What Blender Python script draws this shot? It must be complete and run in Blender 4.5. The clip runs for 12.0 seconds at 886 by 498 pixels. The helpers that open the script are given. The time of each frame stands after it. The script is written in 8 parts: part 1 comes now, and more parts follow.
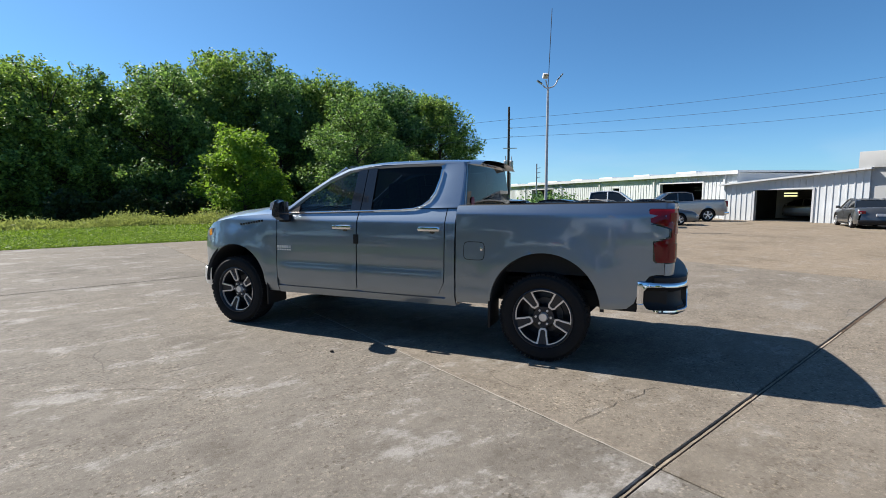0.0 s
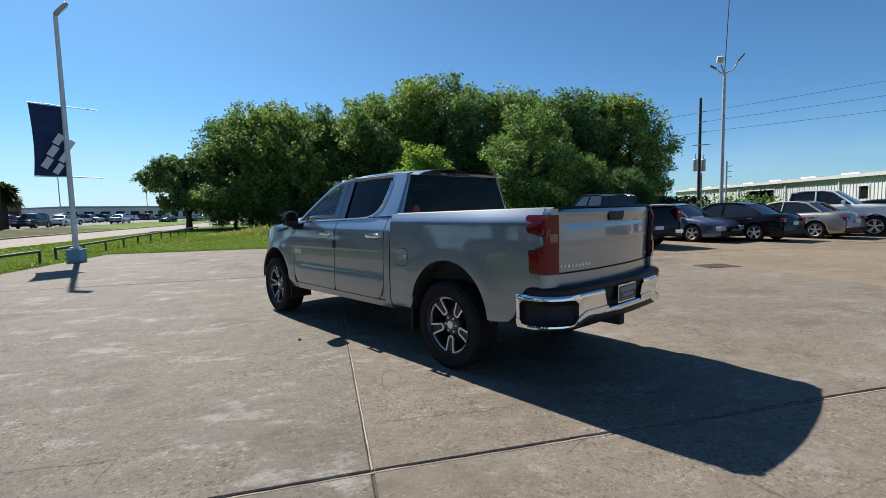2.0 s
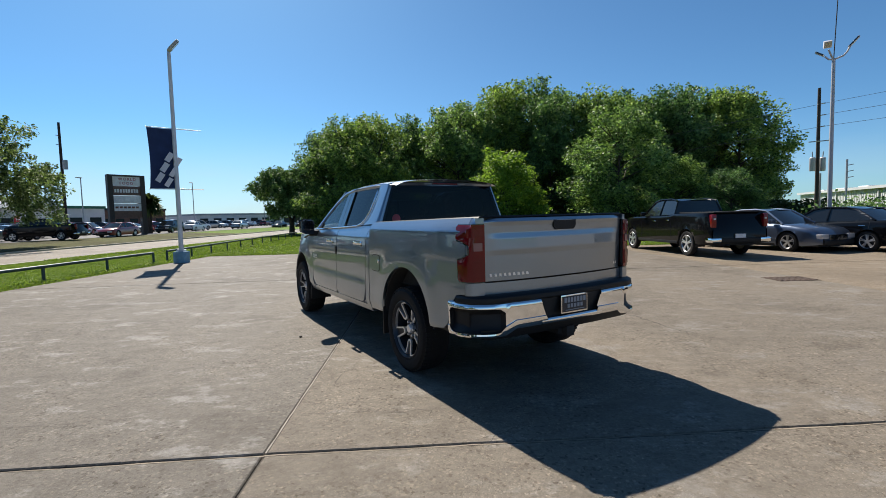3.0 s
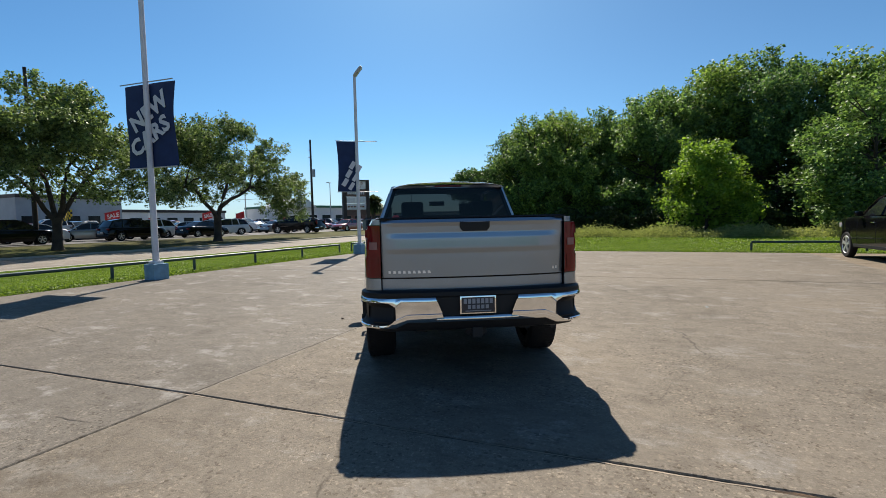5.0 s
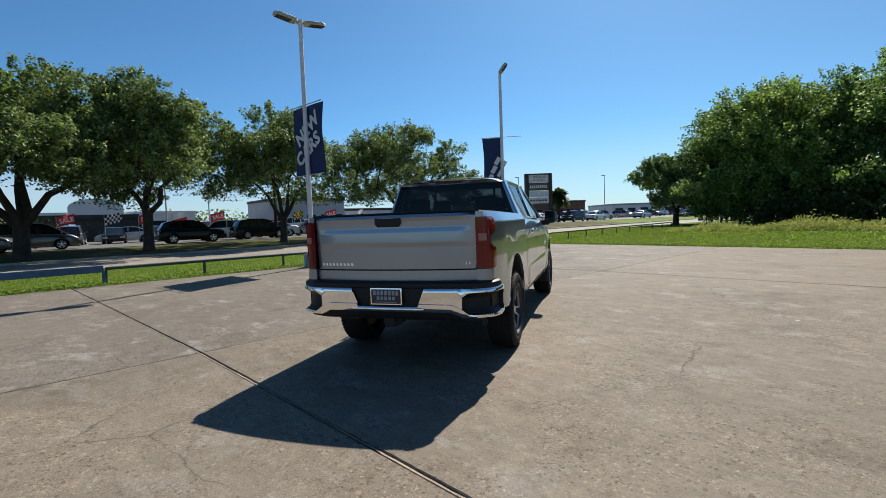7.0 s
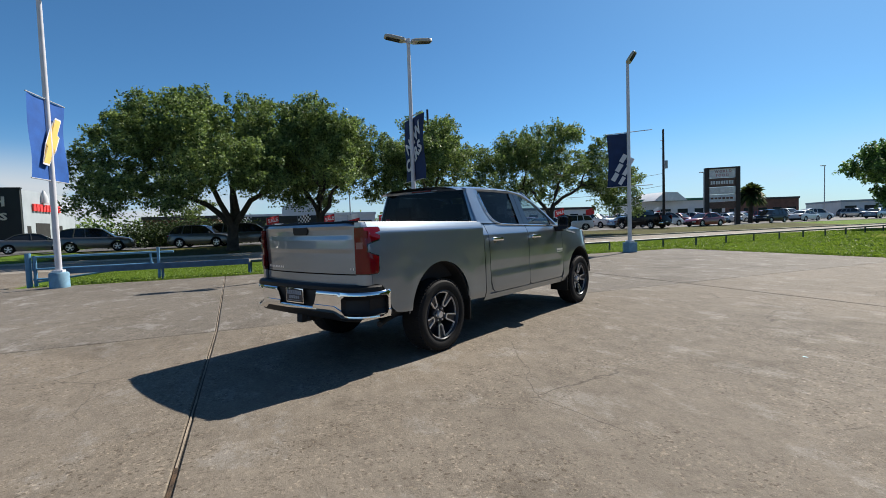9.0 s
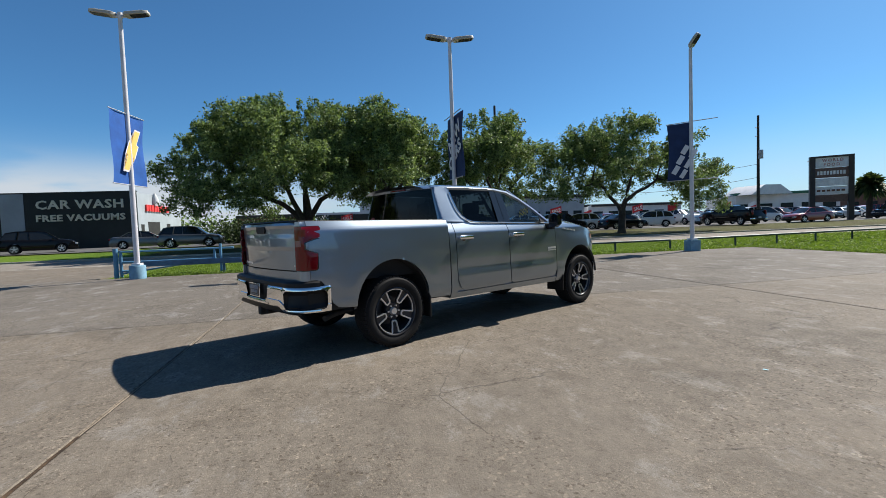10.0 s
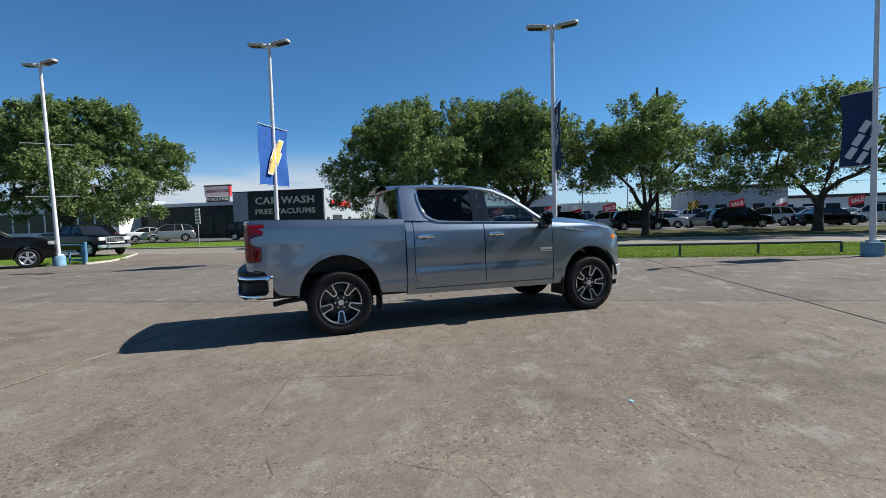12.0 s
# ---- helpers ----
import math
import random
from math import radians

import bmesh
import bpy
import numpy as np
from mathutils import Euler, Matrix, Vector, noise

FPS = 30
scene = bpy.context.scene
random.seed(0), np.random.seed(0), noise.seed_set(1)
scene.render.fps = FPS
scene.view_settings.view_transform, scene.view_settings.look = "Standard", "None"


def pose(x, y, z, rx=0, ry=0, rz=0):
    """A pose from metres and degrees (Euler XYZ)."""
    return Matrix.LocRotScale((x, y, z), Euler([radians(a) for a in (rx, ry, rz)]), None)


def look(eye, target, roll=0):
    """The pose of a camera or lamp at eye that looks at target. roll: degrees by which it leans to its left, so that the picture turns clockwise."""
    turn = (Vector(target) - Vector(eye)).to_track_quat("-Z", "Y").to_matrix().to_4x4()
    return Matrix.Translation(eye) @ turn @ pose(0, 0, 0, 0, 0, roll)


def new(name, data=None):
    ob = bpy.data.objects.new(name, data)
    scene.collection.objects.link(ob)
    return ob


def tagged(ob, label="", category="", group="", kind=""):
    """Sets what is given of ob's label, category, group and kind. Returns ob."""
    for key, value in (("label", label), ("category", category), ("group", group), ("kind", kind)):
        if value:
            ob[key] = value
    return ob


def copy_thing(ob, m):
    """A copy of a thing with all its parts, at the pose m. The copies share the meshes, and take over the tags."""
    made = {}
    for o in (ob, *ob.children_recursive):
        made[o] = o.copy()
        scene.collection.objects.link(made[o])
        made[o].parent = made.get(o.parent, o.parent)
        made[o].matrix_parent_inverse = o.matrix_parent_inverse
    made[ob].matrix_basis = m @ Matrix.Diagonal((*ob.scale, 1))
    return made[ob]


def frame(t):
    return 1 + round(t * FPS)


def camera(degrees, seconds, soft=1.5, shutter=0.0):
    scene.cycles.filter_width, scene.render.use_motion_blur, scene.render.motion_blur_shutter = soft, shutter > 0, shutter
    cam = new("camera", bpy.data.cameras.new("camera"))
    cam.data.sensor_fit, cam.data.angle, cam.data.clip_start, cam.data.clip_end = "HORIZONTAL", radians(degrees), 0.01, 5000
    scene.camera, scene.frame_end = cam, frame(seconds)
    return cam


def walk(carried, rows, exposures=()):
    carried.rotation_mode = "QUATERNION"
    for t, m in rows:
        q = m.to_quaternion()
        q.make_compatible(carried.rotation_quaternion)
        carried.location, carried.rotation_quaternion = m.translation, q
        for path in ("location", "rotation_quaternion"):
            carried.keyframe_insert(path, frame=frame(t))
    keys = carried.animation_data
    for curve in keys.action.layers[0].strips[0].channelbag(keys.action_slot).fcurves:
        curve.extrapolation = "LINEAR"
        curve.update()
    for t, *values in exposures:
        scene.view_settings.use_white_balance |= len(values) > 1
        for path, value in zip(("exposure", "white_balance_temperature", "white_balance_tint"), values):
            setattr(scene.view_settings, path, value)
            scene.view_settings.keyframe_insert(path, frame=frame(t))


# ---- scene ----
cam = camera(86.4, 12.0, 0.6)
PATH = [
    (0, (-0.187, -0.42, 1.506), (0.985, 1.187, 1.296), -0.2),
    (0.5, (0.327, -0.791, 1.479), (1.338, 0.923, 1.274), -0.6),
    (1, (0.946, -1.177, 1.505), (1.753, 0.642, 1.307), -0.9),
    (1.5, (1.511, -1.428, 1.473), (2.129, 0.466, 1.287), -1.0),
    (2, (2.172, -1.712, 1.484), (2.574, 0.24, 1.315), -1.3),
    (2.5, (2.746, -1.871, 1.459), (2.963, 0.112, 1.316), -1.3),
    (3, (3.449, -2.015, 1.483), (3.447, -0.02, 1.348), -1.5),
    (3.2, (3.694, -2.045, 1.488), (3.613, -0.052, 1.348), -1.5),
    (4.8, (5.703, -1.841, 1.455), (4.94, 0.004, 1.333), -1.1),
    (5, (5.965, -1.773, 1.454), (5.115, 0.033, 1.331), -1.2),
    (5.5, (6.486, -1.554, 1.435), (5.448, 0.151, 1.32), -1.4),
    (6, (7.112, -1.263, 1.444), (5.888, 0.315, 1.334), -1.6),
    (6.5, (7.557, -0.905, 1.411), (6.189, 0.549, 1.3), -1.8),
    (7, (8.082, -0.43, 1.407), (6.571, 0.874, 1.282), -2.1),
    (7.2, (8.24, -0.229, 1.382), (6.681, 1.017, 1.257), -2.1),
    (8.8, (9.591, 1.466, 1.416), (7.734, 2.202, 1.316), -1.9),
    (9, (9.691, 1.761, 1.414), (7.809, 2.429, 1.313), -1.9),
    (9.5, (9.895, 2.413, 1.405), (7.965, 2.926, 1.297), -2.1),
    (10, (10.134, 3.151, 1.382), (8.165, 3.486, 1.28), -2.1),
    (10.5, (10.265, 3.821, 1.397), (8.275, 3.994, 1.301), -2.1),
    (11, (10.355, 4.565, 1.378), (8.357, 4.541, 1.291), -2.0),
    (11.5, (10.378, 5.226, 1.405), (8.39, 5.024, 1.309), -1.8),
    (12, (10.249, 5.937, 1.372), (8.292, 5.539, 1.264), -1.6),
]
walk(cam, [(t, look(eye, target, roll)) for t, eye, target, roll in PATH], [(0.0, 1.05, 6400, 10), (0.5, 0.87, 6400, 10), (1.0, 0.83, 6400, 10), (2.0, 0.80, 6500, 10), (3.0, 0.78, 6650, 10), (5.5, 0.79, 6850, 10), (7.0, 0.72, 6750, 10), (9.5, 0.67, 6550, 10), (12.0, 0.67, 6250, 10)])

# ---- light ----
SHADOW = Vector((0.418, -0.884, -1.0)).normalized()
sun = new("sun", bpy.data.lights.new("sun", "SUN"))
sun.matrix_world = look((0, 0, 60), tuple(Vector((0, 0, 60)) + SHADOW * 10))
sun.data.energy, sun.data.angle, sun.data.color = 5.0, radians(0.53), (1.0, 0.94, 0.85)
world = bpy.data.worlds.new("sky")
scene.world = world
world.use_nodes = True
wn = world.node_tree
wn.nodes.clear()
sky = wn.nodes.new("ShaderNodeTexSky")
sky.sky_type, sky.sun_disc = "NISHITA", False
sky.sun_elevation = math.asin(-SHADOW.z)
sky.sun_rotation = math.atan2(-SHADOW.x, -SHADOW.y)
sky.altitude, sky.air_density, sky.dust_density, sky.ozone_density = 0, 0.75, 0.4, 4.0
wb = wn.nodes.new("ShaderNodeBackground")
wb.inputs["Strength"].default_value = 0.067
wo = wn.nodes.new("ShaderNodeOutputWorld")
tone = wn.nodes.new("ShaderNodeMix")
tone.data_type, tone.blend_type = "RGBA", "MULTIPLY"
tone.inputs[0].default_value = 1.0
wn.links.new(sky.outputs[0], tone.inputs[6])
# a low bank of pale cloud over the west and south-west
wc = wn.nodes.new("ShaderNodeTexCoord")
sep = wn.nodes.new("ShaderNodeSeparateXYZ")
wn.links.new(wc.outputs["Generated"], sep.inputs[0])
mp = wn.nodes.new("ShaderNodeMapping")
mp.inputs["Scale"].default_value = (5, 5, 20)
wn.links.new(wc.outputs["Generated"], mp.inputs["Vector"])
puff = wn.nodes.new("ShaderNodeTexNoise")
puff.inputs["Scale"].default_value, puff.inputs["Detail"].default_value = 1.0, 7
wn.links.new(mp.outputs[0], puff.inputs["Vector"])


def span(src, a, b, c, d):
    r = wn.nodes.new("ShaderNodeMapRange")
    r.interpolation_type = "SMOOTHSTEP"
    for k, v in zip((1, 2, 3, 4), (a, b, c, d)):
        r.inputs[k].default_value = v
    wn.links.new(src, r.inputs[0])
    return r.outputs[0]


def times(a, b):
    r = wn.nodes.new("ShaderNodeMath")
    r.operation = "MULTIPLY"
    wn.links.new(a, r.inputs[0])
    wn.links.new(b, r.inputs[1])
    return r.outputs[0]


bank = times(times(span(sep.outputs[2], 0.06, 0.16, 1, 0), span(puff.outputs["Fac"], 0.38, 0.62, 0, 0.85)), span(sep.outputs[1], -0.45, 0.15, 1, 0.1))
# the blue deepens from the east round to the west
deep = wn.nodes.new("ShaderNodeMix")
deep.data_type = "RGBA"
deep.inputs[6].default_value, deep.inputs[7].default_value = (0.585, 1.01, 1.18, 1), (0.60, 0.93, 1.05, 1)
wn.links.new(span(sep.outputs[0], -0.85, 0.2, 0.0, 1.0), deep.inputs[0])
wn.links.new(deep.outputs[2], tone.inputs[7])
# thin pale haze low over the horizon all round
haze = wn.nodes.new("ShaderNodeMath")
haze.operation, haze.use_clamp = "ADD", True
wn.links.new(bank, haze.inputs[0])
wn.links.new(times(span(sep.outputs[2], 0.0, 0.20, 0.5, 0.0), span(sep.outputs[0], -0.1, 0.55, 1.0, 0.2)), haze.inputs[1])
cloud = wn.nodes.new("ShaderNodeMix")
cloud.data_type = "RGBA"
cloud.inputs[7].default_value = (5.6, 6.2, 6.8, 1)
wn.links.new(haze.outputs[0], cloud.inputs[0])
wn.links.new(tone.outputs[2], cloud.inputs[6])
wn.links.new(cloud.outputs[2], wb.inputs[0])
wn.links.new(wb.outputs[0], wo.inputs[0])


# ---- materials ----
def tree_of(name):
    m = bpy.data.materials.new(name)
    m.use_nodes = True
    t = m.node_tree
    t.nodes.clear()
    out = t.nodes.new("ShaderNodeOutputMaterial")
    return m, t, out


def node(t, kind, **values):
    n = t.nodes.new(kind)
    for key, value in values.items():
        if key in n.inputs:
            n.inputs[key].default_value = value
    return n


def noise_of(t, scale, detail=4, rough=0.6, space="Object", stretch=None):
    co = t.nodes.new("ShaderNodeTexCoord")
    src = co.outputs[space]
    if stretch:
        mp = t.nodes.new("ShaderNodeMapping")
        mp.inputs["Scale"].default_value = stretch
        t.links.new(src, mp.inputs["Vector"])
        src = mp.outputs[0]
    n = node(t, "ShaderNodeTexNoise", Scale=scale, Detail=detail, Roughness=rough)
    t.links.new(src, n.inputs["Vector"])
    return n.outputs["Fac"]


def ramp(t, fac, stops):
    r = t.nodes.new("ShaderNodeValToRGB")
    e = r.color_ramp.elements
    while len(e) < len(stops):
        e.new(0.5)
    for k, (p, c) in zip(e, stops):
        k.position, k.color = p, (*c, 1) if len(c) == 3 else c
    t.links.new(fac, r.inputs[0])
    return r.outputs[0]


def mixc(t, fac, a, b, mode="MIX"):
    m = t.nodes.new("ShaderNodeMix")
    m.data_type, m.blend_type = "RGBA", mode
    for sock, v in ((m.inputs[0], fac), (m.inputs[6], a), (m.inputs[7], b)):
        if isinstance(v, (int, float)):
            sock.default_value = v
        elif isinstance(v, tuple):
            sock.default_value = (*v, 1)
        else:
            t.links.new(v, sock)
    return m.outputs[2]


def principled(name, colour, rough=0.5, metal=0.0, coat=0.0, grain=None, bump=0.0, bump_scale=40, vary=0.12, spec=0.5, blotch=1.2):
    """A plain surface whose colour drifts at two scales, with a fine relief."""
    m, t, out = tree_of(name)
    p = node(t, "ShaderNodeBsdfPrincipled", Roughness=rough, Metallic=metal)
    p.inputs["Coat Weight"].default_value = coat
    p.inputs["Coat Roughness"].default_value = 0.03
    p.inputs["Specular IOR Level"].default_value = spec
    if vary:
        dark = tuple(c * (1 - vary) for c in colour)
        lite = tuple(min(1, c * (1 + vary)) for c in colour)
        big = ramp(t, noise_of(t, blotch, 3), [(0.3, dark), (0.7, lite)])
        fine = ramp(t, noise_of(t, grain or 60, 3), [(0.3, (1 - vary * 0.6,) * 3), (0.7, (1, 1, 1))])
        t.links.new(mixc(t, 1.0, big, fine, "MULTIPLY"), p.inputs["Base Color"])
    else:
        p.inputs["Base Color"].default_value = (*colour, 1)
    if bump:
        b = node(t, "ShaderNodeBump", Strength=bump, Distance=0.01)
        t.links.new(noise_of(t, bump_scale, 5), b.inputs["Height"])
        t.links.new(b.outputs[0], p.inputs["Normal"])
    t.links.new(p.outputs[0], out.inputs[0])
    return m


def glass_of(name, tint, gloss=0.02, least=0.05):
    m, t, out = tree_of(name)
    see = node(t, "ShaderNodeBsdfTransparent", Color=(*tint, 1))
    shine = node(t, "ShaderNodeBsdfGlossy", Roughness=gloss)
    w = t.nodes.new("ShaderNodeLayerWeight")
    p5 = t.nodes.new("ShaderNodeMath")
    p5.operation, p5.inputs[1].default_value = "POWER", 5.0
    t.links.new(w.outputs["Facing"], p5.inputs[0])
    f = t.nodes.new("ShaderNodeMath")
    f.operation, f.inputs[1].default_value, f.inputs[2].default_value = "MULTIPLY_ADD", 0.9, least
    t.links.new(p5.outputs[0], f.inputs[0])
    mx = t.nodes.new("ShaderNodeMixShader")
    t.links.new(f.outputs[0], mx.inputs[0])
    t.links.new(see.outputs[0], mx.inputs[1])
    t.links.new(shine.outputs[0], mx.inputs[2])
    t.links.new(mx.outputs[0], out.inputs[0])
    return m


def paint_of(name, colour, metal=0.0, rough=0.3, coat=1.0, ior=1.5):
    """Car paint: clear coat over a base with fine flakes."""
    m, t, out = tree_of(name)
    p = node(t, "ShaderNodeBsdfPrincipled", Roughness=rough, Metallic=metal)
    p.inputs["Coat Weight"].default_value = coat
    p.inputs["Coat Roughness"].default_value = 0.05
    p.inputs["Coat IOR"].default_value = ior
    p.inputs["Specular IOR Level"].default_value = 0.5 * coat
    flake = ramp(t, noise_of(t, 900, 2), [(0.35, tuple(c * 0.9 for c in colour)), (0.65, tuple(min(1, c * 1.1) for c in colour))])
    dust = ramp(t, noise_of(t, 1.6, 5), [(0.35, (0.94, 0.94, 0.94)), (0.7, (1, 1, 1))])
    t.links.new(mixc(t, 1.0, flake, dust, "MULTIPLY"), p.inputs["Base Color"])
    t.links.new(p.outputs[0], out.inputs[0])
    return m


def leaf_of(name, dark, lite, through_light=0.45, drift=False):
    m, t, out = tree_of(name)
    g = t.nodes.new("ShaderNodeNewGeometry")
    big = ramp(t, noise_of(t, 0.45, 3), [(0.3, (0.75, 0.78, 0.75)), (0.7, (1, 1, 1))])
    col = mixc(t, 1.0, ramp(t, g.outputs["Random Per Island"], [(0.0, dark), (1.0, lite)]), big, "MULTIPLY")
    if drift:  # each tree has a tone of its own
        oi = t.nodes.new("ShaderNodeObjectInfo")
        col = mixc(t, 1.0, col, ramp(t, oi.outputs["Random"], [(0.0, (0.58, 0.68, 0.80)), (0.5, (0.95, 0.97, 1.0)), (1.0, (1.25, 1.12, 0.85))]), "MULTIPLY")
    d = node(t, "ShaderNodeBsdfPrincipled", Roughness=0.55)
    d.inputs["Specular IOR Level"].default_value = 0.25
    tr = t.nodes.new("ShaderNodeBsdfTranslucent")
    t.links.new(col, d.inputs["Base Color"])
    t.links.new(mixc(t, 1.0, col, (1.0, 1.0, 0.6), "MULTIPLY"), tr.inputs[0])
    mx = t.nodes.new("ShaderNodeMixShader")
    mx.inputs[0].default_value = through_light
    t.links.new(d.outputs[0], mx.inputs[1])
    t.links.new(tr.outputs[0], mx.inputs[2])
    t.links.new(mx.outputs[0], out.inputs[0])
    return m


def concrete_of(name, base, warm, scuffs=1.25):
    """Old worn slab: broad stains, pale scuffs, exposed grit and hairline cracks."""
    m, t, out = tree_of(name)
    broad = ramp(t, noise_of(t, 0.22, 6, 0.62), [(0.32, tuple(c * 0.83 for c in base)), (0.5, base), (0.68, warm)])
    scuff = ramp(t, noise_of(t, 1.1, 9, 0.78, stretch=(1, 1.5, 1)), [(0.535, (0, 0, 0)), (0.61, (1, 1, 1))])
    c1 = mixc(t, scuff, broad, tuple(min(1, c * k) for c, k in zip(base, (scuffs, scuffs * 1.05, scuffs * 1.12))))
    stain = ramp(t, noise_of(t, 0.55, 6, 0.7), [(0.52, (1, 1, 1)), (0.66, (0.76, 0.75, 0.74))])
    c2 = mixc(t, 1.0, c1, stain, "MULTIPLY")
    mott = ramp(t, noise_of(t, 4.5, 8, 0.78, stretch=(1, 1.25, 1)), [(0.34, (0.80, 0.785, 0.77)), (0.5, (1, 1, 1)), (0.66, (1.16, 1.155, 1.14))])
    c2 = mixc(t, 1.0, c2, mott, "MULTIPLY")
    grit = ramp(t, noise_of(t, 26, 7, 0.95), [(0.39, (0.74, 0.72, 0.70)), (0.47, (0.97, 0.97, 0.97)), (0.54, (1.03, 1.03, 1.03)), (0.63, (1.3, 1.28, 1.24))])
    worn = ramp(t, noise_of(t, 0.8, 5, 0.7), [(0.42, (0.2, 0.2, 0.2)), (0.56, (1, 1, 1))])
    c3 = mixc(t, worn, c2, mixc(t, 1.0, c2, grit, "MULTIPLY"))
    peb = t.nodes.new("ShaderNodeTexVoronoi")
    peb.inputs["Scale"].default_value = 55
    pco = t.nodes.new("ShaderNodeTexCoord")
    t.links.new(pco.outputs["Object"], peb.inputs["Vector"])
    pick = t.nodes.new("ShaderNodeSeparateColor")
    t.links.new(peb.outputs["Color"], pick.inputs[0])
    speck = ramp(t, pick.outputs[0], [(0.0, (0.6, 0.58, 0.55)), (0.06, (0.65, 0.63, 0.6)), (0.09, (1, 1, 1)), (0.92, (1, 1, 1)), (0.94, (1.3, 1.28, 1.24)), (1.0, (1.5, 1.47, 1.42))])
    c3 = mixc(t, worn, c3, mixc(t, 1.0, c3, speck, "MULTIPLY"))
    # small bright and dark stones laid bare where the skin has worn off
    bare = ramp(t, noise_of(t, 0.9, 7, 0.75), [(0.42, (0.12, 0.12, 0.12)), (0.62, (1, 1, 1))])
    for scale, lite, dark in ((150, 1.7, 0.62), (80, 1.25, 0.78)):
        st = t.nodes.new("ShaderNodeTexVoronoi")
        st.inputs["Scale"].default_value = scale
        t.links.new(pco.outputs["Object"], st.inputs["Vector"])
        one = t.nodes.new("ShaderNodeSeparateColor")
        t.links.new(st.outputs["Color"], one.inputs[0])
        tone = ramp(t, one.outputs[1], [(0.0, (dark, dark, dark * 0.96)), (0.07, (dark * 1.2,) * 3), (0.10, (0.96, 0.96, 0.96)), (0.90, (1.02, 1.02, 1.02)), (0.93, (lite * 0.75, lite * 0.74, lite * 0.73)), (1.0, (lite, lite * 0.99, lite * 0.97))])
        c3 = mixc(t, bare, c3, mixc(t, 1.0, c3, tone, "MULTIPLY"))
    co = t.nodes.new("ShaderNodeTexCoord")
    warp = node(t, "ShaderNodeTexNoise", Scale=1.3, Detail=4)
    t.links.new(co.outputs["Object"], warp.inputs["Vector"])
    wv = t.nodes.new("ShaderNodeMix")
    wv.data_type = "VECTOR"
    wv.inputs[0].default_value = 0.28
    t.links.new(co.outputs["Object"], wv.inputs[4])
    t.links.new(warp.outputs["Color"], wv.inputs[5])
    vor = t.nodes.new("ShaderNodeTexVoronoi")
    vor.feature = "DISTANCE_TO_EDGE"
    vor.inputs["Scale"].default_value = 0.55
    t.links.new(wv.outputs[1], vor.inputs["Vector"])
    line = ramp(t, vor.outputs["Distance"], [(0.0, (1, 1, 1)), (0.0035, (0, 0, 0))])
    where = ramp(t, noise_of(t, 0.35, 3), [(0.5, (0, 0, 0)), (0.6, (1, 1, 1))])
    crack = mixc(t, 1.0, line, where, "MULTIPLY")
    c4 = mixc(t, mixc(t, 1.0, crack, (0.75, 0.75, 0.75), "MULTIPLY"), c3, tuple(c * 0.35 for c in base))
    p = node(t, "ShaderNodeBsdfPrincipled", Roughness=0.72)
    p.inputs["Specular IOR Level"].default_value = 0.06
    t.links.new(c4, p.inputs["Base Color"])
    b = node(t, "ShaderNodeBump", Strength=0.45, Distance=0.012)
    t.links.new(noise_of(t, 60, 4, 0.75), b.inputs["Height"])
    t.links.new(b.outputs[0], p.inputs["Normal"])
    t.links.new(ramp(t, noise_of(t, 35, 3), [(0.3, (0.5,) * 3), (0.7, (0.85,) * 3)]), p.inputs["Roughness"])
    t.links.new(p.outputs[0], out.inputs[0])
    return m


def grass_of(name, a, b, c):
    m, t, out = tree_of(name)
    broad = ramp(t, noise_of(t, 0.12, 5, 0.6, "Object"), [(0.3, a), (0.55, b), (0.75, c)])
    fine = ramp(t, noise_of(t, 9, 6, 0.8), [(0.3, (0.45, 0.5, 0.4)), (0.7, (1.15, 1.15, 1.1))])
    p = node(t, "ShaderNodeBsdfPrincipled", Roughness=0.9)
    p.inputs["Specular IOR Level"].default_value = 0.1
    t.links.new(mixc(t, 1.0, broad, fine, "MULTIPLY"), p.inputs["Base Color"])
    bp = node(t, "ShaderNodeBump", Strength=0.8, Distance=0.05)
    t.links.new(noise_of(t, 30, 5, 0.8), bp.inputs["Height"])
    t.links.new(bp.outputs[0], p.inputs["Normal"])
    t.links.new(p.outputs[0], out.inputs[0])
    return m


CONCRETE = concrete_of("worn_concrete", (0.168, 0.146, 0.120), (0.187, 0.160, 0.128))
TAN_CONCRETE = concrete_of("tan_concrete", (0.198, 0.162, 0.122), (0.215, 0.174, 0.128), 1.15)
OLD_CONCRETE = concrete_of("old_grey_concrete", (0.150, 0.135, 0.117), (0.163, 0.145, 0.122), 1.5)
ROADWAY = concrete_of("road_concrete", (0.225, 0.202, 0.175), (0.245, 0.22, 0.19))
KERB = principled("kerb_concrete", (0.38, 0.35, 0.3), 0.8, bump=0.4, bump_scale=30, vary=0.2)
STRIP = principled("joint_mortar", (0.24, 0.195, 0.145), 0.9, bump=0.9, bump_scale=40, vary=0.45, blotch=1.5, grain=30)
PALE_MORTAR = principled("pale_joint_mortar", (0.30, 0.27, 0.23), 0.9, bump=0.5, bump_scale=50, vary=0.25, blotch=2)
DEBRIS = principled("joint_debris", (0.085, 0.05, 0.026), 0.95, bump=1.0, bump_scale=70, vary=0.6, blotch=9, grain=60)
FILLER = principled("joint_filler", (0.05, 0.038, 0.028), 0.85, bump=0.7, bump_scale=50, vary=0.4)
RUST = principled("rusty_grate", (0.09, 0.06, 0.045), 0.8, 0.3, bump=0.3, vary=0.3)
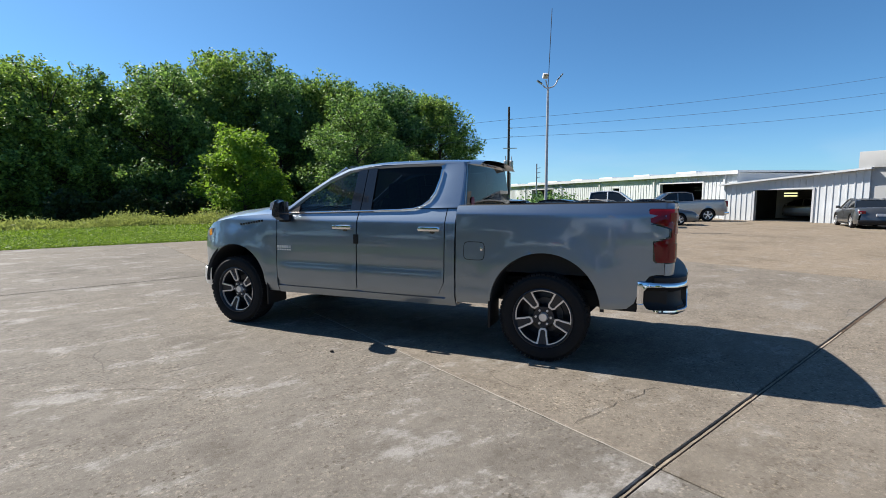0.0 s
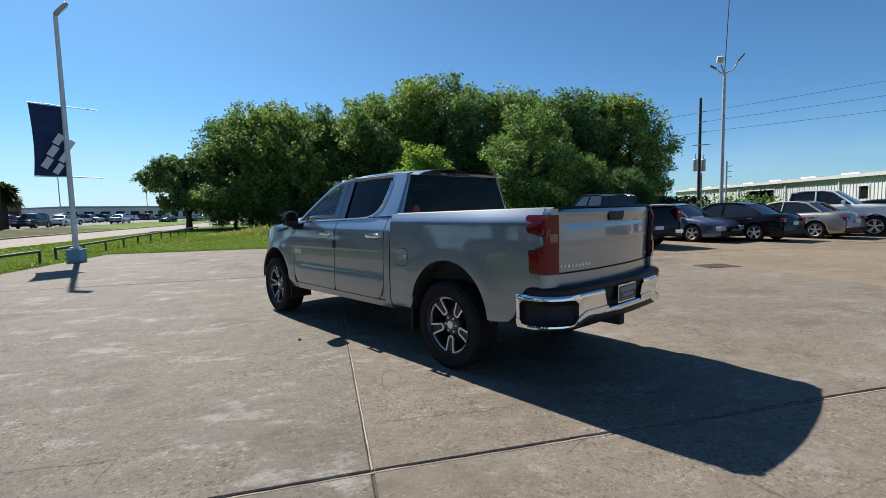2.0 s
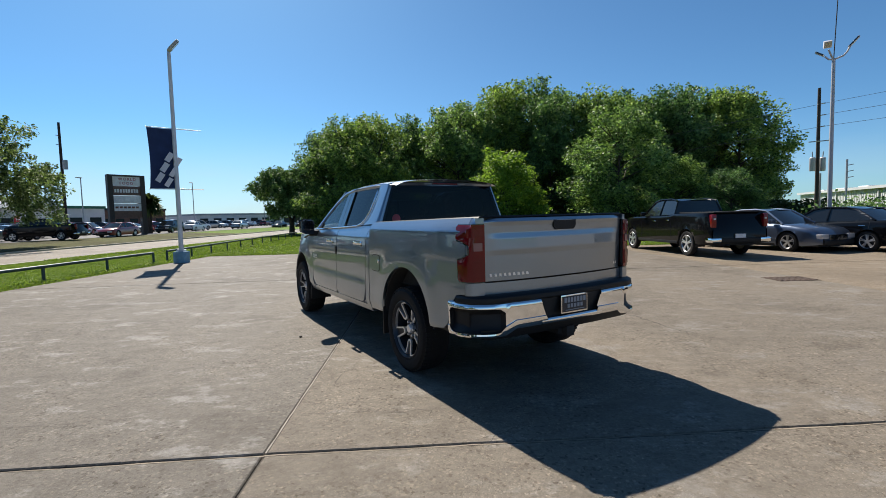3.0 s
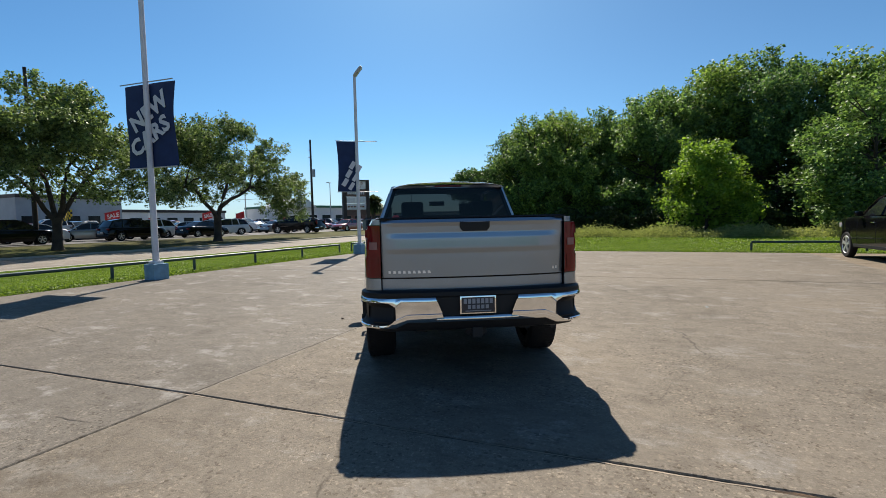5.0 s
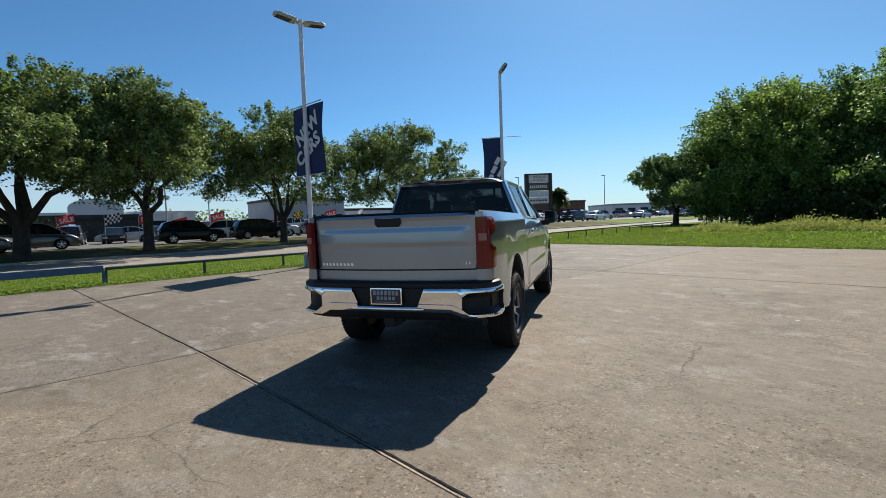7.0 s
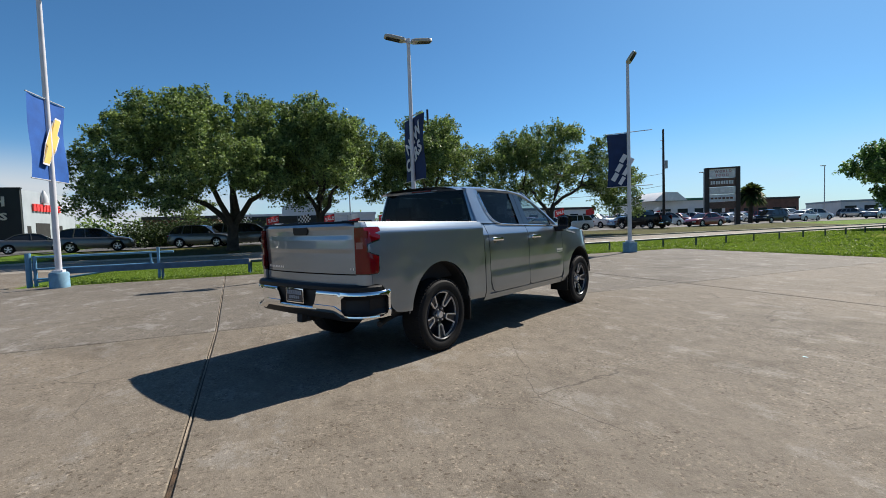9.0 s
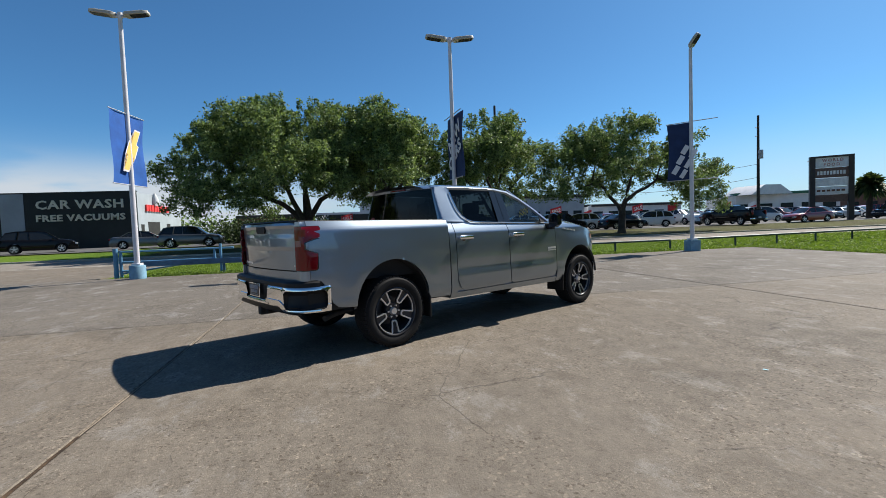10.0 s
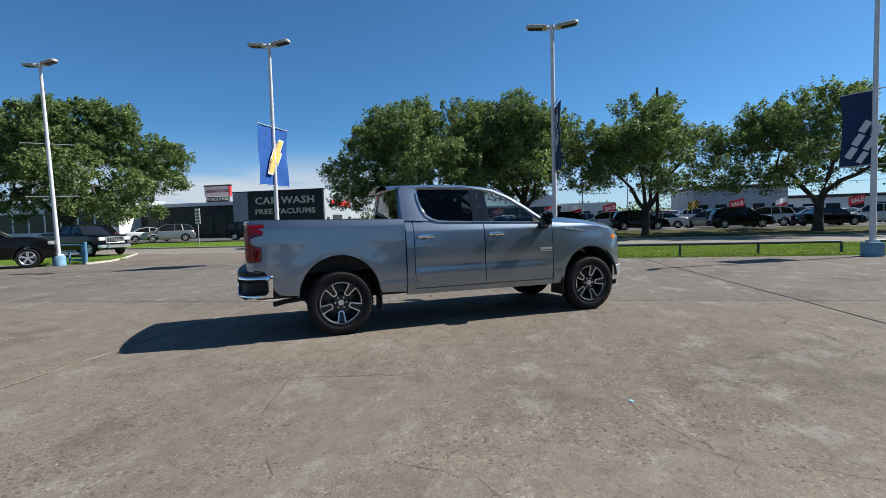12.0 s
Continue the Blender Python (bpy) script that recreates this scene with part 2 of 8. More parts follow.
GRASS = grass_of("mown_grass", (0.085, 0.15, 0.018), (0.125, 0.20, 0.024), (0.155, 0.195, 0.035))
ASPHALT = principled("asphalt", (0.09, 0.088, 0.085), 0.85, bump=0.5, bump_scale=60, vary=0.2, blotch=0.3)
BLADE = leaf_of("grass_blade", (0.13, 0.205, 0.028), (0.225, 0.325, 0.055))
LITTER = grass_of("littered_grass", (0.055, 0.045, 0.022), (0.09, 0.09, 0.028), (0.13, 0.15, 0.035))
WEED = leaf_of("weed_leaf", (0.20, 0.24, 0.09), (0.42, 0.45, 0.19), 0.45)
LEAF = leaf_of("forest_leaf", (0.038, 0.088, 0.030), (0.33, 0.51, 0.16), 0.38, True)
LEAF_BRIGHT = leaf_of("young_leaf", (0.12, 0.23, 0.03), (0.32, 0.48, 0.08), 0.5)
OAK_LEAF = leaf_of("oak_leaf", (0.036, 0.066, 0.026), (0.325, 0.435, 0.165), 0.36)
# Leaf colour set dark to hold the shade under the trees.
SHADED_LEAF = leaf_of("shaded_bush_leaf", (0.018, 0.035, 0.01), (0.06, 0.09, 0.025), 0.2)
PALM_LEAF = leaf_of("palm_frond", (0.03, 0.05, 0.016), (0.11, 0.15, 0.05), 0.25)
BARK = principled("bark", (0.06, 0.049, 0.04), 0.95, bump=0.9, bump_scale=14, vary=0.35, blotch=3)

PAINT = paint_of("silver_grey_paint", (0.228, 0.278, 0.340), 0.92, 0.33, ior=1.68)
BLACK_TRIM = principled("black_trim", (0.014, 0.014, 0.015), 0.5, vary=0.15, spec=0.25)
GLOSS_BLACK = principled("gloss_black", (0.012, 0.012, 0.013), 0.12, coat=0.6, vary=0.1)
UNDER = principled("underbody", (0.02, 0.02, 0.021), 0.8, vary=0.3)
CHROME = principled("chrome", (0.83, 0.83, 0.84), 0.06, 1.0, vary=0.03)
SATIN = principled("satin_chrome", (0.72, 0.73, 0.75), 0.3, 0.85, vary=0.05)
ALLOY = principled("machined_alloy", (0.80, 0.80, 0.82), 0.3, 0.75, vary=0.05)
DARK_ALLOY = principled("dark_painted_alloy", (0.035, 0.037, 0.045), 0.3, 0.4, vary=0.1)
CAST_IRON = principled("brake_iron", (0.10, 0.10, 0.105), 0.45, 0.6, vary=0.15)
RUBBER = principled("tyre_rubber", (0.011, 0.011, 0.012), 0.8, bump=0.25, bump_scale=45, vary=0.2, spec=0.25)
TAIL_RED = principled("red_lens", (0.17, 0.002, 0.006), 0.08, coat=0.35, vary=0.25, grain=30, spec=0.3)
TAIL_DARK = principled("inner_red_lens", (0.16, 0.002, 0.005), 0.15, coat=0.35, vary=0.2, spec=0.3)
LENS = principled("clear_lens", (0.45, 0.44, 0.45), 0.15, coat=1.0, vary=0.1)
def lit_of(name, colour, strength):
    m, t, out = tree_of(name)
    e = node(t, "ShaderNodeEmission", Strength=strength)
    e.inputs["Color"].default_value = (*colour, 1)
    t.links.new(e.outputs[0], out.inputs[0])
    return m


TUBE_LIGHT = lit_of("lit_tube", (0.9, 0.88, 0.42), 0.8)
AMBER = principled("amber_lens", (0.75, 0.22, 0.02), 0.2, coat=1.0, vary=0.1)
GLASS = glass_of("window_glass", (0.62, 0.68, 0.68))
TINT = glass_of("tinted_glass", (0.07, 0.078, 0.083), least=0.02)
CAR_GLASS = principled("dark_car_glass", (0.012, 0.014, 0.016), 0.06, coat=0.25, vary=0.1, spec=0.45)
SHOP_GLASS = principled("dark_shop_glass", (0.012, 0.016, 0.018), 0.25, vary=0.1, spec=0.25)
CABIN = principled("cabin_fabric", (0.03, 0.03, 0.032), 0.8, bump=0.2, vary=0.2)
LINER = principled("grey_headliner", (0.14, 0.135, 0.13), 0.9, vary=0.1)
PLATE_DARK = principled("plate_dark", (0.02, 0.025, 0.04), 0.3, vary=0.1)
BRIGHT = principled("bright_badge", (0.78, 0.78, 0.79), 0.35, 0.6, vary=0.03)
PLATE_PRINT = principled("plate_print", (0.30, 0.32, 0.36), 0.5, vary=0.1)
REVERSE = principled("smoked_reversing_lens", (0.26, 0.12, 0.12), 0.12, coat=0.5, vary=0.1)

BLUE = principled("weathered_blue_paint", (0.10, 0.26, 0.42), 0.6, bump=0.25, bump_scale=25, vary=0.22, blotch=3)
DEEP_BLUE = principled("rail_blue_paint", (0.035, 0.10, 0.19), 0.5, bump=0.15, vary=0.25, blotch=4)
TEAL = principled("dark_teal_rail", (0.02, 0.055, 0.06), 0.5, bump=0.15, vary=0.25, blotch=4)
BASE_BLUE = principled("blue_painted_concrete", (0.17, 0.33, 0.45), 0.75, bump=0.4, bump_scale=30, vary=0.22, blotch=4)
WHITE_POLE = principled("white_painted_steel", (0.62, 0.62, 0.66), 0.45, vary=0.12, blotch=2)
GREY_POLE = principled("pale_grey_steel", (0.42, 0.42, 0.44), 0.5, 0.2, vary=0.15, blotch=2)
LAMP_BODY = principled("lamp_housing", (0.42, 0.40, 0.36), 0.5, vary=0.15)
LAMP_FACE = principled("lamp_face", (0.04, 0.04, 0.045), 0.2, vary=0.1)
NAVY = principled("navy_banner_cloth", (0.012, 0.03, 0.10), 0.85, bump=0.2, bump_scale=60, vary=0.18, blotch=3)
ROYAL = principled("royal_blue_banner_cloth", (0.010, 0.085, 0.34), 0.85, bump=0.2, bump_scale=60, vary=0.15, blotch=3)
LETTER = principled("white_print", (0.62, 0.63, 0.68), 0.8, vary=0.08)
CREAM = principled("cream_sign_letters", (0.66, 0.63, 0.50), 0.6, vary=0.08)
GOLD = principled("gold_print", (0.75, 0.50, 0.13), 0.7, vary=0.1)
WOOD_POLE = principled("creosoted_wood", (0.045, 0.035, 0.03), 0.9, bump=0.6, bump_scale=12, vary=0.3, blotch=3)
METAL_WALL = principled("pale_metal_siding", (0.54, 0.56, 0.57), 0.65, bump=0.05, vary=0.1, blotch=0.6)
METAL_TRIM = principled("white_metal_trim", (0.52, 0.53, 0.54), 0.5, vary=0.06)
ROOF_METAL = principled("pale_metal_roof", (0.6, 0.61, 0.62), 0.45, 0.2, vary=0.1)
SKYLIGHT = principled("white_roof_light", (0.85, 0.86, 0.87), 0.4, vary=0.04)
# The showroom's white stucco with its shade put into the colour.
SHADED_STUCCO = principled("shaded_white_stucco", (0.36, 0.36, 0.355), 0.9, bump=0.2, vary=0.08, blotch=0.5)
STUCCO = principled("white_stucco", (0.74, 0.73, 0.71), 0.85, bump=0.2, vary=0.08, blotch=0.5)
GREY_STUCCO = principled("blue_grey_stucco", (0.34, 0.38, 0.41), 0.85, bump=0.2, vary=0.1, blotch=0.6)
CHARCOAL = principled("charcoal_wall", (0.018, 0.024, 0.024), 0.7, bump=0.2, vary=0.2, blotch=0.8)
# Near-black; in the open bays it stands in for the shade inside.
DARK_IN = principled("shade_dark_interior", (0.02, 0.02, 0.02), 0.9, vary=0.3)
BRICK_RED = principled("red_brick_wall", (0.19, 0.09, 0.065), 0.85, bump=0.4, vary=0.25)
BEIGE = principled("beige_wall", (0.45, 0.38, 0.29), 0.85, bump=0.2, vary=0.12)
GREEN_ROOF = principled("green_awning", (0.03, 0.15, 0.09), 0.6, vary=0.15)
RED = principled("red_cloth", (0.55, 0.03, 0.035), 0.8, vary=0.15)
RED_SIGN = principled("red_sign_letters", (0.75, 0.04, 0.03), 0.4, vary=0.08)
WHITE = principled("white_cloth", (0.75, 0.75, 0.76), 0.8, vary=0.08)
BLACK = principled("black_cloth", (0.02, 0.02, 0.02), 0.8, vary=0.1)
YELLOW = principled("yellow_cloth", (0.72, 0.52, 0.03), 0.8, vary=0.1)
SIGN_FRAME = principled("dark_sign_frame", (0.045, 0.035, 0.033), 0.6, vary=0.2)
SIGN_PALE = principled("pale_sign_face", (0.82, 0.81, 0.81), 0.5, vary=0.15, blotch=2)
SIGN_PINK = principled("faded_pink_sign_face", (0.52, 0.43, 0.44), 0.6, vary=0.2, blotch=2)
FADED_RED = principled("faded_red_letters", (0.50, 0.24, 0.24), 0.6, vary=0.2, blotch=2)
SIGN_BROWN = principled("brown_sign_face", (0.16, 0.09, 0.07), 0.5, vary=0.3, blotch=4)
WIRE = principled("cable", (0.06, 0.065, 0.08), 0.6, vary=0.1)
CAR_PAINTS = {
    "black": paint_of("black_paint", (0.005, 0.005, 0.006), 0.0, 0.12, 0.3, 1.4),
    "white": paint_of("white_paint", (0.72, 0.73, 0.74), 0.0, 0.4),
    "silver": paint_of("silver_paint", (0.33, 0.33, 0.33), 0.7, 0.3),
    "grey": paint_of("grey_paint", (0.10, 0.105, 0.11), 0.6, 0.3),
    "blue": paint_of("slate_blue_paint", (0.09, 0.12, 0.18), 0.6, 0.3),
    "red": paint_of("dark_red_paint", (0.24, 0.010, 0.014), 0.1, 0.3),
    "tan": paint_of("champagne_paint", (0.34, 0.31, 0.27), 0.6, 0.3),
}


# ---- mesh helpers ----
def part(name, bm, material, parent=None, label="", kind="", sharp=38, weld=True):
    """Links a bmesh as one mesh object."""
    if weld:
        bmesh.ops.remove_doubles(bm, verts=bm.verts, dist=0.0004)
        bmesh.ops.recalc_face_normals(bm, faces=bm.faces)
    me = bpy.data.meshes.new(name)
    bm.to_mesh(me)
    bm.free()
    me.materials.append(material)
    me.shade_smooth()
    me.set_sharp_from_angle(angle=radians(sharp))
    ob = new(name, me)
    ob.parent = parent
    if label or kind:
        tagged(ob, label=label, kind=kind)
    return ob


def thing(name, m, label, category, group="", kind=""):
    e = new(name)
    e.empty_display_size = 0.2
    e.matrix_world = m
    return tagged(e, label, category, group, kind)


def box(bm, x0, x1, y0, y1, z0, z1, bevel=0.0, m=None):
    co = [(x, y, z) for x in (x0, x1) for y in (y0, y1) for z in (z0, z1)]
    v = [bm.verts.new(m @ Vector(c) if m else c) for c in co]
    f = [bm.faces.new([v[i] for i in q]) for q in ((0, 1, 3, 2), (4, 6, 7, 5), (0, 4, 5, 1), (2, 3, 7, 6), (0, 2, 6, 4), (1, 5, 7, 3))]
    if bevel:
        e = list({e for q in f for e in q.edges})
        bmesh.ops.bevel(bm, geom=e, offset=bevel, segments=2, affect="EDGES", profile=0.6)
    return bm


def frame_of(d):
    d = Vector(d).normalized()
    a = Vector((0, 0, 1)) if abs(d.z) < 0.95 else Vector((1, 0, 0))
    u = d.cross(a).normalized()
    return u, d.cross(u)


def tube(bm, pts, radii, n=8, caps=True):
    """A round bar through points; radii a number or one for each point."""
    pts = [Vector(p) for p in pts]
    if isinstance(radii, (int, float)):
        radii = [radii] * len(pts)
    rings = []
    for i, p in enumerate(pts):
        d = pts[min(i + 1, len(pts) - 1)] - pts[max(i - 1, 0)]
        u, w = frame_of(d)
        rings.append([bm.verts.new(p + radii[i] * (u * math.cos(2 * math.pi * k / n) + w * math.sin(2 * math.pi * k / n))) for k in range(n)])
    for a, b in zip(rings, rings[1:]):
        for k in range(n):
            bm.faces.new((a[k], a[(k + 1) % n], b[(k + 1) % n], b[k]))
    if caps:
        bm.faces.new(rings[0])
        bm.faces.new(rings[-1])
    return bm


def lathe(bm, profile, n=32, centre=(0, 0, 0), turn=(0, 2 * math.pi)):
    """Turns (radius, x) round an axle along x."""
    full = abs(turn[1] - turn[0] - 2 * math.pi) < 1e-6
    rings = []
    for k in range(n if full else n + 1):
        a = turn[0] + (turn[1] - turn[0]) * k / n
        rings.append([bm.verts.new((centre[0] + x, centre[1] + r * math.cos(a), centre[2] + r * math.sin(a))) for r, x in profile])
    for k in range(n):
        a, b = rings[k], rings[(k + 1) % len(rings)]
        for i in range(len(profile) - 1):
            bm.faces.new((a[i], a[i + 1], b[i + 1], b[i]))
    return bm


def sheet(bm, us, vs, f):
    """A surface f(u, v) over two lists of values."""
    g = [[bm.verts.new(f(u, v)) for v in vs] for u in us]
    for i in range(len(us) - 1):
        for j in range(len(vs) - 1):
            q = [g[i][j], g[i + 1][j], g[i + 1][j + 1], g[i][j + 1]]
            if len({tuple(round(c, 5) for c in w.co) for w in q}) > 2:
                bm.faces.new(q)
    return bm


def prism(bm, pts, f, w0, w1):
    """A flat outline of (u, v), from depth w0 to w1, by the map f(u, v, w)."""
    a = [bm.verts.new(f(u, v, w0)) for u, v in pts]
    if w0 == w1:
        bmesh.ops.triangulate(bm, faces=[bm.faces.new(a)])
        return bm
    b = [bm.verts.new(f(u, v, w1)) for u, v in pts]
    n = len(pts)
    fs = [bm.faces.new(a), bm.faces.new(b[::-1])]
    for i in range(n):
        bm.faces.new((a[i], b[i], b[(i + 1) % n], a[(i + 1) % n]))
    bmesh.ops.triangulate(bm, faces=fs)
    return bm


def loft(bm, rings, caps=True):
    vs = [[bm.verts.new(p) for p in r] for r in rings]
    n = len(vs[0])
    for a, b in zip(vs, vs[1:]):
        for k in range(n):
            bm.faces.new((a[k], a[(k + 1) % n], b[(k + 1) % n], b[k]))
    if caps:
        bm.faces.new(vs[0])
        bm.faces.new(vs[-1][::-1])
    return bm


def steps(a, b, n):
    return [a + (b - a) * i / n for i in range(n + 1)]


def lerp(x, table):
    xs, ys = [p[0] for p in table], [p[1] for p in table]
    return float(np.interp(x, xs, ys))


def text_part(name, words, size, material, parent, m, depth=0.01, space=1.0, bold=0.0):
    """Letters as a mesh, their middle at m, read along its x."""
    c = bpy.data.curves.new(name, "FONT")
    c.body, c.size, c.extrude, c.align_x, c.align_y, c.space_character, c.offset, c.resolution_u = words, size, depth, "CENTER", "CENTER", space, bold, 2
    tmp = new("letters", c)
    bpy.context.view_layer.update()
    me = bpy.data.meshes.new_from_object(tmp.evaluated_get(bpy.context.evaluated_depsgraph_get()))
    bpy.data.objects.remove(tmp)
    me.materials.clear()
    me.materials.append(material)
    ob = new(name, me)
    ob.parent, ob.matrix_basis = parent, m
    return ob


def quads(name, centres, normals, size, material, parent=None, kind="", long=1.25):
    """Many small leaf-shaped faces in one mesh, from arrays."""
    n = len(centres)
    nrm = normals / (np.linalg.norm(normals, axis=1, keepdims=True) + 1e-9)
    a = np.random.normal(size=(n, 3))
    u = np.cross(nrm, a)
    u /= np.linalg.norm(u, axis=1, keepdims=True) + 1e-9
    v = np.cross(nrm, u)
    s = (size * np.random.uniform(0.6, 1.3, n))[:, None]
    co = np.stack([centres - u * s * long * 0.5, centres - v * s * 0.42 + nrm * s * 0.1, centres + u * s * long * 0.5, centres + v * s * 0.42 + nrm * s * 0.1], 1).reshape(-1, 3)
    me = bpy.data.meshes.new(name)
    me.vertices.add(4 * n), me.loops.add(4 * n), me.polygons.add(n)
    me.vertices.foreach_set("co", co.astype(np.float32).ravel())
    me.loops.foreach_set("vertex_index", np.arange(4 * n, dtype=np.int32))
    me.polygons.foreach_set("loop_start", np.arange(0, 4 * n, 4, dtype=np.int32))
    me.update(calc_edges=True)
    me.materials.append(material)
    ob = new(name, me)
    ob.parent = parent
    if kind:
        tagged(ob, kind=kind)
    return ob


# ---- ground ----
def plane_sheet(name, x0, x1, y0, y1, zf, material, label, nx=1, ny=1, kind="structure"):
    bm = sheet(bmesh.new(), steps(x0, x1, nx), steps(y0, y1, ny), lambda x, y: (x, y, zf(x, y)))
    ob = part(name, bm, material)
    return tagged(ob, label, "ground", kind=kind)


def land(x, y):
    """The lie of the grass: a shallow verge, a raised lot over the road."""
    z = -0.03
    if x < -22.0:
        z += 0.33 * min(1, (-22.0 - x) / 7.0)
    return z


def far_steps(edge, inner, n):
    return [-edge, -500, -220] + steps(inner[0], inner[1], n) + [220, 500, edge]


bm = sheet(bmesh.new(), far_steps(2500, (-110, 90), 80), far_steps(2500, (-90, 120), 30), lambda x, y: (x, y, land(x, y) - (0.03 if -8 < x < 60 and -60 < y < 18.5 else 0)))
tagged(part("ground", bm, GRASS), "wide green mown grass ground around the paved lot", "ground", kind="structure")

# The paved lot: panels in a grid that is turned a little against the road.
SLAB_TURN, CROSS_TURN = radians(4.4), radians(2.4)
JOINT = Vector((2.27, 0.90))
GAP, THIN = 0.036, 0.018
EAST, SOUTH, NORTH, WEST = 60.0, -58.0, 19.0, -7.0


def clip_half(poly, n, d):
    """Keeps the side of a convex outline where p . n <= d."""
    out = []
    for p, q in zip(poly, poly[1:] + poly[:1]):
        a, b = p.dot(n) - d, q.dot(n) - d
        if a <= 0:
            out.append(p)
        if a * b < 0:
            out.append(p + (q - p) * (a / (a - b)))
    return out


pavement = tagged(new("pavement"), "worn tan concrete paving of the car lot with dark joints", "pavement", kind="structure")
uu, vv = Vector((math.cos(SLAB_TURN), math.sin(SLAB_TURN))), Vector((-math.sin(CROSS_TURN), math.cos(CROSS_TURN)))
U_LINES = [-18.2, -9.1, 0.0, 9.1, 18.2, 27.3, 36.4, 62.0]
V_LINES = [-66.0, -36.4, -27.3, -18.2, -9.1, 0.0, 9.1, 22.0]
for u0, u1 in zip(U_LINES, U_LINES[1:]):
    for v0, v1 in zip(V_LINES, V_LINES[1:]):
        g, h = GAP / 2 if abs(v0) < 0.1 or abs(v1) < 0.1 else THIN / 2, THIN / 2
        poly = [JOINT + uu * a + vv * b for a, b in ((u0 + h, v0 + g), (u1 - h, v0 + g), (u1 - h, v1 - g), (u0 + h, v1 - g))]
        poly = [Vector((p.x, p.y - 0.0227 * max(0.0, p.x - JOINT.x))) for p in poly]
        for nrm, d in ((Vector((1, 0)), EAST), (Vector((-1, 0)), -WEST), (Vector((0, 1)), NORTH), (Vector((0, -1)), -SOUTH)):
            poly = clip_half(poly, nrm, d) if poly else poly
        if len(poly) < 3:
            continue
        bm = bmesh.new()
        top = [bm.verts.new((p.x, p.y, 0.0)) for p in poly]
        low = [bm.verts.new((p.x, p.y, -0.12)) for p in poly]
        bm.faces.new(top)
        for i in range(len(poly)):
            bm.faces.new((top[i], low[i], low[(i + 1) % len(poly)], top[(i + 1) % len(poly)]))
        bmesh.ops.bevel(bm, geom=[e for e in bm.edges if all(v.co.z > -0.01 for v in e.verts)], offset=0.008, segments=1, affect="EDGES")
        part("concrete_panel", bm, OLD_CONCRETE if u1 < 0.1 else CONCRETE if u1 < 9.2 else TAN_CONCRETE, pavement)
bm = bmesh.new()
box(bm, WEST, EAST, SOUTH, NORTH, -0.3, -0.016)
part("joint_filler", bm, FILLER, pavement)

# Mortar strips: a dark-edged one in the wide joint, a pale one in the cross joint.
def strip(p, q, w, material, seed, z):
    rnd = random.Random(seed)
    bm, rows = bmesh.new(), []
    n = int((q - p).length / 0.11)
    side = Vector((-(q - p).y, (q - p).x)).normalized()
    for i in range(n + 1):
        c = p + (q - p) * (i / n)
        a, b = w * rnd.uniform(0.55, 1.1), w * rnd.uniform(0.55, 1.1)
        h = z - 0.004 * rnd.random()
        rows.append([bm.verts.new((*(c + side * a), h)), bm.verts.new((*(c - side * b), h))])
    for r0, r1 in zip(rows, rows[1:]):
        bm.faces.new((r0[0], r0[1], r1[1], r1[0]))
    part("joint_mortar", bm, material, pavement)


ALONG = Vector((1.0, math.tan(SLAB_TURN) - 0.0227))
TO_DEBRIS = 6.5 - JOINT.x
strip(JOINT, JOINT + ALONG * TO_DEBRIS, 0.0085, STRIP, 3, -0.004)
strip(JOINT + ALONG * TO_DEBRIS, JOINT + ALONG * 13.0, 0.016, DEBRIS, 13, -0.003)
strip(JOINT - uu * 9.2, JOINT, 0.007, STRIP, 4, -0.006)
strip(JOINT + vv * 0.03, JOINT + vv * 9.1, 0.0065, PALE_MORTAR, 5, -0.002)
strip(JOINT - uu * 9.1 + vv * 0.03, JOINT - uu * 9.1 + vv * 9.1, 0.0065, PALE_MORTAR, 6, -0.002)

# Short saw cuts and broken cracks in the panels.
def crack_line(pts, width, seed):
    rnd = random.Random(seed)
    bm = bmesh.new()
    fine = []
    for (x0, y0), (x1, y1) in zip(pts, pts[1:]):
        n = max(2, int(math.hypot(x1 - x0, y1 - y0) / 0.09))
        fine += [Vector((x0 + (x1 - x0) * i / n + rnd.gauss(0, 0.012), y0 + (y1 - y0) * i / n + rnd.gauss(0, 0.012))) for i in range(n)]
    vs = []
    for i, p in enumerate(fine):
        d = (fine[min(i + 1, len(fine) - 1)] - fine[max(i - 1, 0)]).normalized()
        w = width * rnd.uniform(0.3, 1.0) * min(1, (i + 1) / 3, (len(fine) - i) / 3)
        vs.append((bm.verts.new((p.x - d.y * w, p.y + d.x * w, 0.004)), bm.verts.new((p.x + d.y * w, p.y - d.x * w, 0.004))))
    for (a, b), (c, d) in zip(vs, vs[1:]):
        bm.faces.new((a, b, d, c))
    part("crack", bm, FILLER, pavement)


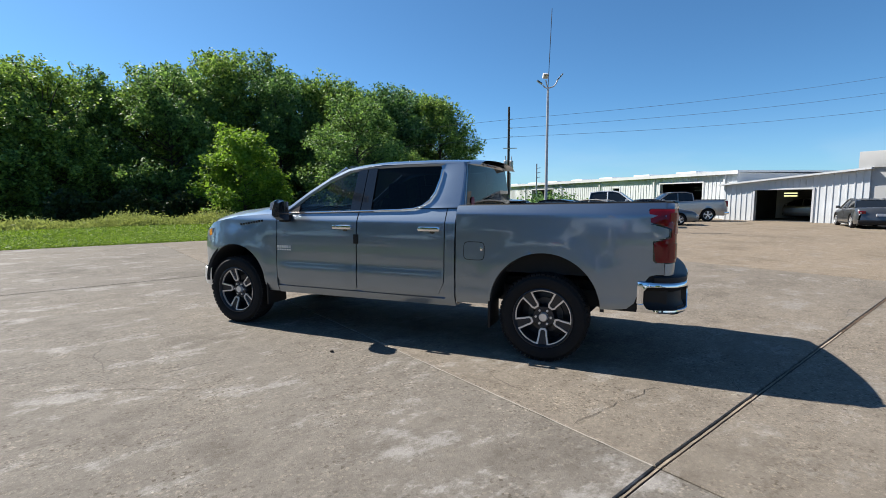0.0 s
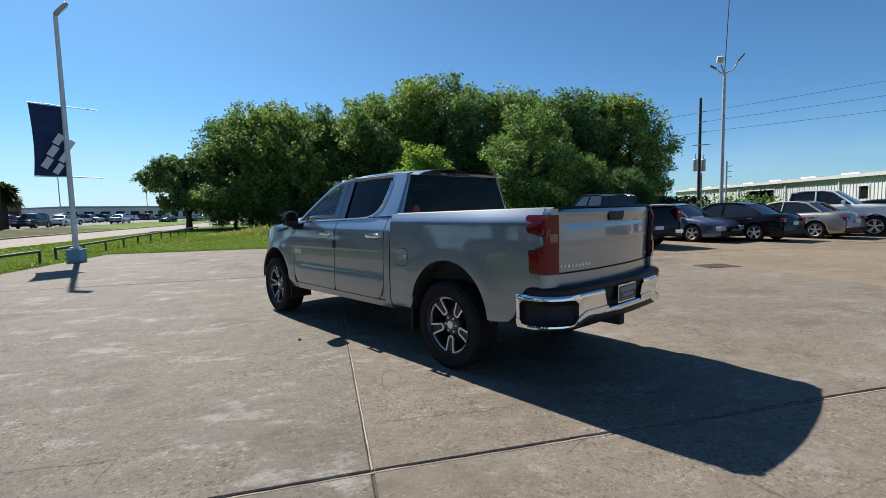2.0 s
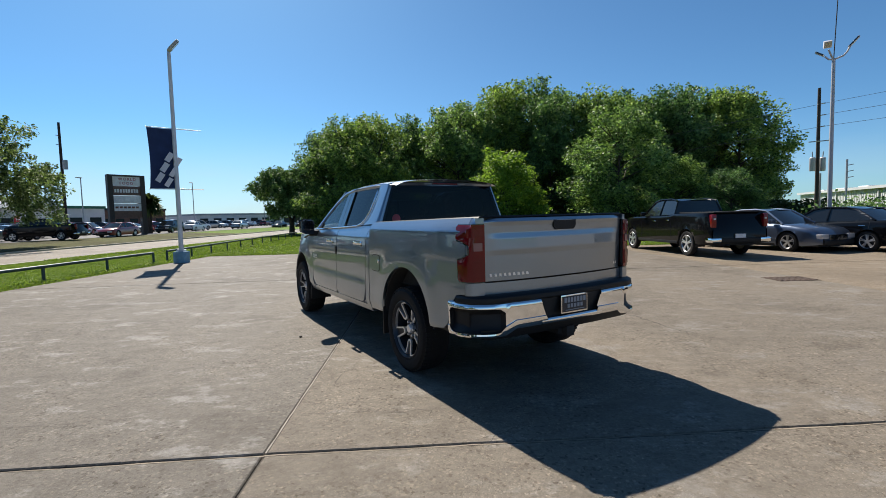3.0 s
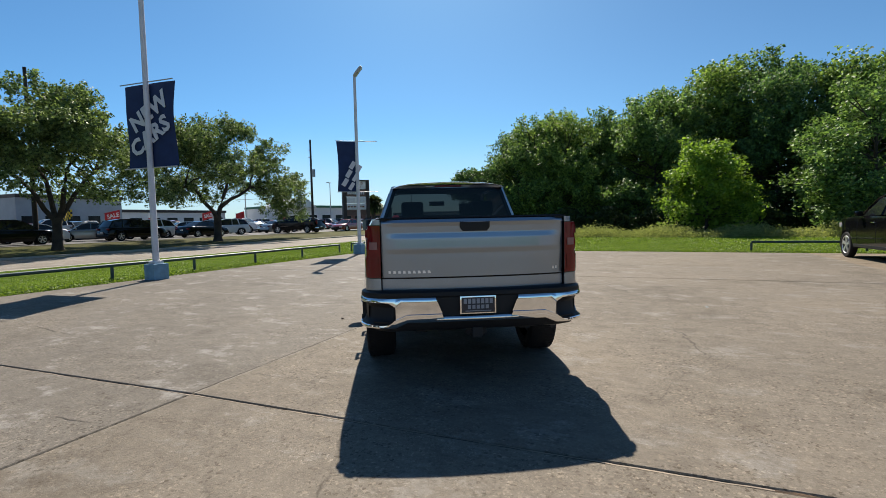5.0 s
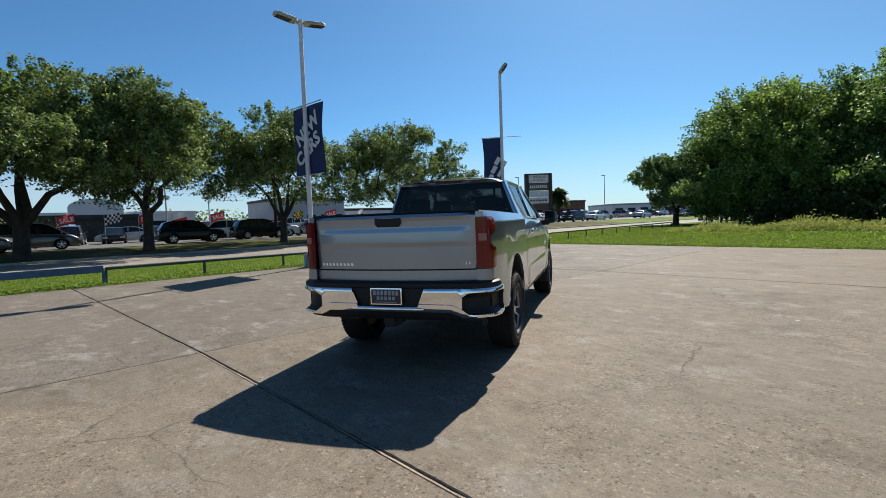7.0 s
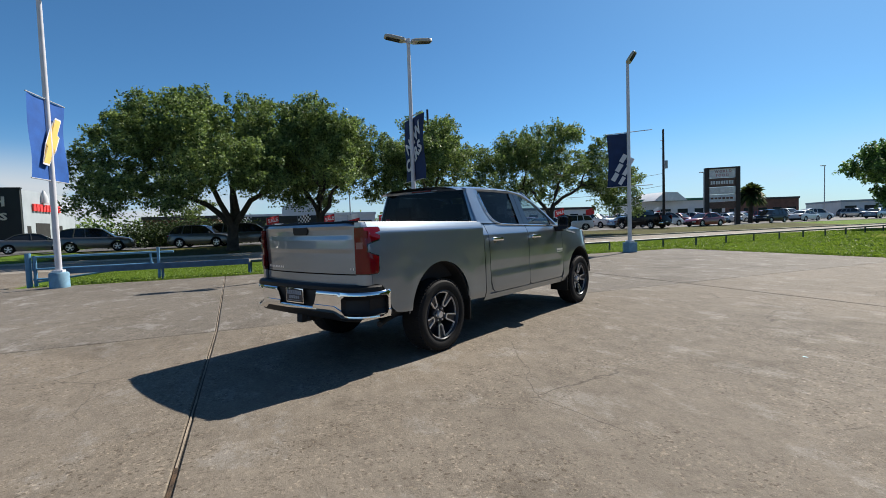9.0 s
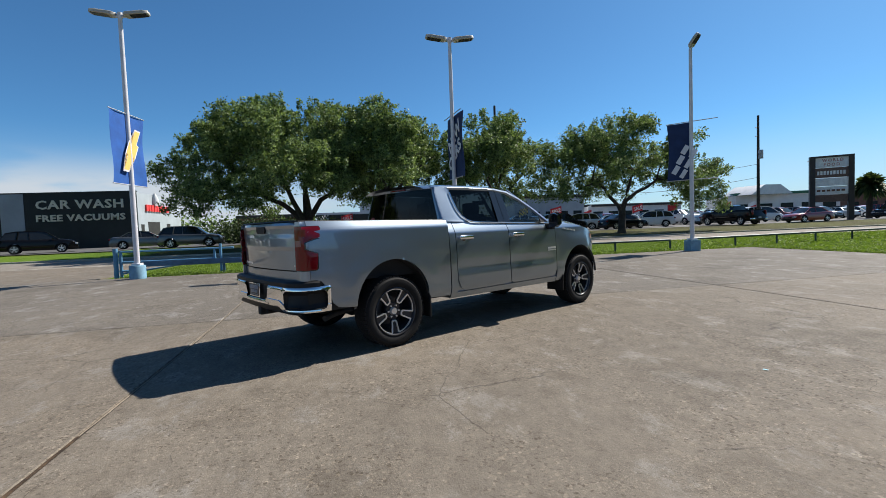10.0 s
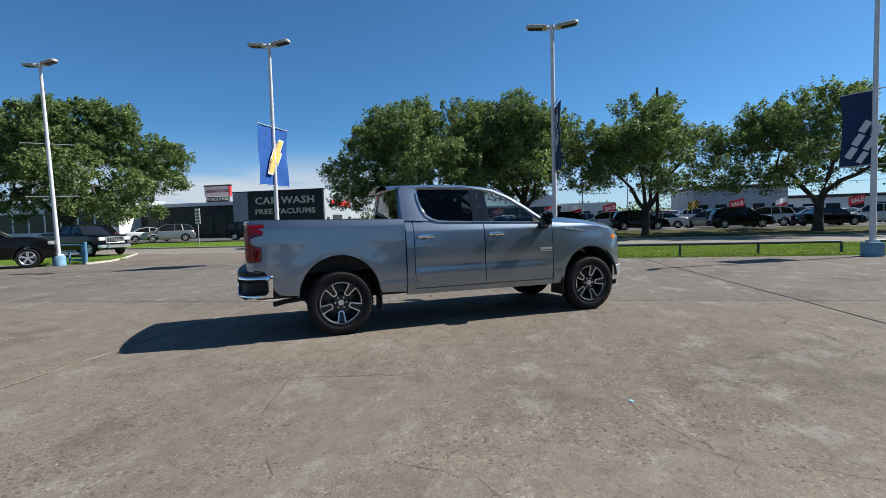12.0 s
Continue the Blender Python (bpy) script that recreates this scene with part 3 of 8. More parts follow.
for k, (pts, w) in enumerate((
    (((2.28, 1.52), (3.31, 1.53), (3.33, 1.25)), 0.003), (((-1.07, 1.30), (0.1, 1.40), (0.73, 1.41), (0.75, 1.03)), 0.003), (((1.68, 0.16), (2.15, 0.22), (2.29, 0.21)), 0.004),
    (((-2.53, 1.91), (-1.24, 1.79)), 0.006), (((-0.6, 4.31), (-0.03, 3.97), (0.55, 3.53)), 0.003), (((5.83, 6.41), (6.46, 6.48), (7.07, 6.79), (7.22, 6.88), (7.44, 6.98), (7.77, 6.96)), 0.0025),
    (((7.22, 6.88), (7.09, 7.08), (7.0, 7.29)), 0.002), (((7.75, 4.3), (7.95, 4.47), (8.1, 4.5)), 0.004), (((4.96, 4.18), (5.53, 4.43), (6.01, 4.19)), 0.002), (((5.84, 2.82), (6.42, 3.22), (6.75, 3.6)), 0.002),
    (((7.6, 8.2), (7.4, 7.0), (6.9, 6.3)), 0.002), (((8.3, 6.0), (7.8, 5.6), (7.7, 5.0)), 0.002), (((4.6, 4.8), (5.3, 5.0), (5.6, 5.5)), 0.002),
    (((5.2, -0.2), (5.5, -0.4), (5.4, -0.8)), 0.003), (((6.9, 1.9), (7.3, 2.0)), 0.002), (((3.4, 0.8), (4.2, 1.4)), 0.002), (((7.2, 1.28), (7.5, 1.3), (7.9, 1.42), (7.97, 1.34), (8.2, 1.2), (8.85, 1.22)), 0.005), (((8.6, 3.0), (9.0, 3.6), (8.9, 4.2), (9.3, 4.6)), 0.0025), (((9.8, 8.4), (9.2, 8.1), (9.0, 7.5)), 0.0025))):
    crack_line(pts, w, k)

road = plane_sheet("road", -22.0, -14.8, -400, 600, lambda x, y: -0.012, ROADWAY, "pale concrete road running past the lot", 6, 40)
bm = bmesh.new()
for a, b in ((-14.8, -14.62), (-22.18, -22.0)):
    box(bm, a, b, -400, 600, -0.2, 0.09 if a < -20 else 0.005, 0.02)
tagged(part("kerb", bm, KERB), "low concrete kerb along the road", "kerb", kind="structure")
drive = bmesh.new()
pts = [(-14.7, -4.5), (-10.4, -5.6), (-6.9, -5.6), (-6.9, -13.6), (-8.2, -13.9), (-10.4, -15.4), (-14.7, -18.5)]
prism(drive, pts, lambda u, v, w: (u, v, w), -0.1, -0.004)
tagged(part("driveway", drive, CONCRETE), "concrete driveway from the lot to the road", "driveway", kind="structure")
kb = bmesh.new()
tube(kb, [(-7.0, -13.75, -0.01), (-8.4, -14.0, -0.01), (-10.4, -15.2, -0.01), (-14.7, -18.6, -0.01)], 0.09, 8)
tagged(part("driveway_kerb", kb, KERB), "pale rounded kerb at the driveway", "kerb", kind="structure")
tagged(plane_sheet("verge_strip", -30.9, -22.25, -11, 60, lambda x, y: land(x, y) + 0.012 + 0.004 * math.sin(x * 3 + y), LITTER, "worn grass with brown leaf litter under the oaks", 14, 60), category="grass", kind="structure")
plane_sheet("car_park", -130, -31.0, -14, 140, lambda x, y: 0.335, ASPHALT, "dark asphalt car park over the road", 2, 2)
plane_sheet("forecourt", -44.0, -28.5, -75, -15, lambda x, y: 0.335, ASPHALT, "asphalt forecourt before the car wash", 2, 2)

# A cast-iron drain cover.
drain = thing("drain_cover", pose(10.7, 7.8, 0), "rusty square cast-iron drain grate in the concrete", "drain")
part("frame", box(bmesh.new(), -0.42, 0.42, -0.3, 0.3, 0.001, 0.008), RUST, drain)
for i in range(7):
    part("bar", box(bmesh.new(), -0.38 + 0.115 * i, -0.32 + 0.115 * i, -0.26, 0.26, 0.008, 0.016), RUST, drain)
litter = thing("litter_scrap", pose(6.57, 6.6, 0, 0, 0, 30) @ Matrix.Diagonal((0.6, 0.6, 0.6, 1)), "small crumpled pale blue scrap lying on concrete", "litter")
bm = sheet(bmesh.new(), steps(-0.035, 0.035, 5), steps(-0.02, 0.02, 4), lambda x, y: (x, y, 0.006 + 0.008 * abs(math.sin(90 * x + 70 * y))))
part("scrap", bm, principled("pale_blue_plastic", (0.25, 0.5, 0.6), 0.5), litter)
stone = thing("pebble", pose(1.6, 3.91, 0), "small dark pebble lying on the concrete", "stone")
bm = bmesh.new()
bmesh.ops.create_icosphere(bm, subdivisions=2, radius=0.02)
for v in bm.verts:
    v.co *= 1 + 0.2 * noise.noise(v.co * 60)
    v.co.z = v.co.z * 0.6 + 0.011
part("stone", bm, FILLER, stone)

# ---- fence along the verge ----
FENCE_X = -7.45


def fence_run(name, pts, height, material, label, pipe=0.045, step=2.45, square=False):
    """A low rail on posts along a line of points."""
    ob = thing(name, pose(pts[0][0], pts[0][1], 0), label, "fence")
    o = Vector((*pts[0], 0))
    for (x0, y0), (x1, y1) in zip(pts, pts[1:]):
        n = max(1, round(math.hypot(x1 - x0, y1 - y0) / step))
        for i in range(n + 1):
            p = Vector((x0 + (x1 - x0) * i / n, y0 + (y1 - y0) * i / n, 0)) - o
            bm = bmesh.new()
            tube(bm, [p + Vector((0, 0, -0.1)), p + Vector((0, 0, height - 0.03))], pipe * 0.9, 10)
            part("post", bm, material, ob)
        bm = bmesh.new()
        a, b = Vector((x0, y0, height)) - o, Vector((x1, y1, height)) - o
        if square:
            d = (b - a).normalized()
            w = Vector((-d.y, d.x, 0)) * 0.05
            loft(bm, [[q + w + Vector((0, 0, -0.09)), q - w + Vector((0, 0, -0.09)), q - w + Vector((0, 0, 0.09)), q + w + Vector((0, 0, 0.09))] for q in (a, b)])
        else:
            tube(bm, [a, b], pipe, 10)
        part("rail", bm, material, ob)
    return ob


fence_run("verge_fence", [(FENCE_X, 0.95), (FENCE_X, 15.65)], 0.42, TEAL, "low dark teal pipe fence on short posts in grass")
fence_run("verge_fence", [(FENCE_X - 0.1, 16.7), (-8.6, 26), (-10.2, 42)], 0.42, TEAL, "low dark teal pipe fence running on along the road")
fence_run("beam_fence", [(FENCE_X + 0.05, -4.2), (FENCE_X + 0.05, 0.9)], 0.42, DEEP_BLUE, "low blue box-beam barrier on posts beside the pole", square=True)
fence_run("lawn_fence", [(9.0, 19.75), (30.0, 20.3)], 0.36, TEAL, "low dark pipe fence at the lawn's edge", step=3.5)


def swing_gate(y0, y1, label):
    """A blue pipe gate standing open along the verge."""
    ob = thing("pipe_gate", pose(FENCE_X - 0.1, y0, 0), label, "gate")
    L = y1 - y0
    s = 1 if L > 0 else -1
    part("gate_post", tube(bmesh.new(), [(0, 0, -0.1), (0, 0, 0.98)], 0.075, 12), BLUE, ob)
    part("gate_post", tube(bmesh.new(), [(0, s * 0.16, -0.1), (0, s * 0.16, 0.9)], 0.05, 10), BLUE, ob)
    part("rest_post", tube(bmesh.new(), [(0.12, L, -0.1), (0.12, L, 1.02)], 0.045, 10), BLUE, ob)
    for z, e in ((0.86, 1.12), (0.5, 0.95), (0.2, 0.25)):
        part("bar", tube(bmesh.new(), [(0, s * 0.1, z), (0, L * e, z)], 0.035, 10), BLUE, ob)
    part("end_bar", tube(bmesh.new(), [(0, L * 0.93, 0.47), (0, L * 0.93, 0.86)], 0.035, 10), BLUE, ob)
    part("brace", tube(bmesh.new(), [(0, s * 0.2, 0.12), (0, L * 0.93, 0.48)], 0.03, 10), BLUE, ob)
    part("stub_post", tube(bmesh.new(), [(0.12, s * 0.75, -0.1), (0.12, s * 0.75, 0.62)], 0.045, 10), BLUE, ob)
    return ob


swing_gate(-5.15, -1.75, "open light blue pipe gate by the driveway")
swing_gate(-14.3, -17.6, "open light blue pipe gate beyond the driveway")


# ---- lamp poles with banners ----
def lamp_head(ob, m, single):
    body = bmesh.new()
    k = 0.72 if single else 1.0
    outline = [(u, v * k) for u, v in ((-0.17, 0.0), (-0.17, 0.5), (-0.1, 0.66), (0.1, 0.66), (0.17, 0.5), (0.17, 0.0), (0.06, -0.1), (-0.06, -0.1))]
    prism(body, outline, lambda u, v, w: (u, v, w), -0.045, 0.06)
    bmesh.ops.bevel(body, geom=body.edges, offset=0.012, segments=1, affect="EDGES")
    h = part("lamp_head", body, LAMP_BODY, ob)
    h.matrix_basis = m
    part("lens", box(bmesh.new(), -0.13, 0.13, 0.12 * k, 0.6 * k, -0.052, -0.043), LAMP_FACE, h)


def lot_lamp(y, height, single, banner, label, turn=0.0, round_base=False, bars=True, x=-6.58, leans=0.0, drop=0.0):
    ob = thing("lot_lamp", pose(x, y, 0, leans), label, "street lamp", "lamp poles along the road")
    bm = bmesh.new()
    if round_base:
        tube(bm, [(0, 0, -0.1), (0, 0, 0.4), (0, 0, 0.44)], [0.24, 0.24, 0.21], 20)
    else:
        box(bm, -0.21, 0.21, -0.21, 0.21, -0.1, 0.43, 0.015)
    part("footing", bm, BASE_BLUE, ob)
    part("base_plate", box(bmesh.new(), -0.13, 0.13, -0.13, 0.13, 0.43, 0.5, 0.01), WHITE_POLE, ob)
    part("pole", tube(bmesh.new(), [(0, 0, 0.45), (0, 0, height)], [0.085, 0.062], 14), WHITE_POLE, ob)
    if single:
        lamp_head(ob, pose(0, 0, height + 0.06, 52, 0, turn) @ pose(0, 0.05, 0), True)
        part("bracket", tube(bmesh.new(), [(0, 0, height - 0.1), (0, 0, height + 0.12)], 0.05, 10), LAMP_BODY, ob)
    else:
        for s in (0, 180):
            lamp_head(ob, pose(0, 0, height + 0.02, 7, 0, turn + s) @ pose(0, 0.2, 0), False)
        part("bracket", tube(bmesh.new(), [(0, -0.2, height), (0, 0.2, height)], 0.035, 10), WHITE_POLE, ob).matrix_basis = pose(0, 0, 0, 0, 0, turn)
        part("cap", tube(bmesh.new(), [(0, 0, height - 0.06), (0, 0, height + 0.12)], 0.075, 12), WHITE_POLE, ob)
    if bars or banner:
        for z in (3.02 - drop, 5.28 - drop):
            part("banner_arm", tube(bmesh.new(), [(0, -0.92, 0), (0, 0.92, 0)], 0.016, 8), GREY_POLE, ob).matrix_basis = pose(0, 0, z, 0, 0, turn * 0) @ pose(0, 0, 0, 0, 0, banner[2] if banner else 50)
    if banner:
        cloth, words, yaw, halves = banner
        for s in halves:
            bm = sheet(bmesh.new(), steps(0.0, 0.89, 8), steps(3.04, 5.26, 20), lambda u, v, s=s: (0.03 * math.sin(3.1 * v + 4 * u) * u + (0.09 if words is new_cars else -0.02), s * (u + (0.06 * math.sin((v - 3.04) / 2.22 * math.pi) * (-1 if u > 0.5 else 0))), v - drop))
            c = part("banner", bm, cloth, ob)
            c.matrix_basis = pose(0, 0, 0, 0, 0, yaw)
        words(ob, yaw, drop)
    return ob


def new_cars(ob, yaw, drop):
    for k, (word, z) in enumerate((("NEW", 4.5), ("CARS", 3.85))):
        for side in (1, -1):
            text_part("lettering", word, 0.6, LETTER, ob, pose(0, 0, 0, 0, 0, yaw) @ pose(0.09 + side * 0.035, 0.02, z, 90, 0, 90 * side) @ pose(0, 0, 0, 0, 0, 30), 0.003, 1.05, 0.024)


def bar_letters(ob, yaw, drop):
    """A wordmark as plain bars, running up the cloth at a slant."""
    for side in (1, -1):
        for k in range(3):
            a = pose(0, 0, 0, 0, 0, yaw) @ pose(side * 0.055, -0.42 + 0.17 * k, 3.36 - drop + 0.38 * k, 90, 0, 90 * side) @ pose(0, 0, 0, 0, 0, 58 if side > 0 else -58)
            bm = bmesh.new()
            box(bm, -0.18, 0.18, -0.25, -0.09, -0.003, 0.003)
            box(bm, -0.18, 0.18, 0.06, 0.25, -0.003, 0.003)
            part("wordmark_bar", bm, LETTER, ob).matrix_basis = a


def gold_cross(ob, yaw, drop):
    """A slanting gold emblem with a pale rim."""
    shape = [(1.3 * u, 1.1 * v) for u, v in ((-0.52, -0.13), (-0.15, -0.13), (-0.15, -0.24), (0.2, -0.24), (0.2, -0.13), (0.56, -0.13), (0.48, 0.13), (0.14, 0.13), (0.14, 0.24), (-0.2, 0.24), (-0.2, 0.13), (-0.6, 0.13))]
    for side in (1, -1):
        m = pose(0, 0, 0, 0, 0, yaw) @ pose(side * 0.06, 0.05, 4.15, 90, 0, 90 * side) @ pose(0, 0, 0, 0, 0, 62 if side > 0 else -62)
        rim, face = bmesh.new(), bmesh.new()
        prism(rim, [(u * 1.13, v * 0.95) for u, v in shape], lambda u, v, w: (u, v, w), -0.003, 0.002)
        prism(face, [(u * 1.05, v * 0.8) for u, v in shape], lambda u, v, w: (u, v, w), 0.002, 0.005)
        part("emblem_rim", rim, LETTER, ob).matrix_basis = m
        part("emblem", face, GOLD, ob).matrix_basis = m


lot_lamp(16.0, 7.85, True, (NAVY, bar_letters, -50, (-1,)), "white lamp pole with a torn navy banner and square blue footing", turn=-60, drop=0.22)
lot_lamp(6.5, 7.86, False, (NAVY, new_cars, 97, (1, -1)), "white twin-head lamp pole with a navy sales banner")
lot_lamp(-4.07, 8.32, False, (ROYAL, gold_cross, 83, (1, -1)), "white twin-head lamp pole with a royal blue emblem banner", round_base=True)
lot_lamp(-14.6, 8.6, False, None, "bare white twin-head lamp pole on a round blue footing", round_base=True, leans=1.9)


# ---- trees ----
def crown_points(lobes, per_lobe, clump, rnd):
    """Leaf places in clumps on the outer shell of a set of lobes (x, y, z, radius, flatten)."""
    pts, nrm = [], []
    for x, y, z, r, flat in lobes:
        k = max(6, int(per_lobe * r * r / 4))
        n = max(8, int(9 * r * r))
        d = rnd.normal(size=(n, 3))
        d /= np.linalg.norm(d, axis=1, keepdims=True)
        d[:, 2] = np.where(d[:, 2] < -0.5, -d[:, 2], d[:, 2])
        c = np.array([x, y, z]) + d * (r * rnd.uniform(0.62, 1.08, n))[:, None] * np.array([1, 1, flat])
        # each clump is a spray that points outwards and up
        way = d * np.array([1, 1, 0.7]) + rnd.normal(size=(n, 3)) * 0.35 + np.array([0, 0, 0.45])
        way /= np.linalg.norm(way, axis=1, keepdims=True)
        idx = rnd.integers(0, n, k)
        f = rnd.uniform(-0.8, 1.0, k)
        o = np.clip(rnd.normal(size=(k, 3)), -1.6, 1.6) * (0.62 - 0.34 * f)[:, None]
        p = c[idx] + way[idx] * (f * clump * 1.7)[:, None] + o * clump
        inner = rnd.random(k) < 0.16
        p[inner] = np.array([x, y, z]) + np.clip(rnd.normal(size=(int(inner.sum()), 3)), -1.4, 1.4) * r * 0.42
        pts.append(p)
        nrm.append(d[idx] * 0.35 + rnd.normal(size=(k, 3)) * 0.6 + np.array([0, 0, 0.45]))
    return np.concatenate(pts), np.concatenate(nrm)


def limb(bm, a, b, r0, r1, rnd, sag=0.12, n=5):
    a, b = np.array(a, float), np.array(b, float)
    pts, radii = [], []
    L = np.linalg.norm(b - a)
    for i in range(n + 1):
        f = i / n
        j = rnd.normal(size=3) * 0.03 * L * (0 < i < n)
        pts.append(Vector(a + (b - a) * f + j + np.array([0, 0, sag * L * math.sin(f * math.pi)])))
        radii.append(r0 + (r1 - r0) * f)
    tube(bm, pts, radii, 7)


def oak(name, m, label, lobes, forks, seed, per_lobe=2900, leaf=0.13, trunk_r=0.32, fork_z=2.0, group="oaks on the verge", material=None):
    """A spreading tree: short trunk, forked limbs, a lobed crown of leaves."""
    rnd = np.random.default_rng(seed)
    ob = thing(name, m, label, "tree", group)
    bm = bmesh.new()
    tube(bm, [(0, 0, -0.15), (0.02, 0, 0.25), (0.05, 0.03, 1.1), (0, 0.06, fork_z + 0.15)], [trunk_r * 1.45, trunk_r * 1.05, trunk_r * 0.9, trunk_r * 0.95], 12)
    part("trunk", bm, BARK, ob)
    for fx, fy, fz in forks:
        bm = bmesh.new()
        limb(bm, (0, 0.05, fork_z - 0.1), (fx, fy, fz), trunk_r * 0.6, trunk_r * 0.26, rnd)
        near = sorted(lobes, key=lambda q: (q[0] - fx) ** 2 + (q[1] - fy) ** 2 + (q[2] - fz) ** 2)[:4]
        for q in near:
            limb(bm, (fx, fy, fz), q[:3], trunk_r * 0.26, 0.022, rnd, 0.05, 4)
            for _ in range(2):
                e = np.array(q[:3]) + rnd.normal(size=3) * q[3] * 0.5
                limb(bm, q[:3], e, 0.022, 0.008, rnd, 0.03, 3)
        part("limb", bm, BARK, ob, weld=False)
    mid = np.mean([q[:3] for q in lobes], axis=0)
    sprigs = []
    for q in lobes:
        for _ in range(2):
            d = np.array(q[:3]) - mid + rnd.normal(size=3) * 0.8
            d /= max(0.1, np.linalg.norm(d))
            sprigs.append((*(np.array(q[:3]) + d * q[3] * rnd.uniform(0.8, 1.08) * np.array([1, 1, 0.8])), rnd.uniform(0.4, 0.65), 0.8))
    p, n = crown_points(lobes + sprigs, per_lobe, 0.21, rnd)
    quads("crown", p, n, leaf, material or OAK_LEAF, ob)
    return ob


def dome(rx, ry, z0, z1, count, seed, r=(1.3, 2.1)):
    """Lobes that fill a flattened dome."""
    rnd = np.random.default_rng(seed)
    out = []
    while len(out) < count:
        a, q, h = rnd.uniform(0, 2 * math.pi), math.sqrt(rnd.uniform(0.05, 1)), rnd.uniform(0, 1)
        w = math.sqrt(max(0.02, 1 - (h * 0.95) ** 2.2))
        rr = rnd.uniform(*r)
        out.append((math.cos(a) * q * max(0.3, rx * w - rr * 0.35), math.sin(a) * q * max(0.3, ry * w - rr * 0.35), z0 + rr * 0.5 + h * (z1 - z0 - rr * 1.2), rr, 0.8))
    return out


VERGE = 0.16
oak("oak_tree", pose(-26, -1.0, VERGE), "broad dark green oak tree with low spreading crown", dome(7.2, 8.9, 2.4, 11.05, 54, 3) + [(0.5, -8.0, 5.2, 1.4, 0.8), (0, -9.2, 5.7, 1.0, 0.8), (0.3, -6.2, 4.4, 1.9, 0.85), (0, -7.0, 6.6, 1.7, 0.85), (0.5, -5.0, 6.4, 2.1, 0.85), (1.5, -4.0, 8.6, 1.8, 0.85), (0, 3.5, 4.0, 1.8, 0.85)], [(1.5, 3.2, 4.6), (-0.5, -3.8, 4.0), (2.2, -1.5, 5.0), (-2, 0.5, 5.5), (0.5, 0.8, 6.5)], 11, trunk_r=0.38, fork_z=1.6)
oak("oak_tree", pose(-26, 4.9, VERGE), "tall rounded oak tree with a clear forked trunk", dome(5.9, 5.7, 3.3, 10.35, 42, 5), [(1, 2.4, 5.2), (-0.5, -2.2, 5.4), (1.6, -0.4, 6), (-1.4, 0.8, 6.5)], 12, trunk_r=0.3, fork_z=2.3)
oak("oak_tree", pose(-26, 13.5, VERGE), "light open oak tree with several rising limbs", dome(5.0, 5.0, 2.9, 9.5, 36, 7, (1.1, 1.8)), [(0.6, 1.9, 4.6), (-0.3, -1.9, 4.4), (1.4, 0.3, 5), (-1.2, -0.2, 5.2)], 13, trunk_r=0.26, fork_z=1.7, per_lobe=2500)
oak("oak_tree", pose(-26, 24.4, VERGE), "wide two-lobed oak tree with drooping side", dome(5.2, 6.2, 2.8, 9.2, 38, 9, (1.1, 1.8)) + [(0, 4.8, 6.3, 1.8, 0.8), (0.5, 6.6, 5.0, 1.5, 0.9), (0.5, 7.6, 3.6, 1.3, 1.0), (0.4, 5.6, 7.6, 1.4, 0.8), (0.5, 8.0, 2.2, 1.1, 1.0), (0.2, 6.2, 3.2, 1.5, 0.9), (0.3, 8.3, 4.9, 1.2, 0.9), (0.6, 5.4, 2.4, 1.2, 0.9)], [(0.6, 2.9, 4.4), (-0.3, -2.3, 4.2), (1.2, 0.6, 5)], 14, trunk_r=0.3, fork_z=1.8, per_lobe=2700)
oak("oak_tree", pose(-23.8, -34.5, VERGE), "large spreading oak tree over the parked cars", dome(9.3, 10.8, 2.6, 12.5, 60, 21, (1.5, 2.4)) + [(2.5, 8.0, 3.2, 1.7, 0.9), (2.0, 9.0, 5.0, 1.6, 0.8), (2, 6.0, 2.8, 1.5, 0.9)], [(2, 5, 5), (1, -4, 5), (3, 1, 6.5), (-1, 2, 7)], 22, trunk_r=0.42, fork_z=2.2, leaf=0.15)
oak("oak_tree", pose(-13.2, 50, 0), "round bushy tree at the end of the wood", dome(4.6, 4.8, 2.0, 7.0, 34, 31, (1.0, 1.7)), [(0.6, 1.6, 3.6), (-0.3, -1.6, 3.4)], 32, trunk_r=0.3, fork_z=1.4, per_lobe=2000, leaf=0.18, group="trees at the lawn", material=LEAF)


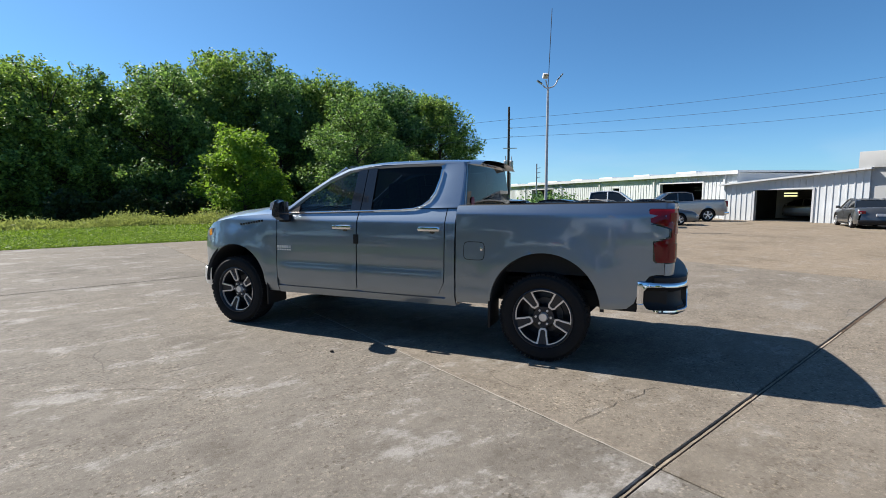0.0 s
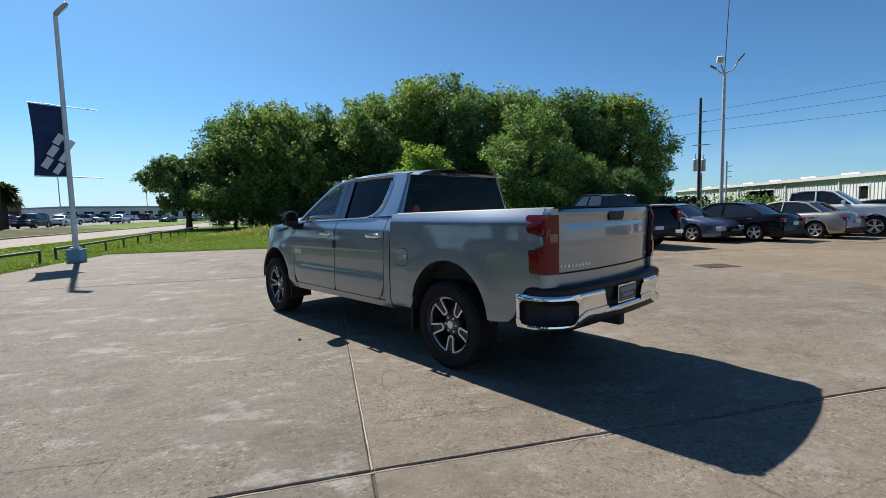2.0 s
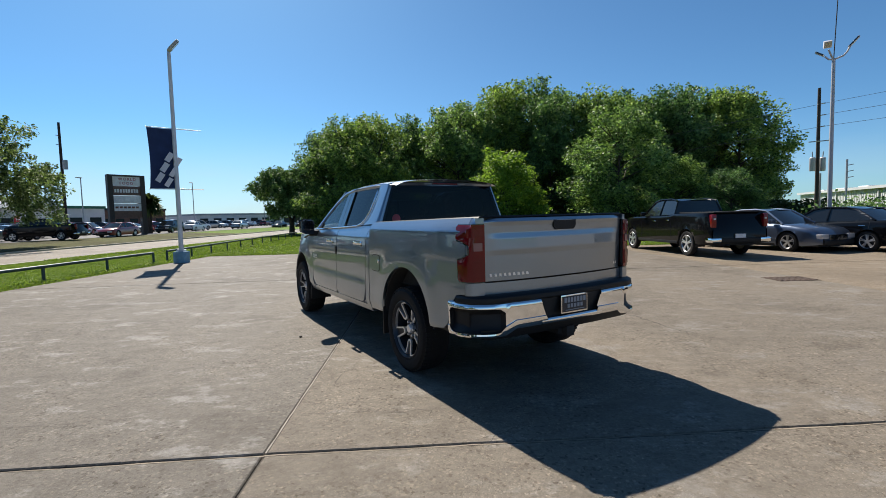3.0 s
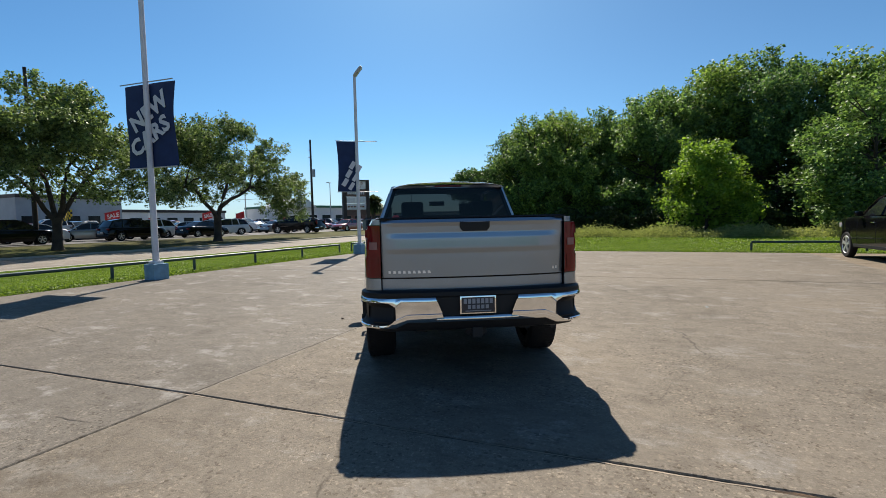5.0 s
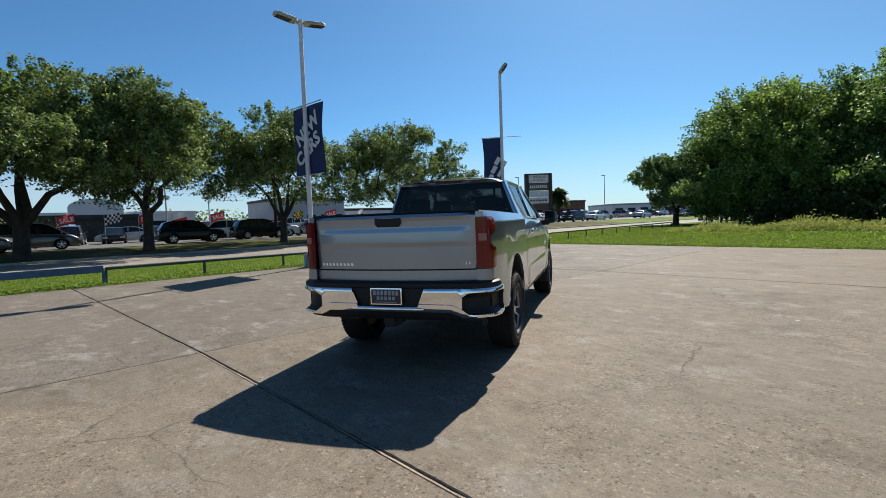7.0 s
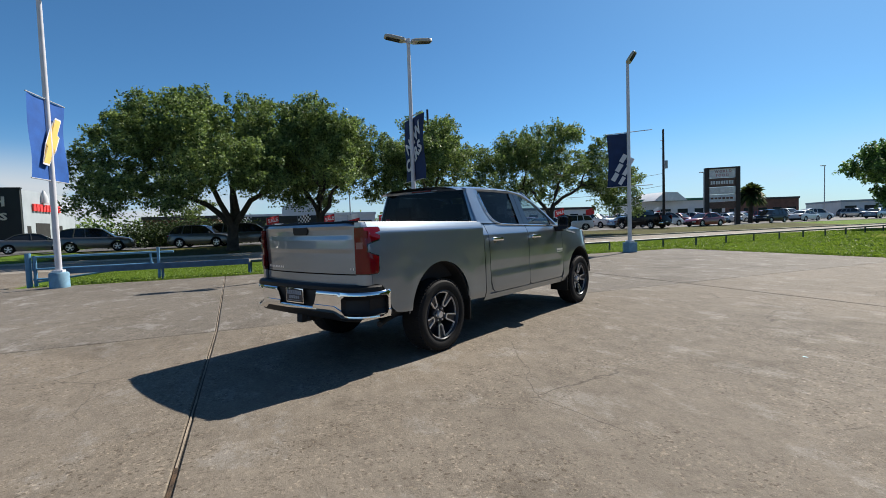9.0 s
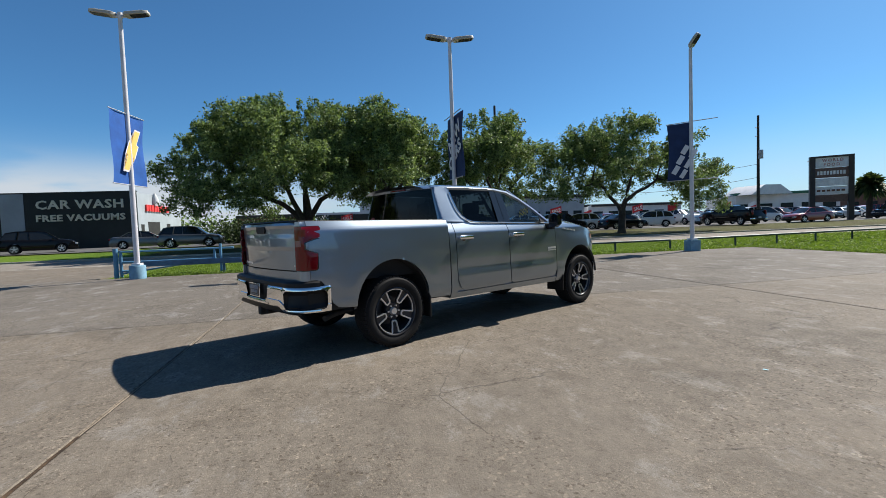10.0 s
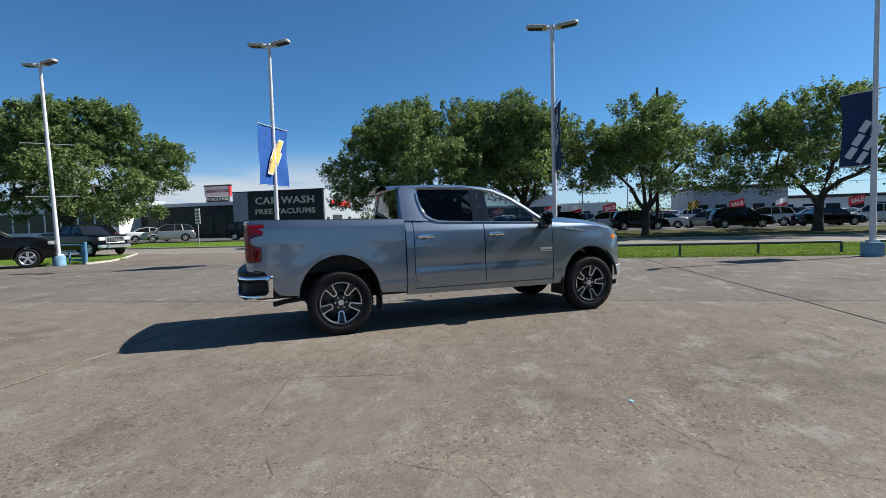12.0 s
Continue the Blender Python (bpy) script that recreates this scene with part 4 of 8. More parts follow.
def wood_tree(name, m, label, H, R, seed, material, low=0.8, per_lobe=2500, leaf=0.165, group="trees of the wood"):
    rnd = np.random.default_rng(seed)
    ob = thing(name, m, label, "tree", group)
    bm = bmesh.new()
    tube(bm, [(0, 0, -0.2), (0.1, 0, H * 0.3), (0, 0.1, H * 0.62), (0.05, 0, H * 0.9)], [0.12, 0.09, 0.06, 0.015], 8)
    part("trunk", bm, BARK, ob)
    lobes = []
    count = int(16 + H * 2.2)
    for k in range(count):
        h = (k + 0.5) / count
        w = R * (0.55 + 0.55 * math.sin(math.pi * min(1, 0.18 + 0.78 * h)))
        a, q = rnd.uniform(0, 2 * math.pi), math.sqrt(rnd.uniform(0.1, 1))
        rr = rnd.uniform(0.75, 1.35) * (1.05 - 0.35 * h)
        lobes.append((math.cos(a) * q * w * (1 - 0.5 * h * h), math.sin(a) * q * w * (1 - 0.5 * h * h), low + h * (H - low - rr * 0.6), rr, 0.95))
    # ragged sprigs that stand out of the crown
    for k in range(34):
        h = rnd.uniform(0.15, 1.0)
        w = R * (0.55 + 0.55 * math.sin(math.pi * min(1, 0.18 + 0.78 * h))) * (1 - 0.5 * h * h)
        a, q = rnd.uniform(0, 2 * math.pi), rnd.uniform(0.85, 1.15)
        lobes.append((math.cos(a) * (q * w + 0.25), math.sin(a) * (q * w + 0.25), low + h * (H - low) - 0.05, rnd.uniform(0.38, 0.7), 0.85))
    bm = bmesh.new()
    for q in lobes[::2]:
        limb(bm, (0, 0, max(0.6, q[2] * 0.75)), q[:3], 0.05, 0.015, rnd, 0.05, 3)
    part("branchwork", bm, BARK, ob, weld=False)
    p, n = crown_points(lobes, per_lobe, 0.34, rnd)
    quads("crown", p, n, leaf, material, ob)
    return ob


kinds = [
    wood_tree("wood_tree", pose(11.4, 51.6, 0) @ Matrix.Diagonal((1.14, 1.14, 1.14, 1)), "tall dense green tree in the wood's edge", 11.9, 3.4, 41, LEAF),
    wood_tree("wood_tree", pose(1.0, 50.3, 0) @ Matrix.Diagonal((1.14, 1.14, 1.14, 1)), "rounded dense green tree in the wood's edge", 9.8, 3.3, 42, LEAF),
    wood_tree("wood_tree", pose(34.2, 49.7, 0) @ Matrix.Diagonal((1.14, 1.14, 1.14, 1)), "leaning green tree at the wood's end", 10.2, 3.2, 43, LEAF),
]
young = wood_tree("young_tree", pose(8.6, 36.6, 0), "bright yellow-green young tree before the wood", 6.2, 2.4, 44, LEAF_BRIGHT, 0.5, 2000, 0.17, "bright saplings")
rnd = random.Random(8)
# x, y, height over the first kind's, which kind
WOOD = [
    (-5.6, 36.2, 0.92, 1), (-3.8, 34.2, 0.97, 1), (-1.4, 33.6, 0.97, 1), (-2.5, 37.5, 0.89, 0), (0.2, 37.0, 0.86, 0), (3.6, 36.6, 0.83, 0),
    (4.6, 33.8, 0.96, 1), (6.2, 37.0, 0.89, 0), (11.6, 34.6, 0.88, 0), (11.0, 38.2, 1.04, 0), (13.8, 35.8, 0.87, 0), (15.2, 33.8, 0.98, 2),
    (17.8, 34.4, 1.00, 1), (18.0, 38.0, 0.94, 0), (20.6, 34.6, 1.07, 1), (22.0, 37.0, 0.94, 0), (26.4, 35.2, 1.03, 2), (25.0, 39.0, 0.94, 0), (-6.4, 39.6, 0.94, 1), (14.5, 39.5, 1.00, 0), (8.0, 40.5, 1.03, 0), (1.8, 41.0, 0.99, 1), (-4.6, 41.0, 1.03, 1), (21.0, 41.5, 1.03, 1), (30.5, 39.5, 0.48, 2), (28.6, 37.4, 0.55, 1),
]
def back_off(x, y):
    """Sets the wood a little further from the lot."""
    return 3 + (x - 3) * 1.35, -1 + (y + 1) * 1.35


for x, y, s, k in WOOD:
    x, y = back_off(x, y)
    s *= 1.045 if x < 3 else 1.13
    copy_thing(kinds[k], pose(x, y, 0, 0, 0, rnd.uniform(0, 360)) @ Matrix.Diagonal((s * rnd.uniform(0.92, 1.1), s, s, 1)))
for x, y, s in ((15.9, 31.8, 0.85), (20.0, 31.8, 0.75), (23.6, 31.2, 0.6)):
    x, y = 3 + (x - 3) * 1.14, -1 + (y + 1) * 1.14
    s *= 1.14
    copy_thing(kinds[1], pose(x, y, 0, 0, 0, rnd.uniform(0, 360)) @ Matrix.Diagonal((s * (1.0 if s > 0.9 else 0.8),) * 3 + (1,)) @ Matrix.Diagonal((1, 1, 0.9 if s > 0.9 else 0.75, 1)))

for ob, grow in ((kinds[0], 1.18), (kinds[2], 1.2)):
    ob.scale = ob.scale * grow

# Undergrowth and tall weeds at the wood's foot.
nr = np.random.default_rng(5)
n = 70000
wx = nr.uniform(-6.5, 36, n)
wy = 34.2 + nr.normal(size=n) * 0.55 + nr.uniform(-1.6, 0.4, n) + 0.4 * np.sin(wx * 0.7)
wz = np.abs(nr.normal(size=n)) * 0.34 * (1 + 0.35 * np.sin(wx * 1.3)) + 0.03
wz *= np.clip(0.3 + (wx + 6.5) * 0.05, 0.3, 0.75)
tagged(quads("tall_weeds", np.stack([wx, wy, wz], 1), np.stack([nr.normal(size=n), nr.normal(size=n) - 0.4, nr.normal(size=n) * 0.35], 1), 0.065, WEED, long=3.0), "strip of tall pale weeds before the wood", "weeds", kind="stuff")
n = 52000
wx = nr.uniform(-3, 38, n)
wy = 40.5 + nr.uniform(-2.0, 5, n)
wz = nr.uniform(0.05, 2.3, n) * (0.6 + 0.4 * np.sin(wx * 0.9) ** 2)
# the wood's shade on the undergrowth is put into its leaf colour
tagged(quads("undergrowth", np.stack([wx, wy, wz], 1), nr.normal(size=(n, 3)) + np.array([0, -0.3, 0.4]), 0.22, SHADED_LEAF), "leafy undergrowth in the wood, leaf colour darkened for shade", "undergrowth", kind="stuff")

# Grass blades where the camera sees the turf nearest.
def turf(name, x0, x1, y0, y1, count, hgt, label, size=0.035):
    gx, gy = nr.uniform(x0, x1, count), nr.uniform(y0, y1, count)
    gz = nr.uniform(0.0, hgt, count) - 0.02
    tagged(quads(name, np.stack([gx, gy, gz], 1), np.stack([nr.normal(size=count), nr.normal(size=count), 0.9 + nr.normal(size=count) * 0.3], 1), size, BLADE, long=2.2), label, "grass", kind="stuff")


turf("verge_grass", -14.5, -7.0, -5.0, 19.0, 150000, 0.026, "short bright green grass of the verge", 0.022)
turf("lawn_grass", -8.0, 32.0, 19.05, 24.0, 90000, 0.05, "short bright green lawn grass")
turf("lawn_grass", -8.0, 34.0, 24.0, 34.0, 80000, 0.05, "short bright green lawn grass before the wood", 0.055)
turf("road_verge_grass", -14.5, -8.2, 19.0, 46.0, 60000, 0.05, "short green grass between the fence and the road", 0.05)
turf("edge_grass", -7.5, -6.95, -4.5, 19.0, 9000, 0.1, "tufts of grass along the slab's edge")
turf("edge_grass", -7.0, 32.0, 18.98, 19.25, 12000, 0.09, "tufts of grass along the slab's north edge")
turf("corner_grass", -10.0, -7.0, -17.5, -14.6, 9000, 0.07, "grass corner beside the driveway")


# ---- the pickup truck ----
# Its own axes: x to its right, y ahead, the rear axle's middle on the ground at the origin.
TRUCK = pose(3.9, 2.99, 0, 0, 0, 31.1)
AXLES = (0.0, 3.745)
ARCH = {0.0: (0.505, 0.51), 3.745: (0.475, 0.50)}
truck = thing("pickup_truck", TRUCK, "silver-grey crew-cab pickup truck with chrome bumpers parked on concrete", "pickup truck")
SIDE = [(0.40, 0.925), (0.47, 0.955), (0.55, 0.982), (0.64, 0.995), (0.715, 0.997), (0.755, 0.990), (0.80, 0.976), (0.86, 0.977), (0.95, 0.980), (1.04, 0.979), (1.12, 0.975), (1.2, 0.967), (1.264, 0.960), (1.278, 0.957), (1.290, 0.951), (1.31, 0.941), (1.335, 0.927), (1.38, 0.901), (1.44, 0.866), (1.5, 0.85)]
BED_SHOULDER = [(1.0, 0.980), (1.2, 0.974), (1.34, 0.964), (1.362, 0.961), (1.378, 0.955), (1.40, 0.944), (1.43, 0.926), (1.48, 0.894)]
LEVELS = sorted({z for z, _ in SIDE} | {0.43, 0.51, 0.60, 0.68, 0.735, 0.775, 0.83, 0.90, 1.0, 1.04, 1.12, 1.16, 1.235, 1.36, 1.41, 1.47} | {z for z, _ in BED_SHOULDER})


def side_x(y, z):
    x = lerp(z, SIDE)
    if 0.6 < z < 1.0:  # the lower crease runs along the doors and fades out at both ends
        f = 0.6 * max(0.0, min(1, (y - 0.93) / 0.1, (3.09 - y) / 0.16))
        plain = lerp(z, [(0.55, 0.982), (0.75, 0.986), (0.9, 0.984), (1.04, 0.979)])
        x = plain + (x - plain) * f
    if y > 3.2:
        x -= 0.035 * min(1, max(0, (z - 0.95) / 0.3)) * min(1, (y - 3.2) / 0.6)
    if y < 0.87 and z > 1.0:  # the bed's shoulder lies higher than the cab's
        x = lerp(z, BED_SHOULDER)
    x *= 1 - 0.055 * max(0, (-0.45 - y) / 0.65) ** 2 - 0.205 * max(0, (y - 3.72) / 0.72) ** 2.2
    for yc in AXLES:
        R, zc = ARCH[yc]
        d = math.hypot((y - yc) * 0.97, z - zc) - R
        if d < 0.24 and z > 0.42:
            f = min(1, (0.24 - d) / 0.20)
            x += 0.009 * f * f * (3 - 2 * f)
    return x


def arch_z(y):
    b = 0.0
    for yc in AXLES:
        R, zc = ARCH[yc]
        if abs(y - yc) < R:
            b = max(b, zc + math.sqrt(R * R - (y - yc) ** 2))
    return b


def columns(y0, y1):
    ys = set(steps(y0, y1, max(2, int((y1 - y0) / 0.055))))
    for yc in AXLES:
        R, _ = ARCH[yc]
        for k in range(-16, 17):
            y = yc + R * math.sin(k / 16 * math.pi / 2) * 0.9999
            if y0 < y < y1:
                ys.add(y)
    return sorted(ys)


def side_panel(name, s, y0, y1, low, high, parent, material=None, shift=0.0):
    """A pressed outer panel; low and high are heights along y."""
    bm = bmesh.new()
    ys = columns(y0, y1)
    g = []
    for y in ys:
        b, t = max(low(y), arch_z(y)), high(y)
        col = []
        for z in LEVELS:
            zz = min(max(z, b), t)
            col.append(bm.verts.new((s * (side_x(y, zz) + shift), y, zz)))
        g.append(col)
    for a, b in zip(g, g[1:]):
        for i in range(len(LEVELS) - 1):
            q = [a[i], b[i], b[i + 1], a[i + 1]]
            if len({tuple(round(c, 4) for c in w.co) for w in q}) > 2:
                bm.faces.new(q)
    bmesh.ops.remove_doubles(bm, verts=bm.verts, dist=0.0005)
    rim = [e for e in bm.edges if e.is_boundary]
    out = bmesh.ops.extrude_edge_only(bm, edges=rim)
    for v in out["geom"]:
        if isinstance(v, bmesh.types.BMVert):
            v.co.x -= s * 0.03
    return part(name, bm, material or PAINT, parent, sharp=50)


BELT = [(0.86, 1.425), (2.0, 1.375), (3.1, 1.345)]
RAIL = [(-1.1, 1.472), (0.86, 1.442)]


def round_low(y0, y1, z, r0, r1):
    """A lower edge with rounded corners at both ends."""
    def f(y):
        b = z
        if y - y0 < r0:
            b = z + r0 - math.sqrt(max(0, r0 * r0 - (r0 - (y - y0)) ** 2))
        if y1 - y < r1:
            b = max(b, z + r1 - math.sqrt(max(0, r1 * r1 - (r1 - (y1 - y)) ** 2)))
        return b
    return f


belt = lambda y: lerp(y, BELT)
SILL = lambda y: 0.43 + 0.012 * (3.2 - y) / 2.2
# The glasshouse leans in: its side plane by height.
lean = lambda z: lerp(z, [(1.34, 0.925), (1.86, 0.715), (1.95, 0.69)])

for s in (-1, 1):
    side_panel("front_fender", s, 3.095, 4.40, lambda y: 0.44 if y < 3.6 else 0.62 + 0.1 * max(0, y - 4.2), lambda y: lerp(y, [(3.09, 1.345), (3.7, 1.312), (4.2, 1.222), (4.4, 1.10)]), truck)
    fd = side_panel("front_door", s, 2.006, 3.085, round_low(2.006, 3.085, 0.525, 0.03, 0.09), belt, truck)
    rd = side_panel("rear_door", s, 0.985, 1.994, round_low(0.985, 1.994, 0.525, 0.16, 0.03), belt, truck)
    side_panel("cab_corner", s, 0.872, 0.975, lambda y: 0.46, belt, truck)
    side_panel("door_sill", s, 0.87, 3.09, lambda y: 0.50, lambda y: 0.72, truck, shift=-0.022)
    side_panel("rocker_panel", s, 0.87, 3.09, SILL, lambda y: 0.512, truck, shift=-0.004)
    side_panel("bed_side", s, -1.0, 0.856, lambda y: lerp(y, [(-1.0, 0.868), (-0.93, 0.866), (-0.865, 0.84), (-0.815, 0.74), (-0.78, 0.62), (-0.745, 0.565), (-0.6, 0.545), (0.86, 0.49)]), lambda y: lerp(y, RAIL), truck)
    # door frames and glass, all in the leaning plane
    P = lambda u, v, w, s=s: (s * (lean(v) + w), u, v)
    fr = bmesh.new()
    outer = [(3.06, 1.352), (2.98, 1.41), (2.72, 1.595), (2.46, 1.755), (2.24, 1.846), (1.98, 1.880), (1.4, 1.895), (1.0, 1.890), (0.86, 1.876), (0.84, 1.80), (0.835, 1.60), (0.84, 1.47), (0.845, 1.425)]
    inner = [(2.93, 1.362), (2.91, 1.376), (2.70, 1.538), (2.45, 1.695), (2.20, 1.802), (1.97, 1.838), (1.5, 1.850), (1.12, 1.848), (1.10, 1.815), (1.105, 1.74), (1.14, 1.57), (1.21, 1.472), (1.36, 1.412)]
    sheet(fr, range(len(outer)), [0, 0.5, 1], lambda i, v, s=s: P(outer[i][0] + (inner[i][0] - outer[i][0]) * v, outer[i][1] + (inner[i][1] - outer[i][1]) * v, 0.004 * math.sin(v * math.pi) - 0.012 * (v == 1), s))
    part("window_frame", fr, PAINT, truck, sharp=30)
    bm = bmesh.new()
    prism(bm, [(2.92, 1.358), (2.69, 1.532), (2.44, 1.69), (2.19, 1.795), (2.10, 1.815), (2.115, 1.372)], P, -0.015, -0.015)
    part("window_pane", bm, GLASS, fd, "clear front door window")
    bm = bmesh.new()
    prism(bm, [(1.86, 1.382), (1.87, 1.838), (1.5, 1.845), (1.12, 1.843), (1.097, 1.812), (1.10, 1.74), (1.135, 1.57), (1.205, 1.468), (1.28, 1.43), (1.37, 1.406), (1.5, 1.394)], P, -0.015, -0.015)
    part("window_pane", bm, TINT, rd, "dark tinted rear door window")
    bm = bmesh.new()
    prism(bm, [(2.115, 1.372), (2.10, 1.82), (1.985, 1.832), (1.99, 1.375)], P, -0.012, 0.003)
    prism(bm, [(1.981, 1.375), (1.975, 1.834), (1.865, 1.84), (1.855, 1.382)], P, -0.012, 0.003)
    part("pillar_cover", bm, GLOSS_BLACK, truck, "black centre pillar cover")
    bm = bmesh.new()
    prism(bm, [(2.98, 1.352), (2.93, 1.362), (2.80, 1.44), (2.80, 1.362)], P, -0.014, 0.003)
    part("mirror_sail", bm, BLACK_TRIM, fd)
    # chrome line under the windows
    bm = bmesh.new()
    line = [(3.0, 1.352), (2.0, 1.382), (1.5, 1.400), (1.35, 1.412), (1.26, 1.440), (1.19, 1.488), (1.135, 1.57), (1.10, 1.72), (1.095, 1.81)]
    tube(bm, [(s * (lean(z) + 0.006), y, z) for y, z in line], 0.009, 8)
    part("belt_moulding", bm, CHROME, truck, "chrome window-line moulding")
    # handles
    for door, y in ((fd, 2.165), (rd, 1.135)):
        bm = bmesh.new()
        hx = side_x(y, 1.203)
        box(bm, s * (hx + 0.018), s * (hx + 0.056), y - 0.12, y + 0.12, 1.186, 1.236, 0.02)
        box(bm, s * (hx - 0.01), s * (hx + 0.03), y - 0.1, y - 0.07, 1.192, 1.22)
        box(bm, s * (hx - 0.01), s * (hx + 0.03), y + 0.085, y + 0.115, 1.192, 1.22)
        part("door_handle", bm, CHROME, door, "chrome door handle")
        # black bulge stands in for the shade in the body-coloured handle hollow
        bm = bmesh.new()
        bmesh.ops.create_uvsphere(bm, u_segments=16, v_segments=8, radius=0.05)
        for v in bm.verts:
            v.co = Vector((s * (hx - 0.004 + v.co.x * 0.2), y - 0.02 + v.co.y * 0.9, 1.182 + v.co.z * 0.7))
        part("handle_cup", bm, GLOSS_BLACK, door)
    # wheel liners
    for yc in AXLES:
        R, zc = ARCH[yc]
        bm = lathe(bmesh.new(), [(R - 0.006, s * 0.50), (R - 0.006, s * 0.955), (R + 0.03, s * 0.962)], 28, (0, yc, zc), (0.0, math.pi))
        part("wheel_liner", bm, UNDER, truck)
        bm = bmesh.new()
        box(bm, s * 0.68, s * 0.985, yc - 0.51 if yc else yc + 0.5, yc - 0.485 if yc else yc + 0.525, 0.27, 0.56, 0.006)
        part("mud_flap", bm, BLACK_TRIM, truck)
    # mirrors
    mir = bmesh.new()
    loft(mir, [[(s * (1.02 + a * 0.185), 2.93 + b * k - 0.05 * a, 1.385 + 0.86 * c * k + 0.01 * a) for b, c in ((0.075, -0.09), (0.06, 0.10), (-0.02, 0.125), (-0.07, 0.115), (-0.075, -0.12), (0.02, -0.125))] for a, k in ((-0.12, 0.7), (0, 1.0), (0.7, 1.0), (1.0, 0.72))])
    mo = part("side_mirror", mir, GLOSS_BLACK, truck, "black folding side mirror")
    cap = bmesh.new()
    loft(cap, [[(s * (1.025 + a * 0.185), 2.945 + b * k - 0.05 * a, 1.407 + 0.86 * c * k + 0.01 * a) for b, c in ((0.078, -0.03), (0.062, 0.085), (0.0, 0.112), (-0.02, 0.112), (0.03, -0.03))] for a, k in ((-0.02, 1.0), (0.7, 1.0), (1.02, 0.74))])
    # the left cap is chrome, the right one gloss black
    part("mirror_cap", cap, CHROME if s < 0 else GLOSS_BLACK, mo, "mirror cap, chrome on the left and black on the right")
    arm = bmesh.new()
    box(arm, s * 0.90, s * 1.07, 2.88, 2.965, 1.255, 1.34, 0.02)
    part("mirror_arm", arm, BLACK_TRIM, mo)
    # badges as plain bars
    for k in range(9):
        y = 3.30 + 0.042 * k
        bm = bmesh.new()
        z = 1.262 - 0.006 * k
        bx = side_x(y, z) + 0.002
        box(bm, s * bx, s * (bx + 0.006), y, y + 0.024, z - 0.012, z + 0.012)
        part("badge_bar", bm, BRIGHT if s > 0 else GLOSS_BLACK, truck)
    for k in range(6):
        y = 2.88 + 0.033 * k
        bx = side_x(y, 0.965)
        bm = bmesh.new()
        box(bm, s * bx, s * (bx + 0.006), y, y + 0.027, 0.955, 0.985)
        box(bm, s * bx, s * (bx + 0.004), y, y + 0.027, 0.928, 0.945)
        part("door_badge_bar", bm, BRIGHT, fd)

# the black shipping pad on the door edge
bm = bmesh.new()
box(bm, -side_x(2.0, 1.08) - 0.008, -side_x(2.0, 1.08) + 0.004, 1.975, 2.035, 1.035, 1.135, 0.004)
part("edge_guard", bm, BLACK_TRIM, truck, "black door-edge pad")

# fuel door
bm = bmesh.new()
ys, zs = steps(0.56, 0.775, 8), steps(0.92, 1.10, 8)
def fuel(u, v):
    du, dv = (u - 0.6675) / 0.1075, (v - 1.01) / 0.09
    k = max(abs(du), abs(dv))
    q = (abs(du) ** 5 + abs(dv) ** 5) ** 0.2
    f = k / q if q > 1e-6 else 1
    y, z = 0.6675 + du * f * 0.1075, 1.01 + dv * f * 0.09
    return (-(side_x(y, z) + 0.0012), y, z)
sheet(bm, ys, zs, fuel)
part("fuel_door_gap", bm, UNDER, truck)
bm = sheet(bmesh.new(), ys, zs, lambda u, v: tuple(c + d for c, d in zip(Vector(fuel(0.6675 + (u - 0.6675) * 0.94, 1.01 + (v - 1.01) * 0.93)), (-0.0018, 0, 0))))
fuel_door = part("fuel_door", bm, PAINT, truck)
bm = bmesh.new()
box(bm, -side_x(0.585, 1.03) - 0.016, -side_x(0.585, 1.03), 0.578, 0.60, 1.015, 1.05, 0.003)
part("fuel_door_catch", bm, CHROME, fuel_door)

# hood, cowl, windscreen, roof
def hood(u, y):
    w = lerp(y, [(3.05, 0.905), (3.7, 0.90), (4.2, 0.83), (4.42, 0.74)])
    z = lerp(y, [(3.05, 1.405), (3.5, 1.392), (4.0, 1.335), (4.3, 1.27), (4.42, 1.20)])
    edge = abs(u) ** 6 * lerp(y, [(3.05, 0.055), (4.42, 0.09)])
    bulge = 0.022 * (math.exp(-((abs(u) - 0.62) / 0.13) ** 2)) * min(1, (4.42 - y) / 0.5)
    return (u * w, y + 0.24 * (1 - u * u) * max(0, (y - 3.6) / 0.82) ** 1.5, z - edge + bulge + 0.02 * (1 - u * u))
part("hood", sheet(bmesh.new(), steps(-1, 1, 28), steps(3.05, 4.42, 18), hood), PAINT, truck)
def screen(u, v):
    w = 0.865 + (0.675 - 0.865) * v
    return (u * w, 3.02 + (2.24 - 3.02) * v + 0.16 * (1 - u * u) * (1 - 0.45 * v), 1.375 + (1.882 - 1.375) * v + 0.03 * (1 - u * u) * v)
part("windscreen", sheet(bmesh.new(), steps(-1, 1, 14), steps(0, 1, 8), screen), GLASS, truck, "clear windscreen")
for s in (-1, 1):
    part("screen_pillar", tube(bmesh.new(), [Vector(screen(s, v)) + Vector((s * 0.012, -0.01, 0.004)) for v in steps(0, 0.94, 6)], 0.022, 8), PAINT, truck)
part("cowl", sheet(bmesh.new(), steps(-1, 1, 12), [0, 1], lambda u, v: (u * 0.87, 3.03 + 0.17 * (1 - u * u) + 0.12 * v * (1 - u * u), 1.382 + 0.012 * v)), BLACK_TRIM, truck)
